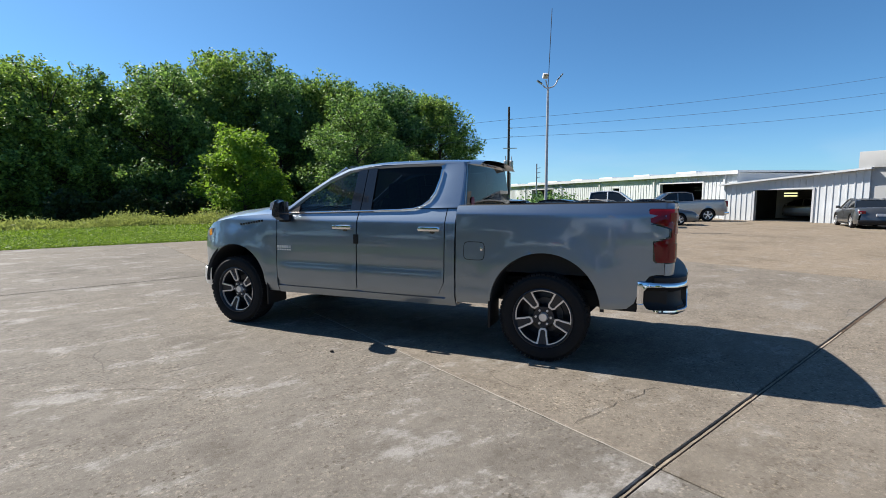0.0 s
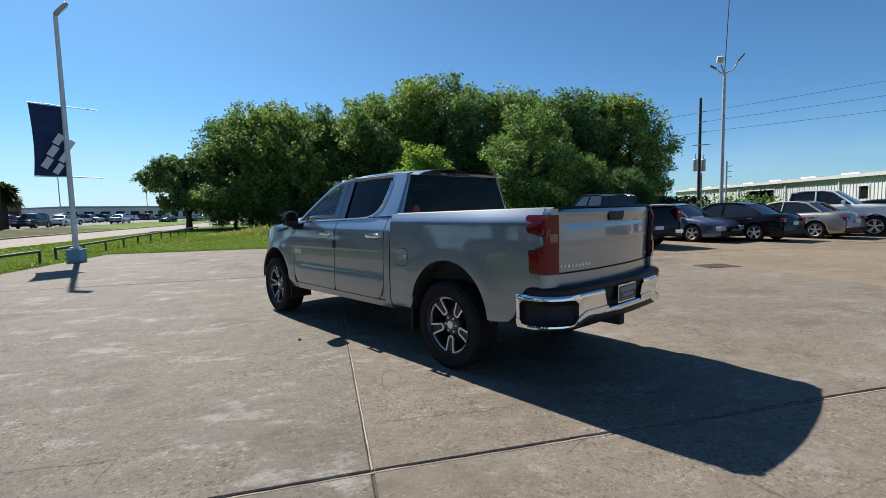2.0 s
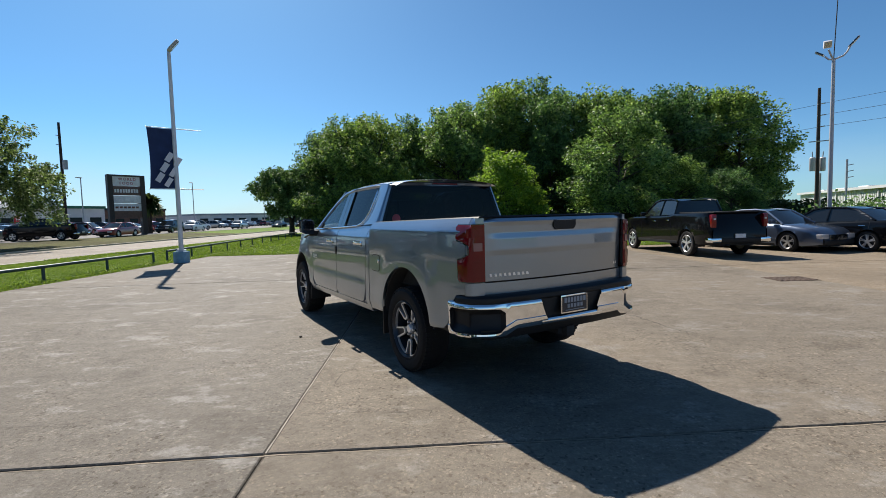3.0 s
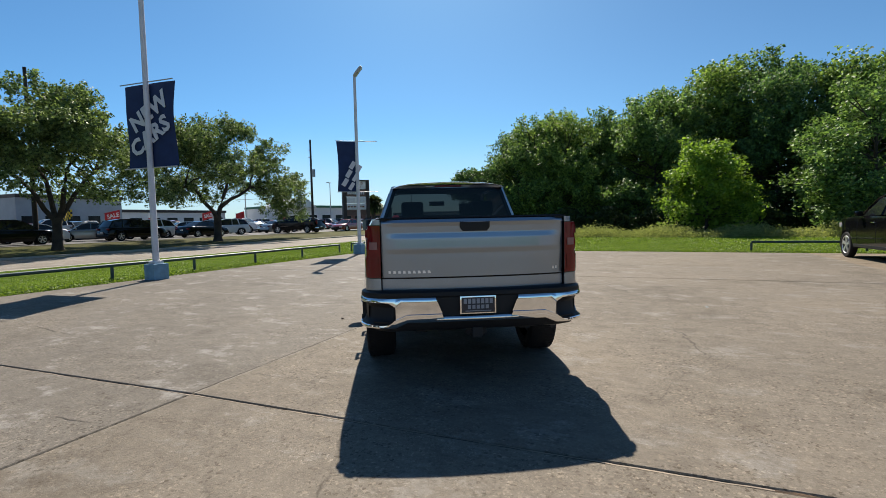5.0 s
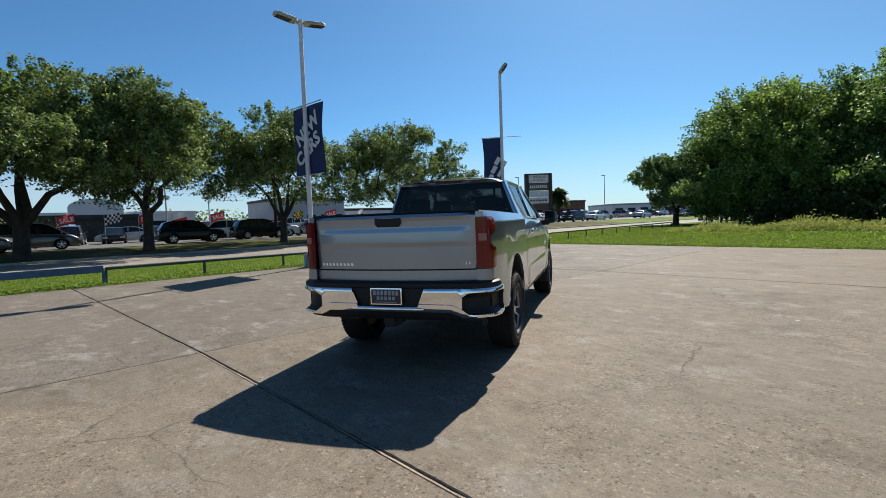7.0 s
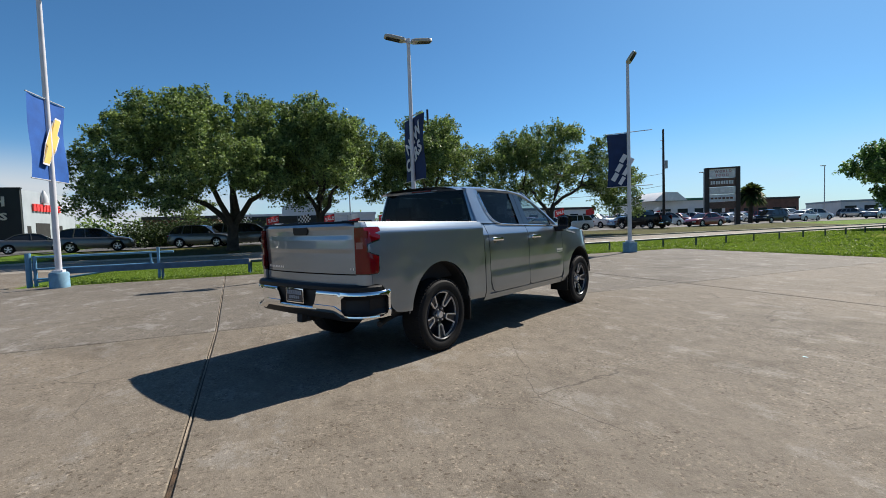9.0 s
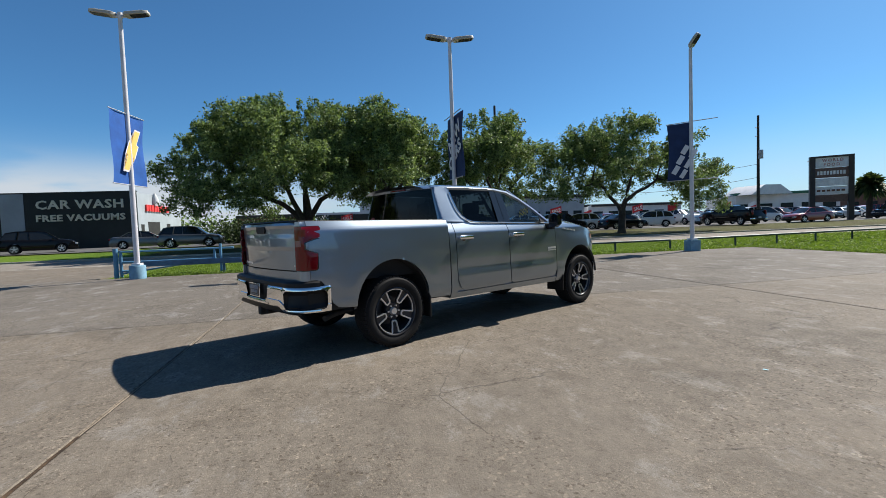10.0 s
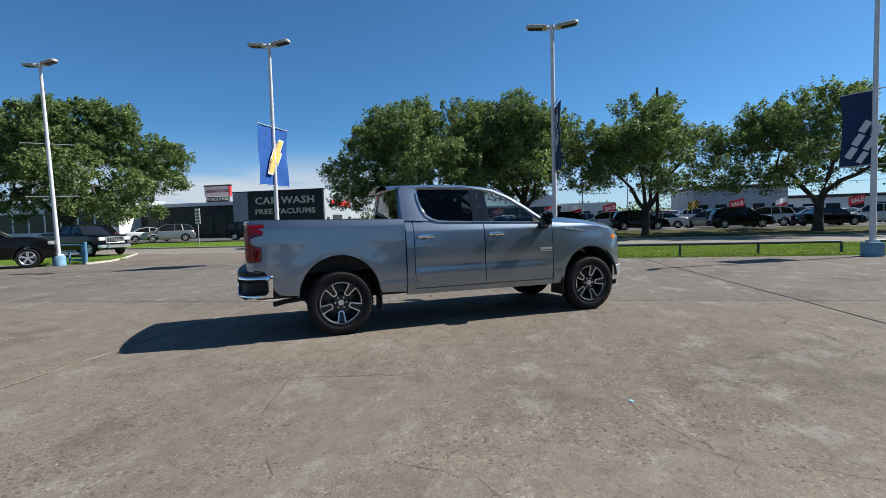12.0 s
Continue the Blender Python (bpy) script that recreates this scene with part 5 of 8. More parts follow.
def roof(u, y):
    w = lerp(y, [(0.60, 0.66), (0.78, 0.715), (1.9, 0.725), (2.3, 0.685)])
    z = lerp(y, [(0.60, 1.872), (0.75, 1.895), (1.2, 1.915), (1.8, 1.913), (2.12, 1.89), (2.35, 1.852)])
    return (u * w, y + 0.10 * (1 - u * u) * max(0, (y - 1.8) / 0.5), z + 0.034 * (1 - u * u) - 0.038 * abs(u) ** 8)
part("roof", sheet(bmesh.new(), steps(-1, 1, 24), steps(0.70, 2.28, 20), roof), PAINT, truck)
def lip(x):
    """Section of the roof's rear lip at x."""
    u = x / 0.70
    y, z = 0.03 * u ** 4, 0.013 * (1 - u * u) - 0.008 * abs(u) ** 8
    return [(x, 0.825, 1.842 - 0.04 * abs(u) ** 6), (x, 0.806 + y, 1.866 + z), (x, 0.801 + y, 1.880 + z), (x, 0.82, 1.89 + z), (x, 0.88, 1.88 + z * 0.9)]
bm = bmesh.new()
loft(bm, [lip(x) for x in steps(-0.70, 0.70, 22)])
part("roof_spoiler", bm, PAINT, truck)
# black strip added under the lip to stand in for its shade
bm = loft(bmesh.new(), [[(x, 0.835, 1.838 - 0.04 * abs(x / 0.68) ** 6), (x, lip(x)[1][1] + 0.006, lip(x)[1][2] - 0.004), (x, lip(x)[1][1] + 0.012, lip(x)[1][2] + 0.002), (x, 0.835, 1.85)] for x in steps(-0.68, 0.68, 16)])
part("lip_underside", bm, BLACK_TRIM, truck, "roof lip underside, its shade painted black")
bm = bmesh.new()
box(bm, -0.17, 0.17, 0.790, 0.815, 1.870, 1.888, 0.004)
part("third_brake_light", bm, TAIL_DARK, truck, "dark red high brake light")
bm = bmesh.new()
for a, b in ((-0.28, -0.19), (0.19, 0.28)):
    box(bm, a, b, 0.792, 0.815, 1.869, 1.884, 0.004)
part("cargo_light", bm, LENS, truck)
fin = bmesh.new()
loft(fin, [[(-0.022 * k, 1.90 - 0.10 * z, 1.925 + 0.05 * z), (0.022 * k, 1.90 - 0.10 * z, 1.925 + 0.05 * z), (0.006 * k, 2.05 - 0.2 * z, 1.925 + 0.05 * z), (-0.006 * k, 2.05 - 0.2 * z, 1.925 + 0.05 * z)] for z, k in ((0, 1), (0.6, 0.8), (1, 0.35))])
part("roof_antenna", fin, PAINT, truck)
# back of the cab
def back(u, v):
    return (u * (0.885 + (0.70 - 0.885) * v), 0.80 + 0.035 * v - 0.02 * (1 - u * u), 1.38 + 0.50 * v)
bm = bmesh.new()
for u0, u1, v0, v1 in ((-1, 1, 0, 0.08), (-1, 1, 0.93, 1), (-1, -0.93, 0.08, 0.93), (0.93, 1, 0.08, 0.93)):
    sheet(bm, steps(u0, u1, 6), steps(v0, v1, 4), back)
part("cab_back", bm, PAINT, truck)
bm = bmesh.new()
for u0, u1, v0, v1 in ((-1, 1, 0, 0.09), (-1, 1, 0.92, 1), (-1, -0.92, 0.09, 0.92), (0.92, 1, 0.09, 0.92)):
    sheet(bm, steps(u0, u1, 6), steps(v0, v1, 4), lambda u, v: tuple(Vector(back(u * 0.985, v)) + Vector((0, 0.012, 0))))
part("rear_trim", bm, CABIN, truck, "dark cabin trim round the rear window")
for s in (-1, 1):
    # rounded rear corner between the door frame and the back of the cab
    def corner(v, k, s=s):
        b = Vector(back(s, v))
        z = b.z
        e = Vector((s * (lean(z) + 0.002), lerp(z, [(1.38, 0.88), (1.47, 0.85), (1.60, 0.845), (1.80, 0.85), (1.89, 0.87)]), z))
        o = Vector((s * (lean(z) - 0.004), b.y + 0.004, z))
        b = Vector(back(s * 0.96, v)) + Vector((0, -0.004, 0))
        return e * (1 - k) ** 2 + o * 2 * k * (1 - k) + b * k * k
    part("cab_rear_corner", sheet(bmesh.new(), steps(0, 1, 10), steps(0, 1, 6), corner), PAINT, truck)
bm = bmesh.new()
sheet(bm, steps(-0.968, 0.968, 10), steps(0.05, 0.955, 6), lambda u, v: tuple(Vector(back(u, v)) + Vector((0, -0.006, 0))))
rear_glass = part("rear_window", bm, TINT, truck, "dark tinted rear window")
bm = bmesh.new()
sheet(bm, steps(-1, 1, 10), [0.45, 1.38], lambda u, v: (u * 0.93, 0.86, v))
part("cab_rear_wall", bm, PAINT, truck)
bm = bmesh.new()
c = Vector(back(-0.78, 0.2)) + Vector((0, -0.012, 0))
lathe(bm, [(0.0, 0), (0.05, 0), (0.05, 0.004)], 20)
st = part("window_sticker", bm, principled("red_sticker", (0.5, 0.07, 0.09), 0.5, vary=0.3, grain=40), rear_glass, "round red and white window sticker")
st.matrix_basis = pose(c.x, c.y, c.z, 0, 0, 90)

# cabin
part("cabin_floor", box(bmesh.new(), -0.86, 0.86, 0.9, 3.3, 0.5, 0.62), CABIN, truck)
part("headliner", sheet(bmesh.new(), steps(-0.66, 0.66, 6), steps(0.85, 2.15, 8), lambda x, y: (x, y, 1.855)), LINER, truck)
for s in (-1, 1):
    part("door_lining", box(bmesh.new(), s * 0.84, s * 0.9, 0.9, 3.08, 0.5, 1.345, 0.01), CABIN, truck)
def seat(x, y, w, label):
    st = part("seat", box(bmesh.new(), x - w, x + w, y - 0.25, y + 0.28, 0.72, 0.95, 0.06), CABIN, truck, label)
    bm = bmesh.new()
    loft(bm, [[(x - w * k, y - 0.2 - 0.14 * t, 0.9 + 0.62 * t), (x + w * k, y - 0.2 - 0.14 * t, 0.9 + 0.62 * t), (x + w * k, y - 0.32 - 0.14 * t, 0.9 + 0.62 * t), (x - w * k, y - 0.32 - 0.14 * t, 0.9 + 0.62 * t)] for t, k in ((0, 1), (0.3, 1.0), (0.8, 0.9), (1, 0.7))])
    part("backrest", bm, CABIN, st)
    for dx in ((0,) if w < 0.4 else (-0.45, 0.45)):
        part("headrest", box(bmesh.new(), x + dx - 0.14, x + dx + 0.14, y - 0.46, y - 0.36, 1.50, 1.69, 0.04), CABIN, st)
seat(-0.42, 2.2, 0.27, "dark cloth driver's seat")
seat(0.42, 2.2, 0.27, "dark cloth passenger seat")
seat(0.0, 1.32, 0.72, "dark cloth rear bench")
part("dashboard", loft(bmesh.new(), [[(x, 2.72, 0.95), (x, 3.1, 0.9), (x, 3.12, 1.34), (x, 2.86, 1.37), (x, 2.70, 1.26)] for x in (-0.84, 0.84)]), CABIN, truck)
sw = bmesh.new()
ring = [(-0.42 + 0.185 * math.cos(a), 2.60 - 0.07 * math.sin(a), 1.20 + 0.17 * math.sin(a)) for a in steps(0, 2 * math.pi, 24)]
tube(sw, ring, 0.016, 8, False)
tube(sw, [(-0.6, 2.6, 1.2), (-0.24, 2.6, 1.2)], 0.02, 6)
tube(sw, [(-0.42, 2.6, 1.2), (-0.42, 2.8, 1.12)], 0.03, 6)
part("steering_wheel", sw, GLOSS_BLACK, truck)
part("rear_view_mirror", box(bmesh.new(), -0.12, 0.12, 2.36, 2.39, 1.68, 1.75, 0.01), GLOSS_BLACK, truck)

# bed
bed_floor = part("bed_floor", box(bmesh.new(), -0.80, 0.80, -1.03, 0.83, 0.80, 0.86), UNDER, truck, "black bed lining")
for s in (-1, 1):
    part("bed_wall", box(bmesh.new(), s * 0.74, s * 0.80, -1.03, 0.83, 0.86, 1.44), UNDER, truck)
part("bed_front", box(bmesh.new(), -0.74, 0.74, 0.79, 0.84, 0.86, 1.44), UNDER, truck)
for k in range(9):
    part("floor_rib", box(bmesh.new(), -0.7 + 0.165 * k, -0.62 + 0.165 * k, -1.0, 0.78, 0.86, 0.872), UNDER, bed_floor)
for s in (-1, 1):
    bm = bmesh.new()
    loft(bm, [[(s * 0.735, y, lerp(y, RAIL) - 0.03), (s * 0.735, y, lerp(y, RAIL) + 0.006), (s * (side_x(y, 1.46) - 0.03), y, lerp(y, RAIL) + 0.008), (s * (side_x(y, 1.46) - 0.018), y, lerp(y, RAIL) - 0.004)] for y in steps(-1.06, 0.85, 10)])
    part("rail_cap", bm, BLACK_TRIM, truck, "black bed-rail cap")

# tailgate
gate_bow = lambda x: -0.045 + 0.075 * (abs(x) / 0.8) ** 2.4
GATE = [(0.965, -1.078), (1.12, -1.083), (1.17, -1.084), (1.205, -1.092), (1.30, -1.090), (1.345, -1.083), (1.40, -1.086), (1.435, -1.098), (1.462, -1.09), (1.474, -1.06)]
def gate(x, z):
    y = lerp(z, GATE)
    flat = lerp(z, [(0.965, -1.078), (1.44, -1.096), (1.474, -1.06)])
    f = min(1, max(0, (0.765 - abs(x)) / 0.06))
    return (x, flat + (y - flat) * f + gate_bow(x), z)
zs = sorted({z for z, _ in GATE} | set(steps(0.965, 1.474, 34)))
bm = sheet(bmesh.new(), steps(-0.803, 0.803, 40), zs, gate)
out = bmesh.ops.extrude_edge_only(bm, edges=[e for e in bm.edges if e.is_boundary])
for v in out["geom"]:
    if isinstance(v, bmesh.types.BMVert):
        v.co.y += 0.05
tailgate = part("tailgate", bm, PAINT, truck, sharp=30)
bm = sheet(bmesh.new(), steps(-0.803, 0.803, 16), [0.828, 0.84, 0.88, 0.92, 0.953], lambda x, z: (x, -1.084 + gate_bow(x) + (0.012 if z < 0.83 else 0), z))
part("lower_gate_panel", bm, PAINT, tailgate)
part("gate_gap", box(bmesh.new(), -0.80, 0.80, -1.05, -1.02, 0.82, 1.46), UNDER, tailgate)
bm = bmesh.new()
loft(bm, [[(x, -1.075 + gate_bow(x), 1.468), (x, -1.10 + gate_bow(x), 1.472), (x, -1.09 + gate_bow(x), 1.484), (x, -1.05, 1.484), (x, -1.05, 1.468)] for x in steps(-0.8, 0.8, 16)])
part("gate_cap", bm, BLACK_TRIM, tailgate, "black tailgate top cap")
bm = bmesh.new()
prism(bm, [(-0.13, 1.438), (0.13, 1.438), (0.13, 1.385), (0.105, 1.355), (-0.105, 1.355), (-0.13, 1.385)], lambda u, v, w: (u, w, v), -1.142, -1.08)
part("gate_handle", bm, BLACK_TRIM, tailgate, "black tailgate handle")
for k in range(9):
    part("name_bar", box(bmesh.new(), -0.748 + 0.042 * k, -0.716 + 0.042 * k, -1.08 + gate_bow(-0.73 + 0.042 * k), -1.05, 0.999, 1.023), BRIGHT, tailgate)
for x in (0.70, 0.728):
    part("trim_bar", box(bmesh.new(), x, x + 0.02, -1.08 + gate_bow(x + 0.01), -1.04, 1.002, 1.026), BRIGHT, tailgate)
# tail lamps wrap the corners, notched at their waist
def lamp_notch(z, grow=0.0):
    return lerp(z, [(1.135 + grow, 0), (1.185 + grow * 0.5, 1), (1.255 - grow * 0.5, 1), (1.305 - grow, 0)])


def lamp_ring(s, z, yo, grow=0.0):
    d = 0.35 * grow
    full = [(side_x(yo, z) + 0.005 - d, yo + grow), (side_x(-0.97, z) + 0.008 - d, -0.975), (side_x(-1.0, z) - d, -1.025 + d), (0.915 - d, -1.062 + d), (0.87, -1.086 + d), (0.812, -1.094 + d), (0.812, -1.0), (0.86, yo + grow)]
    waist = [(0.93 + d, -1.046 + grow), (0.926, -1.051 + d), (0.921, -1.056 + d), (0.912 - d, -1.064 + d), (0.87, -1.086 + d), (0.812, -1.094 + d), (0.812, -1.0), (0.86, -1.0)]
    n = lamp_notch(z, grow)
    return [(s * (a[0] + (b[0] - a[0]) * n), a[1] + (b[1] - a[1]) * n, z) for a, b in zip(full, waist)]


for s in (-1, 1):
    def L(y, z, w, s=s):
        return (s * w, y, z)
    def lamp(name, zs, y_out, parent, mat, lab=""):
        bm = bmesh.new()
        rings = []
        for z, yo in zip(zs, y_out):
            rings.append(lamp_ring(s, z, yo))
        loft(bm, rings)
        return part(name, bm, mat, parent, lab, sharp=50)
    tl = lamp("tail_lamp", [0.972, 0.985, 1.1, 1.135, 1.16, 1.185, 1.22, 1.255, 1.28, 1.305, 1.395, 1.415], [-0.945, -0.93, -0.915, -0.915, -0.93, -0.95, -0.96, -0.94, -0.91, -0.885, -0.868, -0.88], truck, TAIL_RED, "red tail lamp wrapping the corner")
    bz = bmesh.new()
    loft(bz, [lamp_ring(s, z, yo, 0.012) for z, yo in zip([0.966, 0.985, 1.1, 1.147, 1.168, 1.19, 1.22, 1.25, 1.272, 1.293, 1.4, 1.421], [-0.94, -0.925, -0.91, -0.91, -0.925, -0.945, -0.955, -0.935, -0.905, -0.88, -0.863, -0.875])])
    bm = bmesh.new()
    loft(bm, [[(s * side_x(-0.99, z), -0.985, z), (s * (side_x(-1.0, z) - 0.010), -1.022, z), (s * 0.92, -1.05, z), (s * 0.865, -1.074, z), (s * 0.82, -1.08, z), (s * 0.82, -0.98, z)] for z in steps(1.10, 1.34, 4)])
    part("corner_post", bm, PAINT, truck)
    part("lamp_bezel", bz, GLOSS_BLACK, tl, "black lamp surround", sharp=50)
    bm = bmesh.new()
    loft(bm, [[(s * 0.905, -1.074, z), (s * 0.872, -1.0925, z), (s * 0.838, -1.0985, z), (s * 0.838, -1.06, z), (s * 0.895, -1.05, z)] for z in (1.212, 1.275)])
    part("reversing_lens", bm, REVERSE, tl, "clear reversing lens")
    for z0, z1 in ((1.0, 1.13), (1.315, 1.385)):
        bm = bmesh.new()
        loft(bm, [[(s * 0.94, -1.032, z), (s * 0.918, -1.066, z), (s * 0.872, -1.091, z), (s * 0.83, -1.098, z), (s * 0.83, -1.05, z)] for z in (z0, z1)])
        part("inner_lens", bm, TAIL_DARK, tl)
    bm = bmesh.new()
    loft(bm, [[(s * side_x(-1.0, z), -1.004, z), (s * (side_x(-1.0, z) - 0.008), -1.03, z), (s * 0.905, -1.062, z), (s * 0.865, -1.08, z), (s * 0.812, -1.086, z), (s * 0.812, -0.98, z)] for z in steps(0.862, 0.962, 4)])
    part("corner_panel", bm, PAINT, truck)
    bm = bmesh.new()
    loft(bm, [[(s * side_x(-1.0, z), -1.004, z), (s * (side_x(-1.0, z) - 0.008), -1.03, z), (s * 0.875, -1.062, z), (s * 0.845, -1.078, z), (s * 0.812, -1.086, z), (s * 0.812, -0.98, z)] for z in steps(1.42, 1.466, 3)])
    part("corner_cap", bm, PAINT, truck)

# rear bumper
def bumper_path(x):
    """Plan of the bumper's outer face."""
    a = abs(x)
    return -1.235 + 0.035 * (a / 0.7) ** 2 if a < 0.72 else -1.20 + 0.17 * ((a - 0.72) / 0.28) ** 2.0
rear_bumper = part("rear_bumper", box(bmesh.new(), -0.80, 0.80, -1.10, -0.98, 0.56, 0.80, 0.01), UNDER, truck, "chrome rear bumper with black corner steps")
plan = [(x, bumper_path(x)) for x in steps(-0.95, 0.95, 38)]
flank = [(0.98, -0.80), (0.992, -0.815), (0.996, -0.83), (0.998, -0.85), (0.999, -0.872), (1.0, -0.90), (0.999, -0.93), (0.996, -0.96), (0.988, -0.995), (0.975, -1.03)]
plan = [(-x, y) for x, y in flank] + [p for p in plan if abs(p[0]) < 0.955] + flank[::-1]
def inward(p, d):
    n = Vector((p[0], (p[1] + 0.5) * 1.3)).normalized()
    return (p[0] - n.x * d, p[1] - n.y * d)
def band(bm, pts, rows):
    """A strip along the plan: rows of (height, how far in)."""
    g = [[bm.verts.new((*inward(p, d), z(p) if callable(z) else z)) for z, d in rows] for p in pts]
    for a, b in zip(g, g[1:]):
        for i in range(len(rows) - 1):
            bm.faces.new((a[i], b[i], b[i + 1], a[i + 1]))
    return bm
# how high the chrome's foot and the recess' slanted edge run
foot = lambda x: lerp(abs(x), [(0.0, 0.594), (0.60, 0.588), (0.70, 0.545), (0.99, 0.54)])
for s in (-1, 1):
    pts = sorted([p for p in plan if p[0] * s >= 0.38], key=lambda p: (p[1] > -0.98, abs(p[0]) if p[1] < -0.98 else p[1]))
    inside = lambda p: abs(p[0]) >= 0.67 and not (abs(p[0]) > 0.97 and p[1] > -0.84)
    pk = [p for p in pts if inside(p)]
    lip = {}
    for i, p in enumerate(pk):
        e = min(1.0, i / 2.0, (len(pk) - 1 - i) / 2.5)
        e = math.sqrt(max(0.0, 1 - (1 - e) ** 2))
        lip[p] = (0.665 - 0.088 * (0.5 + 0.5 * e), 0.665 + 0.098 * (0.62 + 0.38 * e))
    bm = bmesh.new()
    g = []
    slant = [(s * 0.30, bumper_path(0.30))] + pts
    for i, p in enumerate(slant):
        fz = foot(p[0])
        lo, hi = lip.get(p, (fz + 0.075, 0.765))
        rows = [(0.808, 0.05), (0.806, 0.016), (0.80, 0.004), ((hi + 0.808) / 2, -0.003), (hi + 0.004, -0.004), (hi, 0.004), (lo, 0.008), (lo - 0.005, -0.004), ((lo + fz) / 2, -0.006), (fz + 0.004, 0.004), (fz - 0.006, 0.05)]
        col = []
        for z, d in rows:
            q = p
            if i == 0:
                x = 0.275 + 0.085 * max(0, min(1, (z - fz) / (0.808 - fz)))
                q = (s * x, bumper_path(x))
            col.append(bm.verts.new((*inward(q, d), z)))
        g.append((p, col))
    for (p, a), (q, b) in zip(g, g[1:]):
        for i in range(10):
            if not (i == 5 and p in lip and q in lip):
                bm.faces.new((a[i], b[i], b[i + 1], a[i + 1]))
    part("bumper_face", bm, CHROME, rear_bumper, "chrome bumper face")
    # black step pocket let into the corner, framed by the chrome
    bm = bmesh.new()
    g = []
    for i, p in enumerate(pk):
        lo, hi = lip[p]
        end = 0.012 if i in (0, len(pk) - 1) else 1.0
        g.append([bm.verts.new((*inward(p, 0.006 + (d - 0.006) * end), lo + (hi - lo) * f)) for f, d in ((0, 0.006), (0.06, 0.03), (0.3, 0.055), (0.75, 0.06), (0.95, 0.03), (1, 0.006))])
    for a, b in zip(g, g[1:]):
        for i in range(5):
            bm.faces.new((a[i], b[i], b[i + 1], a[i + 1]))
    part("step_pocket", bm, BLACK_TRIM, rear_bumper, "black corner step pocket")
    # black filler between the bed side and the bumper
    bm = bmesh.new()
    sheet(bm, steps(-1.03, -0.60, 8), steps(0.535, 0.875, 6), lambda y, z, s=s: (s * (0.952 - 0.25 * max(0, -0.93 - y)), y, z))
    part("bumper_fairing", bm, BLACK_TRIM, truck, "black fairing between bed and bumper")
bm = band(bmesh.new(), [p for p in plan if abs(p[0]) <= 0.41], [(0.83, 0.1), (0.815, 0.03), (0.79, 0.02), (0.66, 0.05), (0.60, 0.03)])
part("plate_recess", bm, BLACK_TRIM, rear_bumper, "black number-plate recess")
bm = band(bmesh.new(), [p for p in plan if abs(p[0]) <= 0.36], [(0.642, 0.04), (0.638, 0.004), (0.628, -0.004), (0.61, -0.006), (0.596, 0.002), (0.59, 0.05)])
part("bumper_bar", bm, CHROME, rear_bumper)
bm = band(bmesh.new(), [p for p in plan if p[1] < -0.9], [(0.80, 0.016), (0.815, 0.006), (0.845, 0.01), (0.858, 0.03), (0.862, 0.12), (0.862, 0.22)])
part("step_pad", bm, BLACK_TRIM, rear_bumper, "black bumper step pad")
bm = band(bmesh.new(), [p for p in plan if abs(p[0]) < 0.9], [(0.60, 0.02), (0.55, 0.03), (0.52, 0.05), (0.50, 0.12)])
part("bumper_valance", bm, BLACK_TRIM, rear_bumper)
plate = part("plate", box(bmesh.new(), -0.155, 0.155, -1.245, -1.232, 0.655, 0.81, 0.004), CHROME, rear_bumper, "dark dealer plate in a chrome frame")
part("plate_face", box(bmesh.new(), -0.142, 0.142, -1.249, -1.243, 0.668, 0.798), PLATE_DARK, plate)
for z, n, pitch, h in ((0.766, 7, 0.037, 0.021), (0.717, 5, 0.038, 0.016)):
    for k in range(n):
        x = (k - (n - 1) / 2) * pitch
        part("lettering_bar", box(bmesh.new(), x - 0.013, x + 0.013, -1.252, -1.248, z - h, z + h), PLATE_PRINT, plate)
part("lettering_bar", box(bmesh.new(), -0.11, 0.11, -1.252, -1.248, 0.680, 0.686), PLATE_PRINT, plate)
hitch = part("tow_hitch", box(bmesh.new(), -0.045, 0.045, -1.2, -0.9, 0.44, 0.53, 0.008), UNDER, truck, "black tow hitch receiver")
part("hitch_plate", box(bmesh.new(), -0.09, 0.09, -1.14, -1.1, 0.45, 0.54, 0.02), UNDER, hitch)

# front end
bm = bmesh.new()
loft(bm, [[(x, 4.42 + 0.24 * (1 - (x / 0.8) ** 2), 0.62), (x, 4.40 + 0.24 * (1 - (x / 0.8) ** 2), 1.15), (x, 4.2, 1.15), (x, 4.2, 0.62)] for x in steps(-0.74, 0.74, 14)])
part("grille", bm, GLOSS_BLACK, truck, "black and chrome grille")
for s in (-1, 1):
    bm = bmesh.new()
    loft(bm, [[(s * (side_x(y, 1.1) + 0.003), y, zl), (s * (side_x(y, 1.1) + 0.003), y, zh), (s * (side_x(y, 1.1) - 0.08), y + 0.02, zh), (s * (side_x(y, 1.1) - 0.08), y + 0.02, zl)] for y, zl, zh in ((4.2, 1.06, 1.155), (4.3, 1.0, 1.13), (4.4, 0.97, 1.09))])
    hl = part("headlamp", bm, LENS, truck, "clear headlamp with amber corner")
    bm = bmesh.new()
    loft(bm, [[(s * (side_x(y, 1.1) + 0.007), y, zl), (s * (side_x(y, 1.1) + 0.007), y, zh), (s * (side_x(y, 1.1) - 0.02), y, zh), (s * (side_x(y, 1.1) - 0.02), y, zl)] for y, zl, zh in ((4.22, 1.07, 1.15), (4.30, 1.045, 1.125))])
    part("corner_lens", bm, AMBER, hl)
fb = bmesh.new()
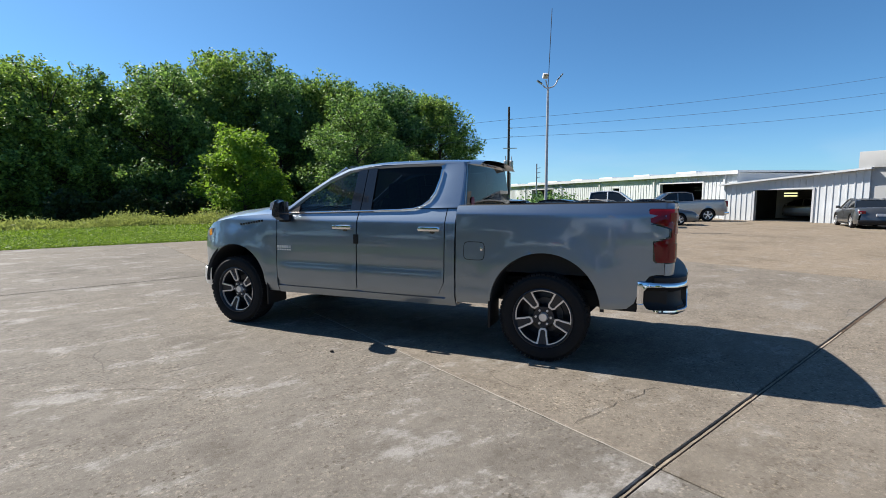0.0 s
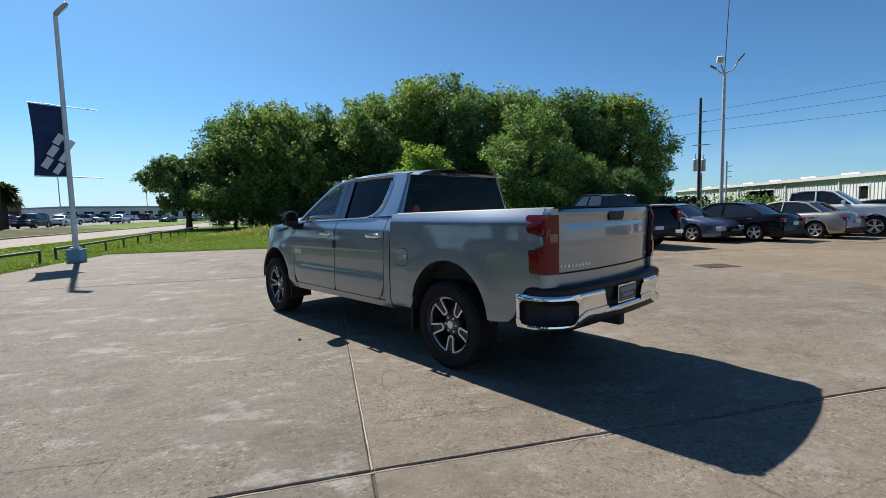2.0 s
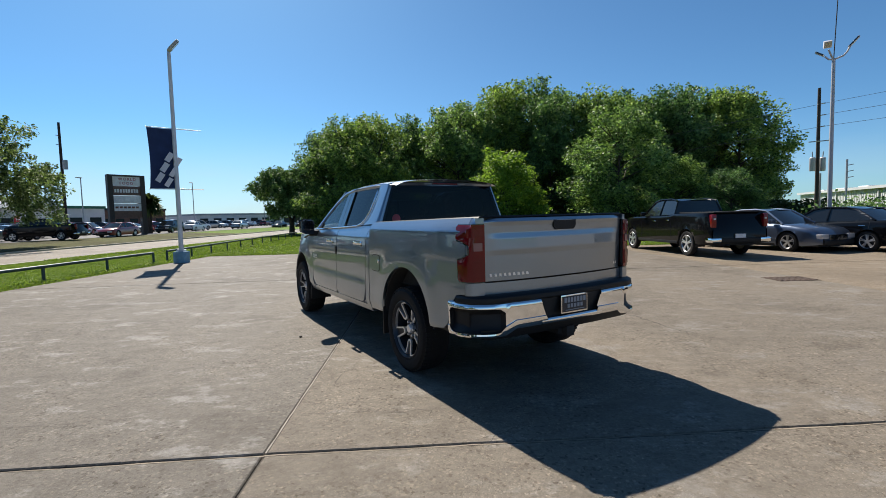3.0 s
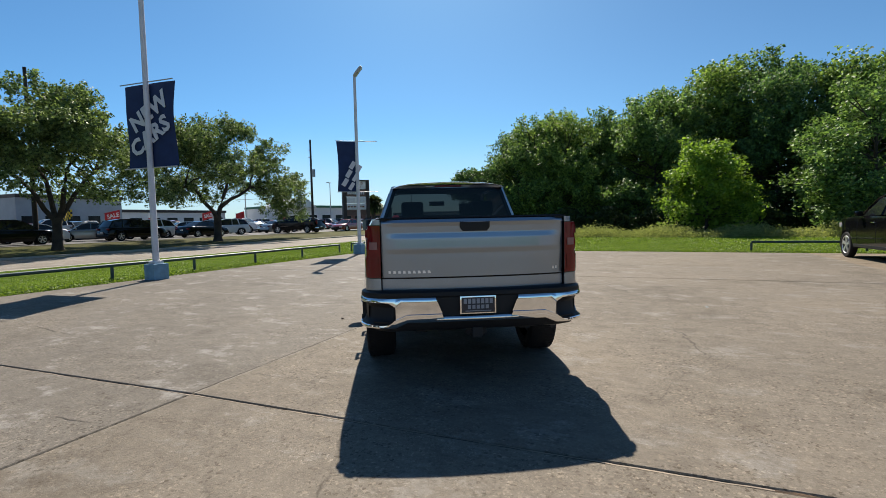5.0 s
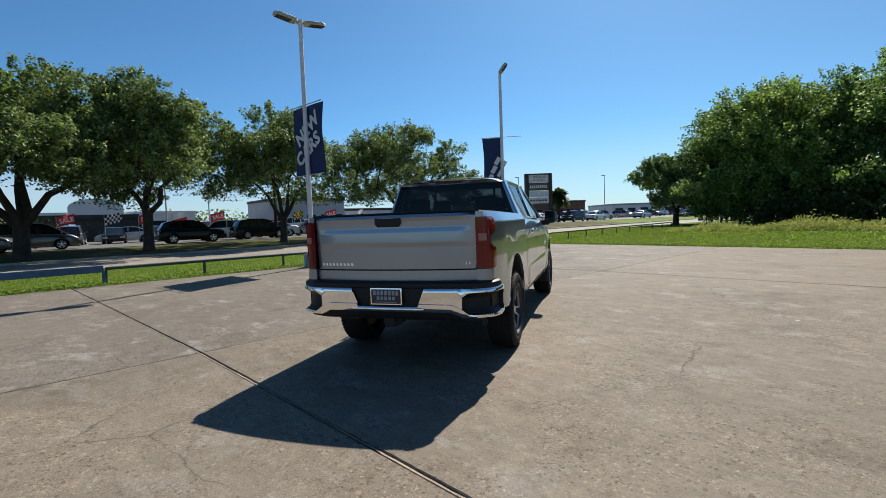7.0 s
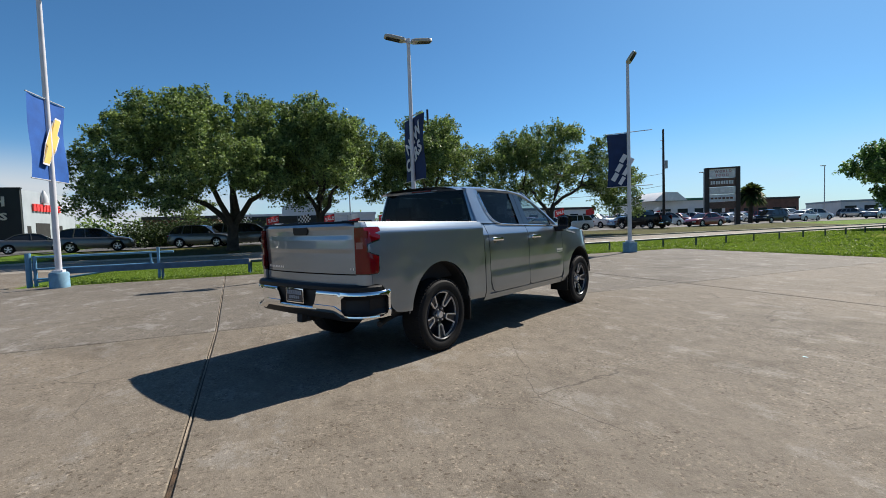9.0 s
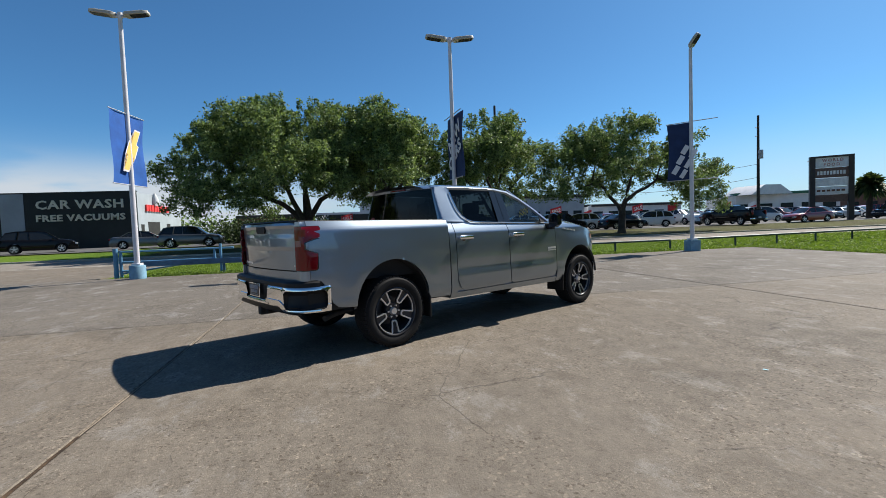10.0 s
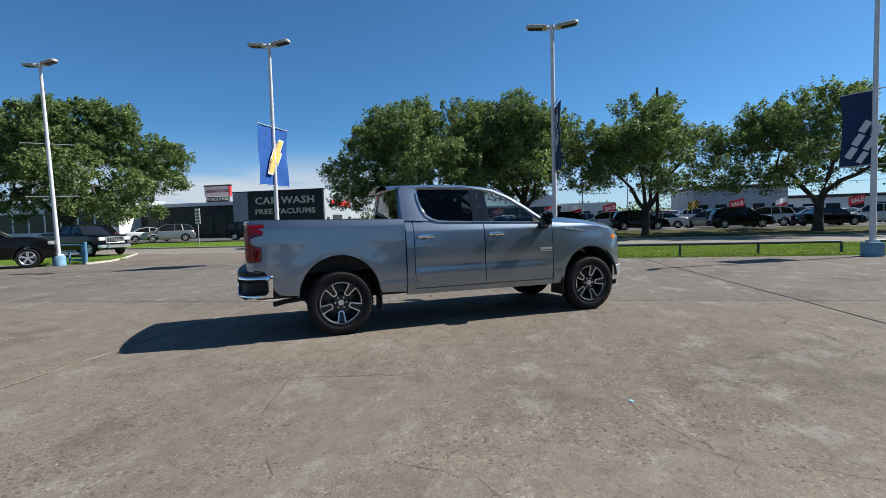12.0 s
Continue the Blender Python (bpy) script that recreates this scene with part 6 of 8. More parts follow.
fpts = [(x, 4.50 + 0.08 * (1 - (x / 0.7) ** 2)) for x in steps(-0.7, 0.7, 16)]
fpts = [(-0.955, 4.17), (-0.935, 4.27), (-0.87, 4.38), (-0.79, 4.45)] + fpts + [(0.79, 4.45), (0.87, 4.38), (0.935, 4.27), (0.955, 4.17)]
g = [[fb.verts.new((x * k, 3.6 + (y - 3.6) * k, z)) for z, k in ((0.66, 0.985), (0.65, 1.0), (0.52, 1.004), (0.44, 0.99), (0.42, 0.96))] for x, y in fpts]
for a, b in zip(g, g[1:]):
    for i in range(4):
        fb.faces.new((a[i], b[i], b[i + 1], a[i + 1]))
front_bumper = part("front_bumper", fb, SATIN, truck, "chrome front bumper")
part("air_dam", box(bmesh.new(), -0.82, 0.82, 4.1, 4.36, 0.33, 0.43, 0.03), BLACK_TRIM, front_bumper)

# frame, axles, tanks
bm = bmesh.new()
for s in (-1, 1):
    box(bm, s * 0.42, s * 0.52, -1.0, 4.3, 0.46, 0.62)
box(bm, -0.85, 0.85, 0.86, 3.2, 0.47, 0.52)
box(bm, -0.45, 0.45, -0.9, 4.2, 0.55, 0.7)
part("chassis", bm, UNDER, truck)
for y in AXLES:
    part("axle", tube(bmesh.new(), [(-0.72, y, 0.41), (0.72, y, 0.41)], 0.055, 12), UNDER, truck)
bm = bmesh.new()
bmesh.ops.create_uvsphere(bm, u_segments=16, v_segments=10, radius=0.16, matrix=Matrix.Translation((0, 0, 0.41)))
part("differential", bm, UNDER, truck)
part("exhaust", tube(bmesh.new(), [(0.62, 2.4, 0.45), (0.62, 0.6, 0.45), (0.66, -0.45, 0.46), (0.74, -0.66, 0.45), (0.80, -0.80, 0.43)], 0.032, 12), UNDER, truck, "dark exhaust pipe")
for s in (-1, 1):
    part("shock_absorber", tube(bmesh.new(), [(s * 0.55, -0.12, 0.42), (s * 0.5, 0.12, 0.9)], 0.035, 10), UNDER, truck)


# wheels
def truck_wheel(yc, s):
    hub = Vector((s * 0.99, yc, 0.41))
    X = lambda d: s * (0.99 + d)
    R = 0.408
    prof = [(0.268, -0.02), (0.285, 0.0), (0.33, 0.012), (0.372, 0.006), (0.395, -0.018), (0.405, -0.045), (R, -0.06), (R, -0.22), (0.395, -0.26), (0.33, -0.285), (0.268, -0.26)]
    prof = [(r, s * (0.985 + d)) for r, d in prof]
    w = part("tyre", lathe(bmesh.new(), prof, 56, (0, yc, 0.41)), RUBBER, truck)
    # tread blocks along the shoulder
    bm = bmesh.new()
    for k in range(54):
        a = 2 * math.pi * k / 54
        for j, (x0, x1) in enumerate(((-0.012, -0.062), (-0.075, -0.125), (-0.14, -0.19))):
            q = a + (0.03 if j % 2 else 0)
            m = Matrix.Translation((0, yc, 0.41)) @ Matrix.Rotation(q, 4, "X")
            box(bm, s * (0.985 + x0), s * (0.985 + x1), -0.0165, 0.0165, (0.392 if j == 0 else R - 0.004), R + 0.002, 0, m)
    part("tread", bm, RUBBER, w, weld=False)
    rim = part("rim", lathe(bmesh.new(), [(0.275, s * 0.955), (0.279, s * 0.985), (0.27, s * 0.99), (0.262, s * 0.975), (0.25, s * 0.93), (0.235, s * 0.78), (0.05, s * 0.80)], 48, (0, yc, 0.41)), DARK_ALLOY, w, "dark alloy rim with machined spokes")
    part("rim_edge", lathe(bmesh.new(), [(0.262, s * 0.976), (0.270, s * 0.991), (0.278, s * 0.988), (0.281, s * 0.98)], 48, (0, yc, 0.41)), DARK_ALLOY, rim)
    part("brake_disc", lathe(bmesh.new(), [(0.06, s * 0.815), (0.165, s * 0.815), (0.168, s * 0.80)], 32, (0, yc, 0.41)), CAST_IRON, w)
    def pol(r, a, d):
        return (s * (0.955 + d), yc + r * math.sin(a), 0.41 + r * math.cos(a))
    turn = 0.28 if yc else math.pi
    dish = lambda u: -0.043 + 0.042 * (u / 0.26)
    # half a spoke in section (along, across): a dark tray with a machined edge that runs on along the rim
    flank = [(0.262, 0.058), (0.215, 0.050), (0.165, 0.041), (0.128, 0.038), (0.105, 0.022)]
    inside = [(0.262, 0.041), (0.215, 0.034), (0.165, 0.026), (0.135, 0.024), (0.121, 0.013)]
    for k in range(5):
        a0 = turn + 2 * math.pi * k / 5
        flat = lambda u, v, d: pol(math.hypot(u, v), a0 + math.atan2(v, u), d + dish(u))
        bm = bmesh.new()
        prism(bm, [(u, -v) for u, v in flank] + [(0.07, -0.035), (0.07, 0.035)] + [(u, v) for u, v in reversed(flank)], flat, -0.035, -0.006)
        part("spoke_web", bm, DARK_ALLOY, rim)
        bm = bmesh.new()
        edge = [(u, -v) for u, v in flank] + [(u, v) for u, v in reversed(flank)]
        hole = [(u, -v) for u, v in inside] + [(u, v) for u, v in reversed(inside)]
        for q in range(len(edge) - 1):
            prism(bm, [edge[q], edge[q + 1], hole[q + 1], hole[q]], flat, -0.010, 0.008)
        part("machined_edge", bm, ALLOY, rim, weld=False)
        bm = bmesh.new()
        half, mid = 0.215, a0 + math.pi / 5
        span = math.pi / 5 - half
        angles = steps(-span, span, 8)
        prism(bm, [(0.268, v) for v in angles] + [(0.250, v) for v in reversed(angles)], lambda u, v, d: pol(u, mid + v, d + dish(u)), -0.010, 0.008)
        part("machined_arc", bm, ALLOY, rim)
    part("hub_cap", lathe(bmesh.new(), [(0.0, s * 0.948), (0.036, s * 0.948), (0.042, s * 0.938), (0.046, s * 0.90)], 24, (0, yc, 0.41)), ALLOY, rim, "silver hub cap")
    for k in range(6):
        a = 2 * math.pi * (k + 0.5) / 6
        p = Vector(pol(0.07, a, 0))
        part("lug_nut", tube(bmesh.new(), [(s * 0.90, p.y, p.z), (s * 0.938, p.y, p.z)], 0.011, 8), ALLOY, rim)
    part("hub_boss", lathe(bmesh.new(), [(0.04, s * 0.915), (0.095, s * 0.915), (0.105, s * 0.90), (0.11, s * 0.84)], 24, (0, yc, 0.41)), DARK_ALLOY, rim)


for yc in AXLES:
    for s in (-1, 1):
        truck_wheel(yc, s)


# ---- parked cars ----
# Outline tables: share of the length from the rear, then height or share of the half width.
CAR_KINDS = {
    "sedan": dict(L=4.75, W=1.83, wb=(0.95, 3.72), R=0.335, low=0.21,
                  top=[(0, 0.72), (0.02, 0.92), (0.06, 1.02), (0.22, 1.02), (0.5, 0.96), (0.68, 0.95), (0.8, 0.90), (0.93, 0.80), (0.985, 0.66), (1, 0.55)],
                  house=[(0.165, 1.015), (0.285, 1.37), (0.37, 1.445), (0.50, 1.455), (0.585, 1.39), (0.735, 0.935)]),
    "suv": dict(L=4.7, W=1.88, wb=(0.92, 3.68), R=0.36, low=0.25,
                top=[(0, 0.7), (0.01, 0.95), (0.04, 1.10), (0.5, 1.06), (0.7, 1.05), (0.82, 1.02), (0.94, 0.92), (0.99, 0.75), (1, 0.6)],
                house=[(0.025, 1.08), (0.10, 1.58), (0.22, 1.69), (0.50, 1.70), (0.60, 1.60), (0.745, 1.04)]),
    "van": dict(L=5.1, W=1.95, wb=(1.0, 4.05), R=0.36, low=0.25,
                top=[(0, 0.7), (0.01, 0.95), (0.04, 1.12), (0.6, 1.08), (0.78, 1.05), (0.88, 1.0), (0.96, 0.85), (1, 0.6)],
                house=[(0.02, 1.1), (0.06, 1.68), (0.15, 1.8), (0.58, 1.8), (0.68, 1.68), (0.86, 1.03)]),
    "pickup": dict(L=5.85, W=1.98, wb=(1.2, 4.98), R=0.41, low=0.40,
                   top=[(0, 0.9), (0.008, 1.36), (0.02, 1.40), (0.34, 1.38), (0.36, 1.34), (0.5, 1.30), (0.68, 1.30), (0.82, 1.285), (0.94, 1.25), (0.985, 1.20), (1, 1.02)],
                   house=[(0.352, 1.36), (0.365, 1.82), (0.44, 1.90), (0.56, 1.90), (0.615, 1.83), (0.735, 1.30)]),
}


def car_wheel(owner, x, y, R, s):
    w = part("wheel", lathe(bmesh.new(), [(R * 0.66, s * -0.02), (R * 0.75, s * 0.0), (R * 0.93, s * -0.005), (R, s * -0.04), (R, s * -0.17), (R * 0.9, s * -0.2)], 28, (x, y, R)), RUBBER, owner)
    rim = part("rim", lathe(bmesh.new(), [(R * 0.68, s * -0.012), (R * 0.62, s * -0.03), (R * 0.58, s * -0.09), (0.02, s * -0.09)], 28, (x, y, R)), DARK_ALLOY, w)
    bm = bmesh.new()
    for k in range(5):
        for d in (-0.14, 0.14):
            m = Matrix.Translation((x, y, R)) @ Matrix.Rotation(2 * math.pi * k / 5 + d, 4, "X")
            box(bm, s * -0.04, s * -0.012, -0.017, 0.017, 0.04, R * 0.66, 0, m)
    lathe(bm, [(0.0, s * -0.01), (0.055, s * -0.012), (0.06, s * -0.05)], 14, (x, y, R))
    lathe(bm, [(R * 0.63, s * -0.02), (R * 0.665, s * -0.006), (R * 0.69, s * -0.02)], 28, (x, y, R))
    part("wheel_face", bm, ALLOY, rim, weld=False)


def car(kind, colour, m, label, group="", plain=False):
    """A parked car with body, glasshouse, lamps and wheels; its rear at y = 0."""
    k = CAR_KINDS[kind]
    L, hw, R, low = k["L"], k["W"] / 2, k["R"], k["low"]
    name = {"sedan": "sedan_car", "suv": "sport_utility_car", "van": "passenger_van", "pickup": "parked_pickup"}[kind]
    ob = thing(name, m, label, {"pickup": "pickup truck", "van": "van"}.get(kind, "car"), group)
    paint = CAR_PAINTS[colour]
    top = lambda y: lerp(y / L, k["top"])
    wide = lambda y: hw * (1 - 0.10 * max(0, (0.12 - y / L) / 0.12) ** 2 - 0.20 * max(0, (y / L - 0.84) / 0.16) ** 2)

    def arch(y):
        for yc in k["wb"]:
            q = R * 1.17
            if abs(y - yc) < q:
                return max(low, R + math.sqrt(q * q - (y - yc) ** 2))
        return low + 0.06 * max(0, abs(y / L - 0.5) - 0.4) / 0.1

    ys = set(steps(0, L, 30))
    for yc in k["wb"]:
        ys |= {yc + R * 1.17 * math.sin(q * math.pi / 2) * 0.999 for q in steps(-1, 1, 12)}
    ys = sorted(ys)
    bm = bmesh.new()
    lv = [0, 0.12, 0.3, 0.5, 0.68, 0.8, 0.88, 0.95, 1.0]
    shape = [0.965, 0.985, 1.0, 0.995, 0.985, 0.975, 0.955, 0.92, 0.86] if kind != "pickup" else [0.965, 0.985, 1.0, 0.995, 0.99, 0.985, 0.98, 0.97, 0.94]
    near = abs(m.translation.x - 5) < 26 and abs(m.translation.y - 6) < 22
    for s in (-1, 1):
        g = []
        for y in ys:
            b, t, w = arch(y), top(y), wide(y)
            b = min(b, t - 0.06)
            col = []
            for f, q in zip(lv, shape):
                z = low + (t - low) * f
                col.append(bm.verts.new((s * w * q, y, max(z, b))))
            col.append(bm.verts.new((0, y, t + 0.025)))
            g.append(col)
        for a, c in zip(g, g[1:]):
            for i in range(len(a) - 1):
                q = [a[i], c[i], c[i + 1], a[i + 1]]
                if len({tuple(round(v, 4) for v in w.co) for w in q}) > 2:
                    bm.faces.new(q)
    for y, sg in ((0, 1), (L, -1)):
        w, t = wide(y), top(y)
        f = [bm.verts.new(p) for p in ((-w * 0.96, y, low + 0.06), (w * 0.96, y, low + 0.06), (w * shape[-1], y, t), (0, y, t + 0.025), (-w * shape[-1], y, t))]
        bm.faces.new(f)
    part("body", bm, paint, ob, sharp=45)
    part("underbody", box(bmesh.new(), -hw * 0.8, hw * 0.8, 0.15, L - 0.15, low - 0.02, low + 0.3), UNDER, ob)
    for yc in k["wb"]:
        for s in (-1, 1):
            bm = lathe(bmesh.new(), [(R * 1.16, s * hw * 0.62), (R * 1.16, s * hw * 0.97)], 16, (0, yc, R), (-0.2, math.pi + 0.2))
            part("wheel_liner", bm, UNDER, ob)
            car_wheel(ob, s * hw * 0.985, yc, R, s)
    # glasshouse
    H = k["house"]
    y = [p * L for p, _ in H]
    z = [q for _, q in H]
    base, roofw = hw * 0.86, hw * 0.66
    zt = max(z)
    wz = lambda h: base + (roofw - base) * max(0, (h - z[0]) / (zt - z[0]))
    for s in (-1, 1):
        bm = bmesh.new()
        prism(bm, [(yy, zz - (0.035 if 0 < i < len(H) - 1 else 0)) for i, (yy, zz) in enumerate(zip(y, z))] , lambda u, v, w, s=s: (s * wz(v), u, v), 0, 0)
        part("side_glass", bm, CAR_GLASS, ob)
    bm = sheet(bmesh.new(), steps(-1, 1, 6), [0, 1], lambda u, v: (u * wz(z[0] + (z[1] - z[0]) * v) * 0.985, y[0] + (y[1] - y[0]) * v - 0.05 * (1 - u * u), z[0] + (z[1] - z[0]) * v))
    part("rear_glass", bm, CAR_GLASS, ob)
    bm = sheet(bmesh.new(), steps(-1, 1, 6), [0, 1], lambda u, v: (u * wz(z[-1] + (z[-2] - z[-1]) * v) * 0.985, y[-1] + (y[-2] - y[-1]) * v + 0.12 * (1 - u * u) * (1 - v * 0.5), z[-1] + (z[-2] - z[-1]) * v))
    part("windscreen", bm, CAR_GLASS, ob)
    bm = bmesh.new()
    yr = [y[1]] + y[2:-2] + [y[-2]]
    sheet(bm, steps(-1, 1, 10), sorted(set(steps(y[1], y[-2], 8))), lambda u, v: (u * roofw * 1.05, v, lerp(v, list(zip(y, z))) + 0.03 * (1 - u * u) - 0.03 * abs(u) ** 6))
    part("roof", bm, paint, ob)
    for s in (-1, 1):
        bm = bmesh.new()
        edge = list(zip(y, z))
        tube(bm, [(s * (wz(v) + 0.004), u, v) for u, v in edge], 0.035, 6)
        mid = (y[1] + y[-2]) / 2 + 0.15
        tube(bm, [(s * (base + 0.002), mid + 0.02, z[0] - 0.02), (s * (roofw + 0.008), mid, lerp(mid, edge) - 0.02)], 0.032, 6)
        if kind in ("suv", "van"):
            q = y[1] + 0.75
            tube(bm, [(s * (base + 0.002), q - 0.12, z[0]), (s * (roofw + 0.008), q, lerp(q, edge) - 0.02)], 0.05, 6)
        part("pillar_frame", bm, paint, ob)
    # lamps, mirrors, trim
    t0, t1 = top(0.04 * L), top(0.95 * L)
    for s in (-1, 1):
        w0, w1 = wide(0.0), wide(L)
        if kind in ("pickup", "van"):
            lamp = box(bmesh.new(), s * w0 * 0.84, s * w0 * 1.0, -0.018, 0.14, t0 - 0.46, t0 - 0.05, 0.03)
        else:
            lamp = box(bmesh.new(), s * w0 * 0.66, s * w0 * 0.985, -0.018, 0.2, t0 - 0.24, t0 - 0.10, 0.03)
        part("tail_lamp", lamp, TAIL_RED, ob)
        part("headlamp", box(bmesh.new(), s * w1 * 0.6, s * w1 * 1.08, L - 0.28, L + 0.005, t1 - 0.30, t1 - 0.14, 0.03), LENS, ob)
        part("side_mirror", box(bmesh.new(), s * hw * 0.93, s * (hw + 0.13), y[-1] - 0.36, y[-1] - 0.24, z[-1] + 0.02, z[-1] + 0.16, 0.03), paint, ob)
        if not near:
            continue
        part("lamp_lens", box(bmesh.new(), s * w0 * 0.87, s * w0 * 0.95, -0.026, 0.0, t0 - 0.22, t0 - 0.17, 0.006), LENS, ob)
        # door seams and handles
        ends = [y[0] + 0.12, (y[1] + y[-2]) / 2 + 0.15, y[-1] - 0.10] if kind != "pickup" else [y[0] + 0.05, (y[1] + y[-2]) / 2 + 0.15, y[-1] - 0.12]
        for q in ends:
            zs = steps(max(arch(q), low + 0.12) + 0.03, top(q) - 0.08, 6)
            bm = bmesh.new()
            tube(bm, [(s * (wide(q) * lerp((h - low) / (top(q) - low), list(zip(lv, shape))) - 0.002), q, h) for h in zs], 0.007, 4)
            part("door_seam", bm, UNDER, ob, weld=False)
        for q in ends[:2]:
            h = top(q) - 0.17
            wx = wide(q + 0.2) * lerp((h - low) / (top(q) - low), list(zip(lv, shape)))
            part("door_handle", box(bmesh.new(), s * (wx - 0.02), s * (wx + 0.022), q + 0.10, q + 0.30, h - 0.015, h + 0.015, 0.01), CHROME if colour in ("black", "blue") else paint, ob)
        # lower sill trim
        part("sill_trim", box(bmesh.new(), s * wide(L / 2) * 0.94, s * (wide(L / 2) * 0.985), k["wb"][0] + R * 1.3, k["wb"][1] - R * 1.3, low - 0.03, low + 0.07, 0.015), BLACK_TRIM, ob)
    part("grille", box(bmesh.new(), -hw * 0.45, hw * 0.45, L - 0.08, L + 0.012, t1 - 0.36, t1 - 0.16, 0.02), GLOSS_BLACK, ob)
    # on black pickups the chrome's shade is put in as black trim
    part("rear_bumper", box(bmesh.new(), -hw * 0.9, hw * 0.9, -0.05, 0.12, low + 0.06, low + 0.22, 0.03), CHROME if kind == "pickup" and colour != "black" else BLACK_TRIM, ob)
    if kind == "pickup":
        for s in (-1, 1):
            part("bumper_corner", box(bmesh.new(), s * hw * 0.62, s * hw * 0.97, -0.09, 0.22, low + 0.08, low + 0.23, 0.05), CHROME, ob)
    part("front_bumper", box(bmesh.new(), -hw * 0.76, hw * 0.76, L - 0.12, L + 0.04, low + 0.04, low + 0.2, 0.03), CHROME if kind == "pickup" and colour != "black" else BLACK_TRIM, ob)
    part("plate_bar", box(bmesh.new(), -0.16, 0.16, -0.06, -0.012, 0.62, 0.74), SIGN_PALE, ob)
    if kind == "pickup":
        part("bed_opening", box(bmesh.new(), -hw * 0.78, hw * 0.78, 0.1, 0.33 * L, 1.395, 1.43), UNDER, ob)
    return ob


def parked(kind, colour, x, y, heading, label, z=0.0, group="", middle=True):
    """heading: degrees from +x to which its nose points; x, y: the middle of the car."""
    L = CAR_KINDS[kind]["L"]
    return car(kind, colour, pose(x, y, z, 0, 0, heading - 90) @ pose(0, -L / 2, 0), label, group)


LOT = "cars parked by the workshop"
parked("pickup", "black", 12.3, 15.3, 94, "glossy black crew-cab pickup parked nose to the lawn", group=LOT)
parked("sedan", "blue", 15.6, 15.6, -72, "slate-blue sedan parked facing the lot", group=LOT)
parked("sedan", "black", 17.6, 14.9, 108, "black sedan with bright wheels parked tail-out", group=LOT)
parked("sedan", "tan", 20.6, 15.0, 106, "champagne sedan parked tail-out in the row", group=LOT)
parked("pickup", "white", 22.6, 15.4, -62, "white crew-cab pickup parked facing the lot", group=LOT)
parked("sedan", "grey", 25.8, 14.7, -50, "dark grey sedan parked at an angle", group=LOT)
parked("pickup", "silver", 31.4, 16.2, 135, "silver pickup parked beside the metal wall", group=LOT)
parked("sedan", "grey", 32.0, 6.5, 26, "grey sedan parked before the workshop door", group=LOT)
parked("sedan", "silver", 42.0, 12.2, 95, "silver sedan standing inside the workshop", group=LOT)

STREET = "cars in the car park over the road"
CP = 0.335
FAR_CARS = [
    # grey in place of silver: the oaks' shade goes into the van's paint
    ("van", "grey", -33.0, -0.6, 90, "grey van under the oaks, paint darkened for their shade"),
    ("suv", "black", -32.4, 8.8, 90, "black crossover parked along the verge"),
    ("suv", "white", -36.8, 12.2, 250, "white sport utility car parked facing the road"),
    ("suv", "black", -33.8, 14.6, 92, "black sport utility car parked by the verge"),
    ("sedan", "white", -38.0, 17.4, 255, "white sedan parked in a row"),
    ("suv", "black", -33.5, 22.5, 88, "black sport utility car parked along the verge"),
    ("suv", "white", -37.0, 25.8, 245, "white crossover parked nose to the road"),
    ("sedan", "white", -37.2, 29.6, 250, "white sedan parked nose to the road"),
    ("sedan", "silver", -37.0, 21.0, 245, "silver sedan parked nose to the road"),
    ("sedan", "black", -33.5, 29.0, 95, "black sedan parked along the verge"),
    ("suv", "white", -36.5, 34.0, 240, "white sport utility car facing the road"),
    ("sedan", "silver", -36.5, 42.0, 85, "silver sedan parked along the verge"),
    ("pickup", "black", -31.5, 39.6, 188, "black pickup parked nose to the far shops"),
    ("van", "white", -39.0, 50.0, 90, "white van parked beside the tall sign"),
    ("sedan", "red", -30.4, 47.2, -88, "dark red sedan parked along the verge"),
    ("suv", "black", -33.5, 62.0, -85, "black sport utility car parked in the sun"),
    ("sedan", "white", -34.5, 70.0, 95, "white sedan parked far along the road"),
    ("suv", "white", -37.5, 77.0, 80, "white crossover parked far along the road"),
    ("sedan", "silver", -33.5, 84.0, 95, "silver sedan parked far along the road"),
]
for kind, colour, x, y, h, label in FAR_CARS:
    parked(kind, colour, x, y, h, label, CP, STREET)
rnd = random.Random(17)
protos = [parked(kd, c, -44.0 - 0.1 * i, 6 + 4 * i, 262, f"{c} {kd} parked in a long row", CP, STREET) for i, (kd, c) in enumerate((("sedan", "white"), ("suv", "silver"), ("sedan", "black"), ("suv", "red"), ("pickup", "white"), ("sedan", "blue"), ("suv", "grey")))]
for row, x in enumerate((-44.0, -52.0, -60.0)):
    for i in range(26):
        yy = 2.0 + 3.1 * i
        if row == 0 and 4 < yy < 34 and i % 3 == 0 or rnd.random() < 0.12:
            continue
        copy_thing(rnd.choice(protos), pose(x, yy, CP, 0, 0, rnd.choice((-98, 82, -84))) @ pose(0, -2.3, 0))
for i in range(34):
    copy_thing(rnd.choice(protos), pose(-46 - 3.0 * (i % 3) - rnd.uniform(0, 3), 92 + 3.6 * i, CP, 0, 0, rnd.choice((-95, 85, 0))))
for i in range(20):
    copy_thing(rnd.choice(protos), pose(-24 - rnd.uniform(0, 6), 96 + 6.5 * i, 0.1, 0, 0, rnd.choice((0, 180))))
parked("suv", "silver", -30.2, -30.0, -47, "silver crossover parked before the car wash", CP, "cars at the car wash")
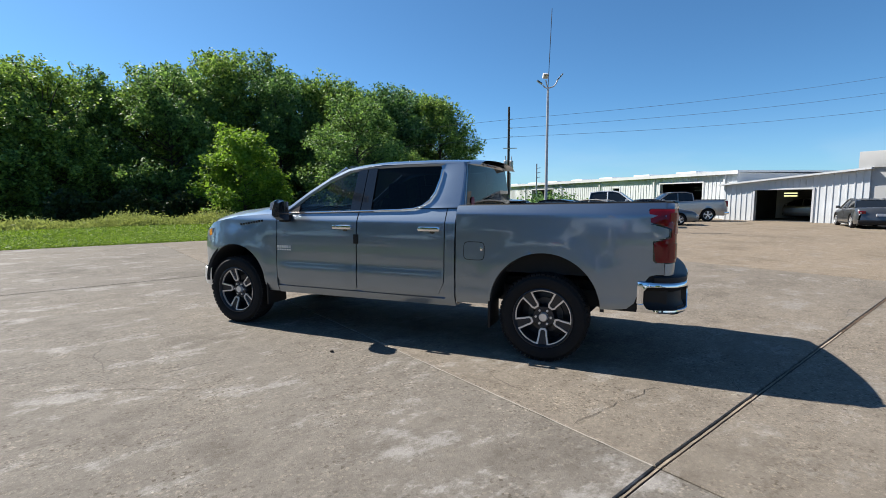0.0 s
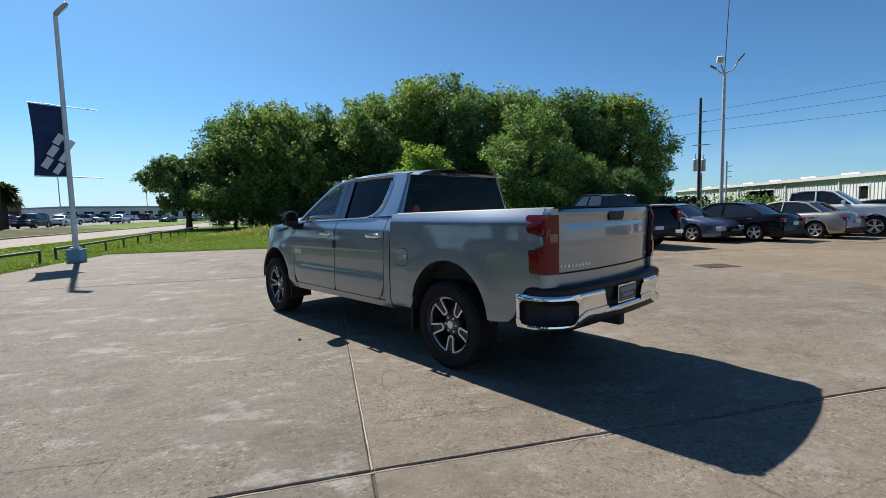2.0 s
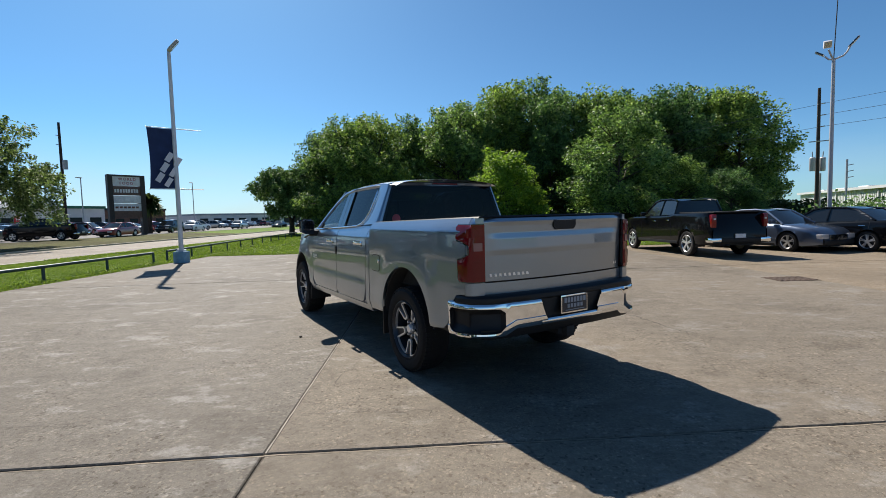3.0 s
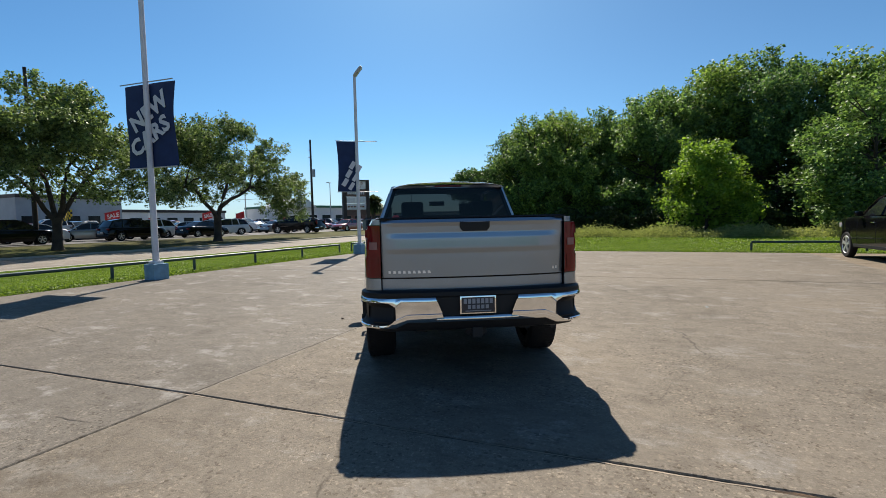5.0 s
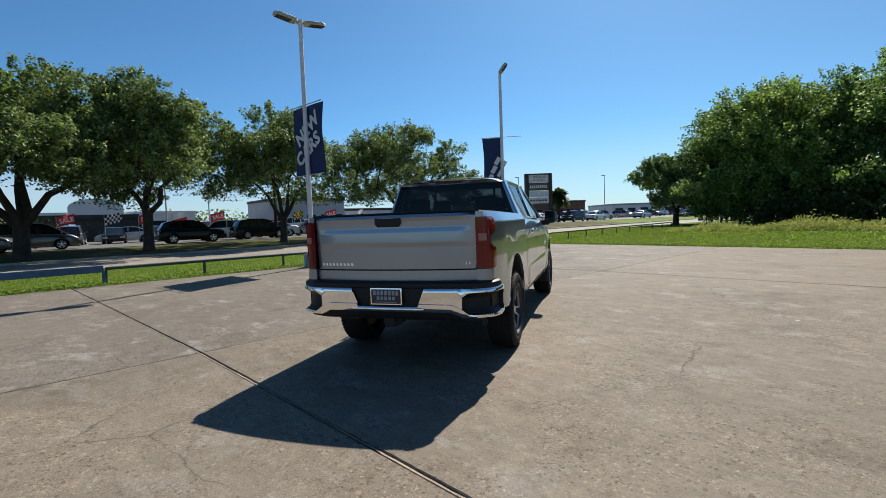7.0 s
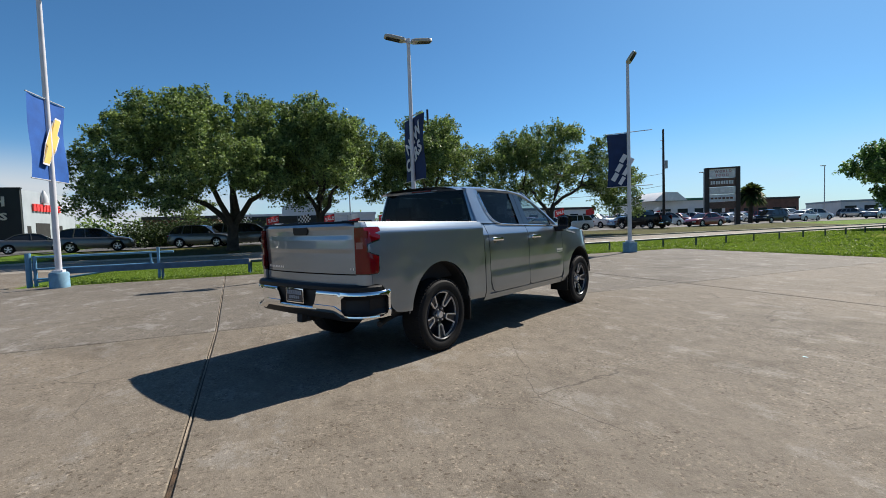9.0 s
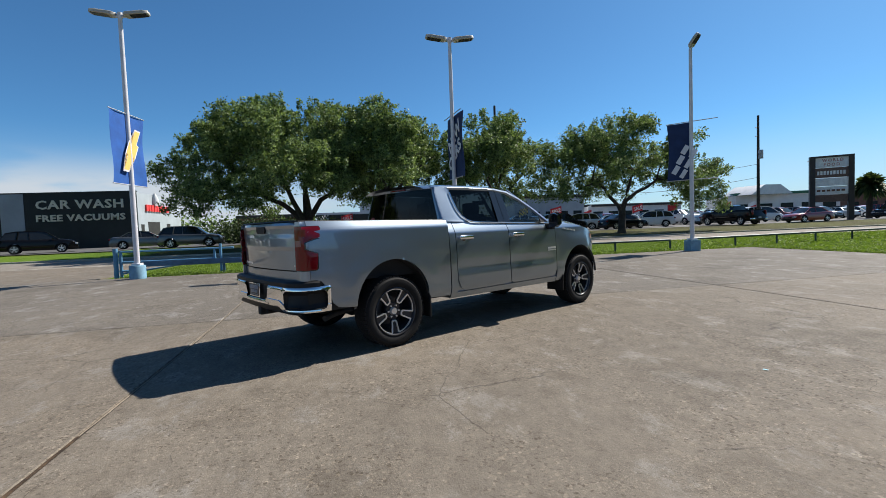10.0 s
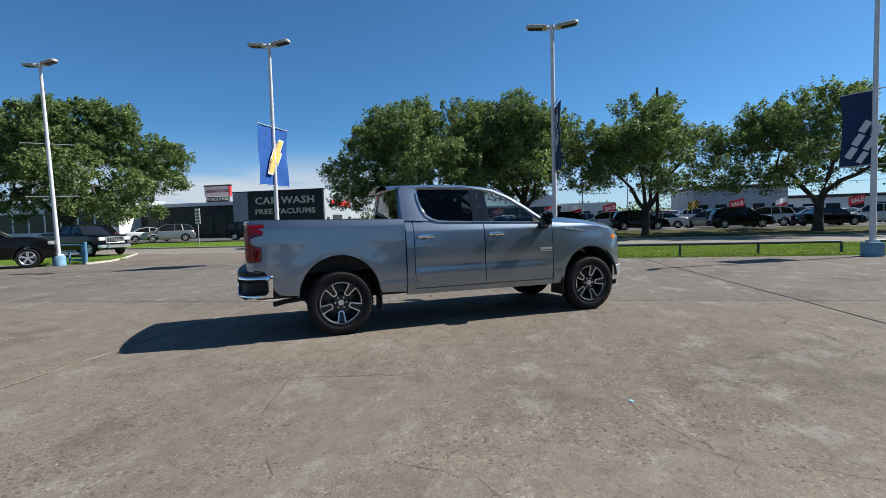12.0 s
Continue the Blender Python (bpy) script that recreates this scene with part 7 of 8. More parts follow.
parked("sedan", "white", -32.6, -34.2, 133, "pale sedan parked behind the crossover", CP, "cars at the car wash")
parked("suv", "black", -31.2, -21.5, 118, "black crossover parked before the car wash", CP, "cars at the car wash")
parked("suv", "grey", -31.5, -10.6, 100, "dark grey sport utility car under the oak", CP, "cars at the car wash")
parked("suv", "black", -29.5, -38.5, -48, "black sport utility car under the oak", CP, "cars at the car wash")
parked("sedan", "grey", -33.8, -15.2, 110, "grey sedan parked by the car wash", CP, "cars at the car wash")
# this crossover's paint is set darker to stand in for deep shade
parked("suv", "grey", -32.0, -3.6, 75, "crossover under the oak, painted grey for its deep shade", CP, "cars at the car wash")
def bright_front(ob):
    """Chrome grille, bumper and guard on a parked pickup."""
    L, hw = CAR_KINDS["pickup"]["L"], CAR_KINDS["pickup"]["W"] / 2
    surround = bmesh.new()
    for x0, x1, z0, z1 in ((-0.56, 0.56, 1.08, 1.15), (-0.56, 0.56, 0.74, 0.80), (-0.56, -0.49, 0.80, 1.08), (0.49, 0.56, 0.80, 1.08)):
        box(surround, x0, x1, L - 0.04, L + 0.06, z0, z1, 0.012)
    part("grille_surround", surround, SATIN, ob, "chrome grille surround")
    for z in (0.87, 0.94, 1.01):
        part("grille_bar", box(bmesh.new(), -0.49, 0.49, L - 0.02, L + 0.035, z - 0.012, z + 0.012), SATIN, ob)
    part("chrome_bumper", box(bmesh.new(), -hw * 0.93, hw * 0.93, L - 0.16, L + 0.12, 0.46, 0.66, 0.04), SATIN, ob, "chrome front bumper")
    part("bull_bar", tube(bmesh.new(), [(-0.5, L + 0.16, 0.45), (-0.46, L + 0.2, 0.78), (0.46, L + 0.2, 0.78), (0.5, L + 0.16, 0.45)], 0.03, 8), SATIN, ob)
    for s in (-1, 1):
        part("bright_lamp", box(bmesh.new(), s * 0.60, s * hw * 0.93, L - 0.12, L + 0.025, 0.92, 1.12, 0.02), SIGN_PALE, ob)


bright_front(parked("pickup", "black", -14.6, -22.4, 80, "black pickup with bright front bumper at the driveway", 0.0, "pickups at the driveway"))
parked("pickup", "black", -4.66, -17.0, 137, "black pickup with bright wheels standing by the gate", 0.0, "pickups at the driveway")


# ---- workshop and showroom east of the lot ----
def metal_building(m, length, height, depth, openings, label, name, low_roof=0.9, trims=(), plain=False):
    """A ribbed metal shed; its front runs along local x at y = 0, openings are (x0, x1, z0, z1)."""
    ob = thing(name, m, label, "building")
    cuts = sorted({0.0, length} | {v for o in openings for v in o[:2]})
    wall = bmesh.new()
    for a, b in zip(cuts, cuts[1:]):
        hole = [o for o in openings if o[0] <= a and b <= o[1]]
        for z0, z1 in ([(0.0, height)] if not hole else [(0.0, hole[0][2]), (hole[0][3], height)]):
            if z1 - z0 > 0.02:
                box(wall, a, b, 0.0, 0.2, z0, z1)
    part("wall", wall, METAL_WALL, ob, "pale ribbed metal wall")
    part("end_wall", box(bmesh.new(), 0.002, 0.2, 0.2, depth, 0, height), METAL_WALL, ob)
    part("end_wall", box(bmesh.new(), length - 0.2, length - 0.002, 0.2, depth, 0, height), METAL_WALL, ob)
    part("back_wall", box(bmesh.new(), 0, length, depth - 0.2, depth, 0, height), METAL_WALL, ob)
    x = 0.12
    while x < length:
        hole = [o for o in openings if o[0] - 0.05 < x < o[1] + 0.05]
        for z0, z1 in ([(0.0, height - 0.02)] if not hole else [(0.0, hole[0][2] - 0.02), (hole[0][3] + 0.02, height - 0.02)]):
            if z1 - z0 > 0.1:
                part("rib", box(bmesh.new(), x - 0.022, x + 0.022, -0.03, 0.0, z0, z1), METAL_WALL, ob)
        x += 0.3
    bm = bmesh.new()
    if not plain:
        part("eave_trim", box(bmesh.new(), -0.2, length + 0.2, -0.3, -0.22, height - 0.12, height + 0.13), METAL_TRIM, ob)
        loft(bm, [[(q, -0.25, height), (q, -0.25, height + 0.12), (q, depth * 0.5, height + low_roof + 0.12), (q, depth + 0.2, height + 0.12), (q, depth + 0.2, height), (q, depth * 0.5, height + low_roof)] for q in (-0.2, length + 0.2)])
        part("roof", bm, ROOF_METAL, ob, "pale metal roof")
    for x0, x1, z0, z1 in openings:
        fr = bmesh.new()
        for a, b in ((x0 - 0.1, x0), (x1, x1 + 0.1)):
            box(fr, a, b, -0.05, 0.12, z0, z1)
        box(fr, x0 - 0.1, x1 + 0.1, -0.055, 0.12, z1, z1 + 0.1)
        part("opening_frame", fr, METAL_TRIM, ob)
    for q in trims:
        part("downpipe", box(bmesh.new(), q - 0.07, q + 0.07, -0.12, -0.0, 0, height), METAL_TRIM, ob)
    part("floor", box(bmesh.new(), 0.2, length - 0.2, 0.2, depth - 0.2, 0.0, 0.02), ASPHALT, ob)
    return ob


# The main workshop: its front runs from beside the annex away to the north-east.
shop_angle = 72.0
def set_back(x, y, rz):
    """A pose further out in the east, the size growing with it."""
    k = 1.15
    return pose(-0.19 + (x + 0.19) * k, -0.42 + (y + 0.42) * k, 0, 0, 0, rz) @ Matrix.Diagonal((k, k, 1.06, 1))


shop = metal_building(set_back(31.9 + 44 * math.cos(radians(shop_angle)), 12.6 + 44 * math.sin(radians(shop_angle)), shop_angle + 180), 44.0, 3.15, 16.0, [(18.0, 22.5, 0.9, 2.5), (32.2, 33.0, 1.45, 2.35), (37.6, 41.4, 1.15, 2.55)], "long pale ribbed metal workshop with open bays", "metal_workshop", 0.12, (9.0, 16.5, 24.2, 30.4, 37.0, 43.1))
for i in range(9):
    part("roof_light", box(bmesh.new(), 1.0 + 4.6 * i, 2.8 + 4.6 * i, 1.2, 4.0, 3.38, 3.5, 0.03), SKYLIGHT, shop, "white roof light")
part("window", box(bmesh.new(), 32.25, 32.95, 0.05, 0.09, 1.45, 2.35), CAR_GLASS, shop)
for z in (2.25, 2.05):
    part("strip_lamp", box(bmesh.new(), 37.8, 41.2, 3.0, 3.1, z, z + 0.04), SKYLIGHT, shop)
# near-black walls added behind the bays as their inner shade
part("bay_shade_wall", box(bmesh.new(), 37.4, 41.6, 5.8, 6.0, 0, 3.0), DARK_IN, shop)
part("bay_shade_wall", box(bmesh.new(), 17.6, 23.0, 5.8, 6.0, 0, 3.0), DARK_IN, shop)
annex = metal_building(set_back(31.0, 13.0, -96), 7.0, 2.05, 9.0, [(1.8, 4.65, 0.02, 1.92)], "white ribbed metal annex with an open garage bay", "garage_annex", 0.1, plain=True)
# added near-black boxes give the garage bay its shade by colour
part("bay_shade_lining", box(bmesh.new(), 0.9, 1.0, 0.25, 7.5, 0.02, 2.03), DARK_IN, annex)
part("bay_shade_lining", box(bmesh.new(), 5.4, 5.5, 0.25, 7.5, 0.02, 2.03), DARK_IN, annex)
part("bay_shade_lining", box(bmesh.new(), 1.0, 5.4, 7.4, 7.5, 0.02, 2.03), DARK_IN, annex)
part("bay_shade_ceiling", box(bmesh.new(), 0.9, 5.5, 0.25, 7.5, 2.035, 2.05), DARK_IN, annex)
part("bay_shade_floor", box(bmesh.new(), 1.0, 5.4, 0.5, 7.4, 0.021, 0.03), DARK_IN, annex)
gab = bmesh.new()
prism(gab, [(0, 2.05), (7.0, 2.05), (7.0, 2.92), (0, 2.25)], lambda u, v, w: (u, w, v), 0.0, 0.2)
part("gable", gab, METAL_WALL, annex)
bm = bmesh.new()
prism(bm, [(-0.2, 2.24), (7.1, 2.92), (7.1, 3.02), (-0.2, 2.34)], lambda u, v, w: (u, w, v), -0.3, 9.0)
part("verge_trim", bm, METAL_TRIM, annex)
for i in range(23):
    x = 0.12 + 0.3 * i
    part("rib", box(bmesh.new(), x - 0.022, x + 0.022, -0.03, 0, 2.03, 2.24 + 0.096 * x), METAL_WALL, annex)
for z in (1.52, 1.70):
    part("strip_lamp", box(bmesh.new(), 1.95, 2.65, 3.0, 3.06, z, z + 0.07, 0.01), TUBE_LIGHT, annex, "lit yellowish strip lamp")
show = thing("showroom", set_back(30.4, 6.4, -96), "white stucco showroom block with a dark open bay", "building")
bm = bmesh.new()
box(bm, 0.0, 1.0, 0.0, 0.3, 0, 3.85)
box(bm, 1.0, 5.0, 0.0, 0.3, 2.35, 3.85)
box(bm, 5.0, 16.0, 0.0, 0.3, 0, 3.85)
box(bm, 0.0, 0.3, 0.3, 12, 0, 3.85)
box(bm, 0.0, 16.0, 0.3, 12, 3.5, 3.7)
# wall and parapet take the stucco whose colour holds the shade
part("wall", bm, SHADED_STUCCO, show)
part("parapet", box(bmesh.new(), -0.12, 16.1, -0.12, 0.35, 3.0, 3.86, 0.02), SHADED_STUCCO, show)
# near-black wall stands in for the shade in the showroom bay
part("bay_shade_wall", box(bmesh.new(), 0.4, 6.0, 4, 4.2, 0, 3.4), DARK_IN, show)
part("roof_vent", tube(bmesh.new(), [(0.6, 1.5, 3.7), (0.6, 1.5, 4.6)], 0.03, 8), GREY_POLE, show)
for a in (0, 120, 240):
    part("vent_blade", tube(bmesh.new(), [(0.6, 1.5, 4.5), (0.6 + 0.28 * math.cos(radians(a)), 1.5, 4.5 + 0.28 * math.sin(radians(a)))], 0.025, 6), GREY_POLE, show)


# ---- poles and cables in the east ----
area_lamp = thing("floodlight_pole", pose(17.9, 15.66, 0), "tall pale grey floodlight pole with three heads and a whip aerial", "street lamp")
part("pole", tube(bmesh.new(), [(0, 0, 0), (0, 0, 6.9)], [0.08, 0.055], 14), GREY_POLE, area_lamp)
part("footing", tube(bmesh.new(), [(0, 0, -0.1), (0, 0, 0.6)], 0.3, 18), KERB, area_lamp)
def flood(pts, m, size, lens):
    part("arm", tube(bmesh.new(), pts, 0.03, 8), GREY_POLE, area_lamp)
    w, d, h = size
    hd = part("flood_head", box(bmesh.new(), -w, w, -d, d, -h, h, 0.02), WHITE_POLE, area_lamp)
    hd.matrix_basis = m
    part("flood_lens", box(bmesh.new(), -w * 0.8, w * 0.8, -d - 0.012, -d + 0.004, -h * 0.8, h * 0.8), lens, hd)


# three heads in a V, seen against the sky
rt, nr_ = Vector((0.77, -0.64, 0)) * 0.6, Vector((-0.64, -0.77, 0)) * 0.6
up = lambda z: Vector((0, 0, 6.85 + (z - 6.85) * 0.68))
flood([up(6.85), rt * 0.45 + up(6.98), rt * 0.62 + up(7.15), rt * 0.75 + up(7.4)], Matrix.Translation(rt * 0.92 + up(7.6)) @ pose(0, 0, 0, 0, 42, -40), (0.03, 0.09, 0.22), LAMP_FACE)
flood([up(6.85), rt * -0.25 + up(6.92), rt * -0.42 + up(7.1)], Matrix.Translation(rt * -0.68 + up(7.28)) @ pose(0, 0, 0, 0, -55, -40), (0.03, 0.09, 0.16), LAMP_FACE)
flood([up(6.85), nr_ * 0.2 + rt * -0.1 + up(7.0), nr_ * 0.35 + rt * -0.25 + up(7.35)], Matrix.Translation(nr_ * 0.45 + rt * -0.3 + up(7.62)) @ pose(0, 0, 0, 28, 0, -30), (0.12, 0.08, 0.12), principled("dusty_lamp_glass", (0.42, 0.38, 0.26), 0.3, vary=0.2))
part("aerial", tube(bmesh.new(), [(0.0, 0, 6.9), rt * 0.2 + up(12.3)], 0.016, 6), BLACK_TRIM, area_lamp)

utility = thing("utility_pole", pose(27.0, 27.8, 0), "dark wooden utility pole with two transformers", "utility pole")
part("pole", tube(bmesh.new(), [(0, 0, -0.2), (0, 0, 8.85)], [0.125, 0.085], 12), WOOD_POLE, utility)
for dx in (-0.32, 0.32):
    tr = part("transformer", tube(bmesh.new(), [(dx, 0, 3.75), (dx, 0, 3.8), (dx, 0, 4.55), (dx, 0, 4.6)], [0.14, 0.16, 0.16, 0.11], 16), GREY_POLE, utility, "grey can transformer")
    part("bushing", tube(bmesh.new(), [(dx, 0, 4.6), (dx * 1.1, 0, 4.95)], 0.03, 8), GREY_POLE, tr)
for z, w in ((7.9, 0.3), (7.2, 0.3), (6.5, 0.3), (5.6, 0.6)):
    part("crossarm", tube(bmesh.new(), [(-0.1 if z > 6 else -w, 0, z - 0.05), (w, -w * 0.5, z)], 0.035, 6), GREY_POLE, utility)
part("cable_bundle", tube(bmesh.new(), [(0.2, 0, 0), (0.2, 0, 3.6)], 0.05, 8), GREY_POLE, utility)
for k, (z0, far) in enumerate(((7.9, (70, -6, 15.5)), (7.2, (70, -6, 13.8)), (6.5, (70, -6, 12.0)), (7.9, (-4, 75, 9)), (6.5, (-4, 75, 7.5)))):
    a, b = Vector((27.3, 27.7, z0)), Vector(far)
    pts = [a + (b - a) * f - Vector((0, 0, 1.1 * math.sin(math.pi * f))) for f in steps(0, 1, 16)]
    tagged(part("power_cable", tube(bmesh.new(), pts, 0.011, 5), WIRE), "thin black overhead power cable", "cable")
small = thing("service_pole", pose(23.4, 21.4, 0), "thin grey service pole with spurs", "utility pole")
part("pole", tube(bmesh.new(), [(0, 0, 0), (0, 0, 3.8)], 0.045, 8), GREY_POLE, small)
for z in (2.9, 3.2, 3.5):
    part("spur", tube(bmesh.new(), [(0, 0, z), (0.25, -0.1, z + 0.05)], 0.02, 6), GREY_POLE, small)
shrub = thing("shrub", pose(23.8, 20.4, 0), "small leafy shrub by the metal wall", "shrub")
nr2 = np.random.default_rng(3)
p = nr2.normal(size=(1600, 3)) * np.array([1.2, 0.6, 0.32]) + np.array([0, 0, 1.25])
quads("foliage", p, nr2.normal(size=(1600, 3)) + np.array([0, 0, 0.6]), 0.13, LEAF, shrub)
bm = bmesh.new()
for k in range(8):
    tube(bm, [(0.3 * math.cos(k), 0.2 * math.sin(k), 0), (1.2 * math.cos(k * 2.1), 0.5 * math.sin(k), 1.3)], [0.03, 0.01], 5)
part("stemwork", bm, BARK, shrub)

# ---- over the road: car wash, shops, signs, flags ----
wash = thing("car_wash_building", pose(-44, -20, CP - 0.02), "dark charcoal car wash building with pale lettering", "building")
part("front_wall", box(bmesh.new(), -0.3, 0.0, -10.3, 0.0, 0, 5.7), CHARCOAL, wash, "charcoal front wall")
part("front_pier", box(bmesh.new(), -0.3, 0.04, -12.4, -10.3, 0, 5.75), GREY_STUCCO, wash, "pale blue-grey pier")
part("side_wall", box(bmesh.new(), -12.0, -0.3, -0.3, 0.03, 0, 5.65), GREY_STUCCO, wash, "pale blue-grey side wall")
part("roof", box(bmesh.new(), -12.0, -0.3, -12.0, -0.3, 5.0, 5.2), ROOF_METAL, wash)
part("coping", box(bmesh.new(), -0.36, 0.06, -12.45, 0.08, 5.7, 5.82), CHARCOAL, wash)
part("back_wall", box(bmesh.new(), -12.2, -12.0, -12.4, 0.03, 0, 5.6), GREY_STUCCO, wash)
part("side_wall", box(bmesh.new(), -12.0, -0.3, -12.4, -12.1, 0, 5.6), GREY_STUCCO, wash)
for words, size, z, y in (("CAR WASH", 1.22, 4.5, -5.15), ("FREE VACUUMS", 0.9, 3.15, -5.15)):
    text_part("lettering", words, size, CREAM, wash, pose(0.06, y, z, 90, 0, 90) @ Matrix.Diagonal((1.22, 1, 1, 1)), 0.04, 1.1, 0.03)
part("side_door", box(bmesh.new(), -5.6, -2.6, 0.03, 0.06, 0, 2.6), DARK_IN, wash)
part("side_window", box(bmesh.new(), -8.6, -7.6, 0.03, 0.06, 1.0, 2.4), DARK_IN, wash)
part("side_window", box(bmesh.new(), -1.6, -0.9, 0.03, 0.06, 0.6, 2.3), DARK_IN, wash)
for k in range(9):
    part("sign_bar", box(bmesh.new(), -8.0 + 0.68 * k, -7.5 + 0.68 * k, 0.06, 0.2, 3.75, 4.45), RED_SIGN, wash)
part("sign_drop", tube(bmesh.new(), [(-4.3, 0.2, 4.6), (-4.3, 0.2, 5.2), (-4.3, 0.2, 5.9)], [0.35, 0.35, 0.05], 14), METAL_TRIM, wash)
low = thing("shop_row", pose(-46, -32.2, CP - 0.02), "low dark-fronted shop row with a white roof edge", "building")
part("front_wall", box(bmesh.new(), -0.3, 0, -16, -0.2, 0, 4.3), CHARCOAL, low)
part("roof_edge", box(bmesh.new(), -8, 0.3, -16.2, -0.22, 4.3, 4.75), STUCCO, low)
part("back_wall", box(bmesh.new(), -8, -7.8, -16, -0.2, 0, 4.3), STUCCO, low)
part("end_wall", box(bmesh.new(), -7.8, -0.3, -16, -15.8, 0, 4.3), STUCCO, low)
for k in range(7):
    part("window", box(bmesh.new(), 0.0, 0.03, -14.9 + 2.1 * k, -13.2 + 2.1 * k, 0.5, 3.0), SHOP_GLASS, low)
white_shop = thing("white_shop", pose(-42.5, -49, CP - 0.02), "white shop building with dark glazed front", "building")
part("wall", box(bmesh.new(), -8, 0, -26, 0.6, 0, 5.2), STUCCO, white_shop)
for k in range(9):
    part("window", box(bmesh.new(), 0.0, 0.04, -25.0 + 2.75 * k, -22.6 + 2.75 * k, 1.3, 3.9), SHOP_GLASS, white_shop)
part("roof_edge", box(bmesh.new(), -8.1, 0.3, -26.1, 0.7, 5.2, 5.5), GREY_STUCCO, white_shop)
msign = thing("shop_sign", pose(-50, -39.0, CP + 0.55) @ Matrix.Diagonal((1, 0.75, 0.8, 1)), "grey roof-high shop sign with a red end", "sign")
part("panel", box(bmesh.new(), -0.2, 0.2, -2.7, 2.5, 6.6, 8.35), SIGN_PINK, msign)
part("panel_end", box(bmesh.new(), -0.22, 0.22, 2.5, 2.8, 6.5, 8.6), RED, msign)
part("top_trim", box(bmesh.new(), -0.25, 0.25, -2.8, 2.8, 8.35, 8.6), SIGN_FRAME, msign)
part("lower_panel", box(bmesh.new(), -0.2, 0.2, -2.4, 2.3, 5.6, 6.5), CHARCOAL, msign)
text_part("lettering", "MISSION CENTRE", 0.66, BRICK_RED, msign, pose(0.22, 0, 7.45, 90, 0, 90), 0.02, 0.95, 0.012)
text_part("lettering", "WORLD FOOD", 0.7, CREAM, msign, pose(0.22, 0, 6.05, 90, 0, 90), 0.02, 1.0, 0.015)
for q in (-1.5, 1.5):
    part("leg", box(bmesh.new(), -0.15, 0.15, q - 0.15, q + 0.15, -0.8, 5.6), SIGN_FRAME, msign)
ts = thing("traffic_sign", pose(-25.6, -22.9, 0.2), "white upright traffic sign on a thin post", "sign")
part("post", tube(bmesh.new(), [(0, 0, -0.2), (0, 0, 2.0)], 0.035, 8), GREY_POLE, ts)
sp = part("sign_plate", box(bmesh.new(), -0.02, 0.02, -0.24, 0.24, 1.75, 3.05, 0.005), WHITE, ts)
for k in range(4):
    part("lettering_bar", box(bmesh.new(), 0.02, 0.026, -0.17, 0.17, 1.9 + 0.27 * k, 2.02 + 0.27 * k), BLACK, sp)

tall = thing("mall_sign", pose(-33, 54.2, CP), "tall dark-framed roadside sign with pale stacked panels", "sign")
tall.matrix_world = pose(-33.6, 53.7, CP, 0, 0, -38) @ Matrix.Diagonal((0.9, 0.9, 0.96, 1))
for q in (-1.85, 1.85):
    part("pillar", box(bmesh.new(), -0.4, 0.4, q - 0.27, q + 0.27, 0, 7.3), SIGN_FRAME, tall)
part("top_beam", box(bmesh.new(), -0.38, 0.38, -1.6, 1.6, 7.1, 7.3), SIGN_FRAME, tall)
for z0, z1, mat, n in ((6.0, 7.1, SIGN_PALE, 7), (4.85, 5.95, SIGN_BROWN, 9), (3.9, 4.8, SIGN_PALE, 0), (2.95, 3.85, SIGN_PALE, 6), (2.1, 2.9, SIGN_BROWN, 0)):
    pn = part("panel", box(bmesh.new(), -0.25, 0.25, -1.58, 1.58, z0, z1), mat, tall)
    if n == 7:
        for word, z, y in (("WORLD", z0 + 0.78, 0.1), ("FOOD", z0 + 0.28, 0.0)):
            text_part("lettering", word, 0.46, FADED_RED, pn, pose(0.26, y, z, 90, 0, 90), 0.01, 1.35, 0.012)
        continue
    for k in range(n):
        part("lettering_bar", box(bmesh.new(), 0.25, 0.28, -1.4 + 2.8 * k / n, -1.4 + 2.8 * (k + 0.7) / n, z0 + 0.32, z1 - 0.36), SIGN_PALE if mat is SIGN_BROWN else BRICK_RED, pn)

palm = thing("palm_tree", pose(-36.5, 62.4, CP) @ Matrix.Diagonal((0.95, 0.95, 1.15, 1)), "small round-headed palm tree", "tree")
part("trunk", tube(bmesh.new(), [(0, 0, 0), (0.1, 0, 3.2)], [0.35, 0.28], 10), BARK, palm)
bm = bmesh.new()
rp = random.Random(2)
for k in range(420):
    a, e = rp.uniform(0, 6.28), rp.uniform(-0.5, 1.5)
    k2 = rp.uniform(0.75, 1.1)
    d = Vector((math.cos(a) * math.cos(e), math.sin(a) * math.cos(e), math.sin(e)))
    sd = Vector((-math.sin(a), math.cos(a), 0)) * 0.2
    r0, r1, r2 = [Vector((0.1, 0, 3.6)) + d * q * k2 - Vector((0, 0, 0.24 * q * q)) for q in (0.2, 1.2, 2.0)]
    v = [bm.verts.new(p) for p in (r0, r1 + sd, r2, r1 - sd)]
    bm.faces.new(v)
part("frond_head", bm, PALM_LEAF, palm, weld=False)

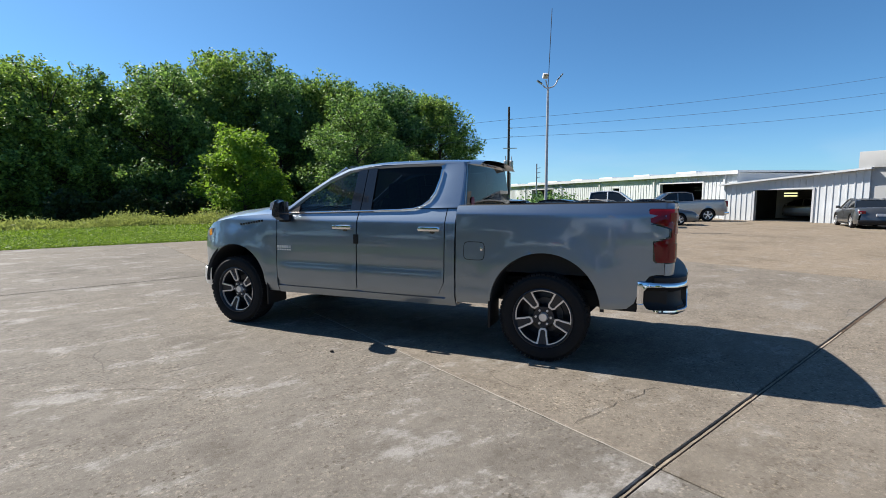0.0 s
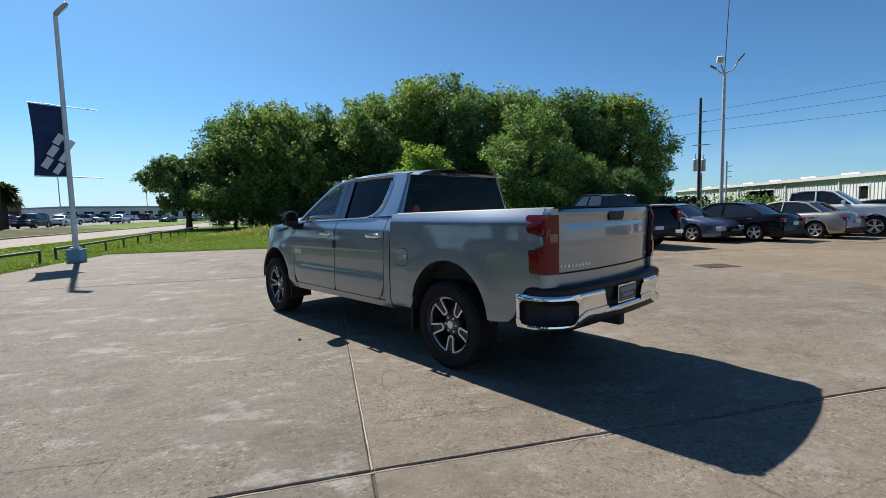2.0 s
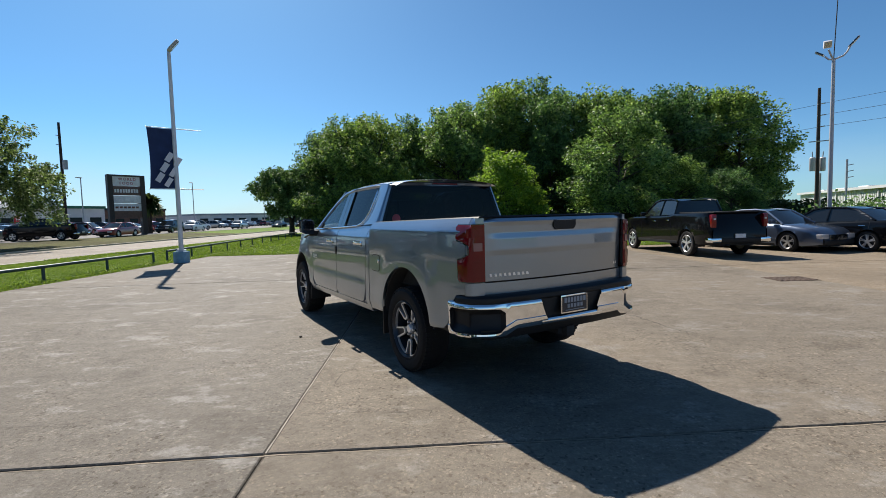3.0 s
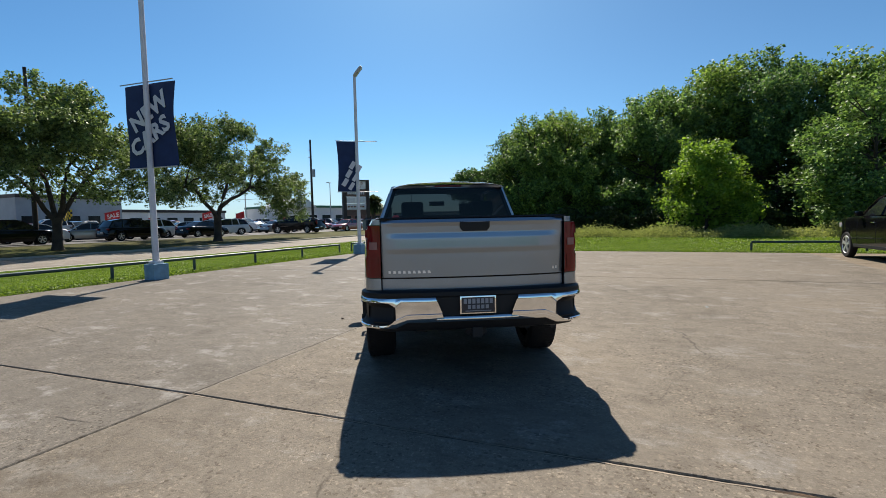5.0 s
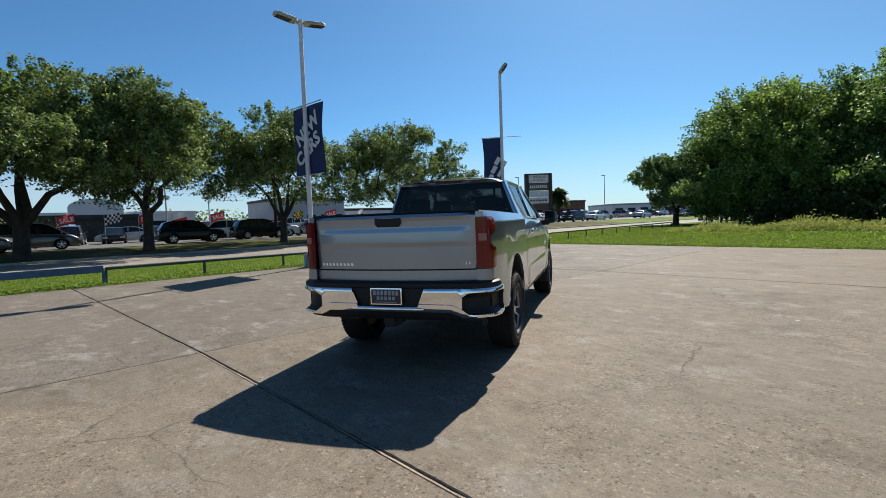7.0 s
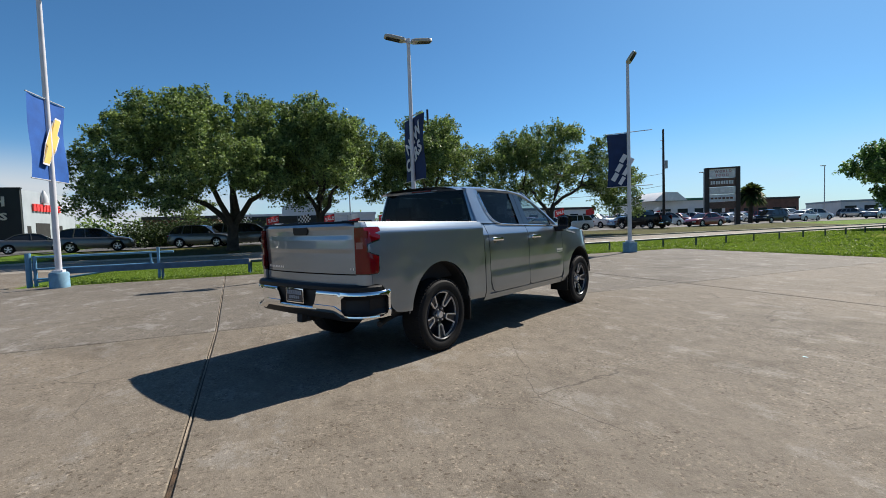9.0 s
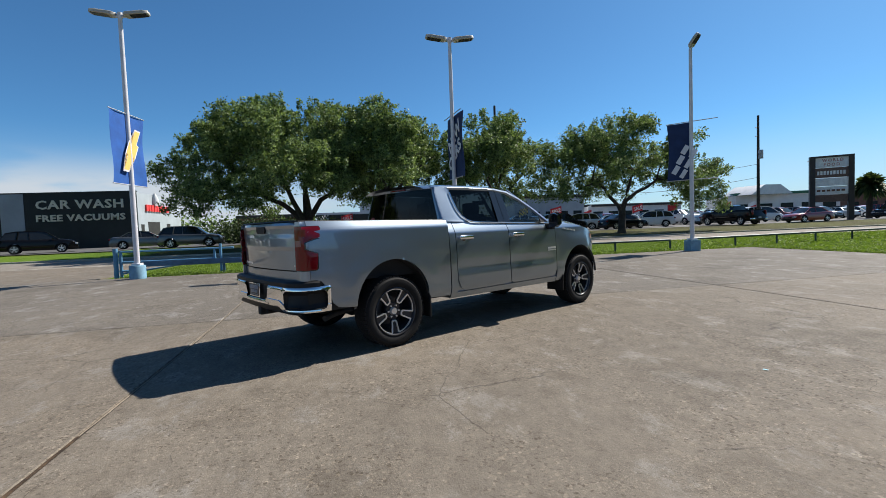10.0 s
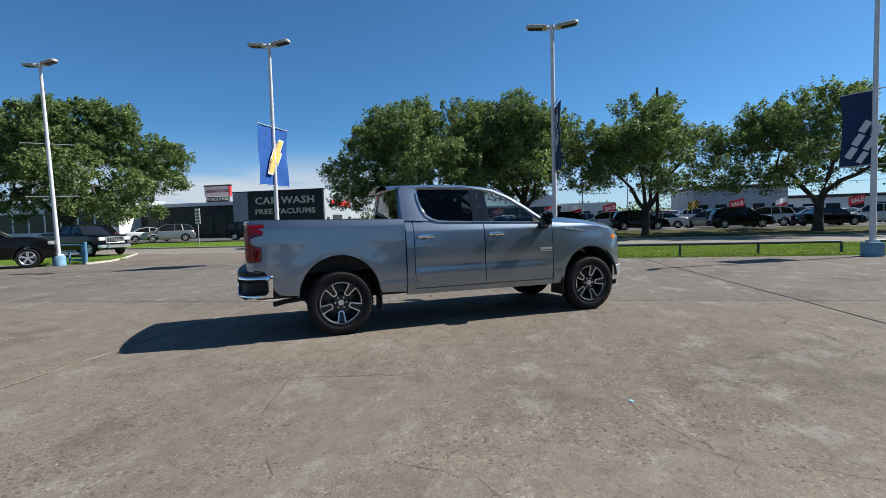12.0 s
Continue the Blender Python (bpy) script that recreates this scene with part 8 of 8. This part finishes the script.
for i, (x, y, h) in enumerate(((-34.2, 16.2, 12.3), (-33.9, 44.9, 11.4))):
    up = thing("utility_pole", pose(x, y, 0.3), "dark wooden roadside utility pole", "utility pole", "roadside utility poles")
    part("pole", tube(bmesh.new(), [(0, 0, -0.2), (0, 0, h)], [0.17, 0.11], 10), WOOD_POLE, up)
    part("transformer", tube(bmesh.new(), [(0.35, 0, h * 0.6), (0.35, 0, h * 0.6 + 0.9)], 0.22, 12), GREY_POLE, up)
    for z in (h - 1.2, h - 2.1):
        part("bracket", tube(bmesh.new(), [(-0.4, 0, z), (0, 0, z - 0.1)], 0.04, 6), GREY_POLE, up)
for z in (6.6, 5.2):
    a, b = Vector((-34.2, 16.2, z)), Vector((-33.9, 44.9, z))
    pts = [a + (b - a) * f - Vector((0, 0, 1.3 * math.sin(math.pi * f))) for f in steps(0, 1, 14)]
    tagged(part("road_cable", tube(bmesh.new(), pts, 0.02, 5), WIRE), "sagging dark cable along the road", "cable")


def flag(m, cloth, words, label, check=None):
    ob = thing("sale_flag", m, label, "flag", "flags over the car park")
    part("staff", tube(bmesh.new(), [(0, 0, 0), (0, 0, 3.4)], 0.03, 6), GREY_POLE, ob)
    shape = lambda u, v: (0.12 * math.sin(3.2 * u), u, v + 0.22 * u)
    part("cloth", sheet(bmesh.new(), steps(0.02, 1.9, 10), steps(2.2, 3.3, 4), shape), cloth, ob)
    if check:
        bm = bmesh.new()
        for i in range(8):
            for j in range(4):
                if (i + j) % 2:
                    for off in (-0.012, 0.012):
                        sheet(bm, steps(0.02 + 0.235 * i, 0.255 + 0.235 * i, 2), steps(2.2 + 0.275 * j, 2.475 + 0.275 * j, 1), lambda u, v, off=off: tuple(Vector(shape(u, v)) + Vector((off, 0, 0))))
        part("chequer", bm, check, ob, weld=False)
    if words:
        text_part("lettering", words, 0.72, WHITE, ob, pose(0.16, 0.98, 2.95, 90, 0, 90) @ pose(0, 0, 0, 0, 0, 12), 0.004, 1.0, 0.02)
    return ob


FLAGS = ((-39.5, 4.0, "c"), (-41, 6.6, "s"), (-40, 9.0, "w"), (-41, 12.5, "s"), (-39.0, 20.0, "y"), (-40, 24.0, "s"), (-40, 28.0, "w"), (-40, 34.0, "s"), (-41, 47.0, "s"), (-42, 1.0, "s"), (-43, -1.6, "c"), (-40, 38.5, "r"), (-43, 52.0, "w"))
for x, y, kd in FLAGS:
    m = pose(x, y, CP, 0, 0, 8) @ pose(0, 0, 0, 0, 0, 14 * math.sin(7 * y)) @ Matrix.Diagonal((0.68, 0.68, 0.72, 1))
    if kd == "c":
        flag(m, WHITE, "", "black and white chequered flag on a staff", BLACK)
    elif kd == "y":
        flag(m, YELLOW, "", "yellow and black chequered flag on a staff", BLACK)
    elif kd == "s":
        flag(m, RED, "SALE", "red sale flag with white letters")
    elif kd == "w":
        f = flag(m, WHITE, "", "white flag with a red band")
        part("band", sheet(bmesh.new(), steps(0.02, 1.9, 10), steps(2.2, 2.6, 2), lambda u, v: (0.12 * math.sin(3.2 * u) + 0.015, u, v + 0.22 * u)), RED, f)
    else:
        flag(m, RED, "", "plain red flag on a staff")


def low_block(x, y, w, d, h, wall, trim, label, turn=0, windows=6):
    ob = thing("roadside_shop", pose(x, y, CP - 0.02, 0, 0, turn), label, "building", "shops over the road")
    part("wall", box(bmesh.new(), -d, 0, 0, w, 0, h), wall, ob)
    part("roof_edge", box(bmesh.new(), -d - 0.1, 0.25, -0.1, w + 0.1, h, h + 0.45), trim, ob)
    for k in range(windows):
        part("window", box(bmesh.new(), 0.0, 0.04, w * (k + 0.2) / windows, w * (k + 0.8) / windows, 0.7, min(h - 0.9, 2.7)), SHOP_GLASS, ob)
    return ob


low_block(-70, -4, 22, 14, 3.3, STUCCO, STUCCO, "low white shop with an arched front", 0, 7)
ar = thing("arched_front", pose(-69.6, 6, CP), "white arched parapet over a shop door", "shopfront")
bm = bmesh.new()
prism(bm, [(-3, 0), (-3, 4.3)] + [(3 * math.cos(a), 4.3 + 1.2 * math.sin(a)) for a in steps(math.pi, 0, 12)] + [(3, 0)], lambda u, v, w: (w, u, v), 0.0, 0.4)
part("front", bm, STUCCO, ar)
low_block(-66, 28.5, 12.5, 12, 5.0, GREY_STUCCO, SIGN_FRAME, "grey shop with a dark roof edge", 0, 5)
low_block(-72, 42, 22, 14, 3.4, STUCCO, SIGN_FRAME, "low white shop with a dark roof edge", 0, 7)
low_block(-62, 67, 16, 14, 4.2, STUCCO, GREEN_ROOF, "white shop with a green awning", -20, 5)
low_block(-76, 88, 30, 14, 4.6, BRICK_RED, SIGN_FRAME, "long red brick shop", -20, 9)
low_block(-64, 128, 60, 20, 3.4, STUCCO, GREY_STUCCO, "far white shopping arcade", -38, 16)
low_block(-40, 185, 46, 20, 3.4, BEIGE, STUCCO, "far beige shopping arcade", -60, 12)
low_block(-6, 215, 50, 18, 3.4, STUCCO, GREY_STUCCO, "far pale shop block at the road's end", -85, 10)
low_block(-62, -14.5, 9, 10, 3.0, BRICK_RED, SIGN_FRAME, "low brown shop behind the oaks", 0, 3)
low_block(-58, -3, 12, 3, 2.6, CHARCOAL, CHARCOAL, "dark slatted yard screen", 0, 0)
gb = thing("gable_roof", pose(-60, 71, CP + 4.2), "small white gabled roof", "roof")
prism_bm = bmesh.new()
prism(prism_bm, [(-4, 0), (4, 0), (1.5, 1.6), (-1.5, 1.6)], lambda u, v, w: (w, u, v), -5, 1.5)
part("roof", prism_bm, ROOF_METAL, gb)

for i, (x, y, h) in enumerate(((-55, 75, 9.0), (-48, 96, 9.5), (-30, 120, 9.0), (-22, 92, 8.0), (-62, 60, 9.0), (-50, 140, 9), (-70, 20, 9), (-58, 12, 8), (-36, 150, 9))):
    lp = thing("car_park_lamp", pose(x, y, CP), "thin grey car park lamp", "street lamp", "far car park lamps")
    part("pole", tube(bmesh.new(), [(0, 0, 0), (0, 0, h)], [0.1, 0.07], 8), GREY_POLE, lp)
    part("lamp_head", box(bmesh.new(), -0.2, 0.2, -0.9, 0.1, h - 0.05, h + 0.08, 0.02), LAMP_BODY, lp)

# Far rows of trees that close the view.
nr3 = np.random.default_rng(12)
def far_wood(name, x0, y0, x1, y1, height, count, label, leaf=0.8, mat=LEAF):
    f = nr3.uniform(0, 1, count)
    top = height * (0.55 + 0.45 * np.abs(np.sin(f * 37) * np.cos(f * 91 + 1)))
    p = np.stack([x0 + (x1 - x0) * f + nr3.normal(size=count) * 1.5, y0 + (y1 - y0) * f + nr3.normal(size=count) * 1.5, nr3.uniform(0, 1, count) ** 0.8 * top], 1)
    tagged(quads(name, p, nr3.normal(size=(count, 3)) + np.array([0, 0, 0.6]), leaf, mat), label, "trees", kind="stuff")


far_wood("far_trees", -150, -160, -40, -95, 7, 9000, "far low line of trees in the south-west", 0.8, OAK_LEAF)
far_wood("far_trees", -95, -90, -110, 60, 6, 9000, "far line of trees behind the shops", 0.6, OAK_LEAF)
far_wood("far_trees", -60, 250, 60, 240, 7, 8000, "far line of trees at the road's end")
# the bushes carry the oaks' deep shade in their leaf colour
far_wood("back_bushes", -40, -10, -41, -1.5, 2.9, 18000, "bushes behind the oaks, leaf colour darkened for their shade", 0.17, SHADED_LEAF)
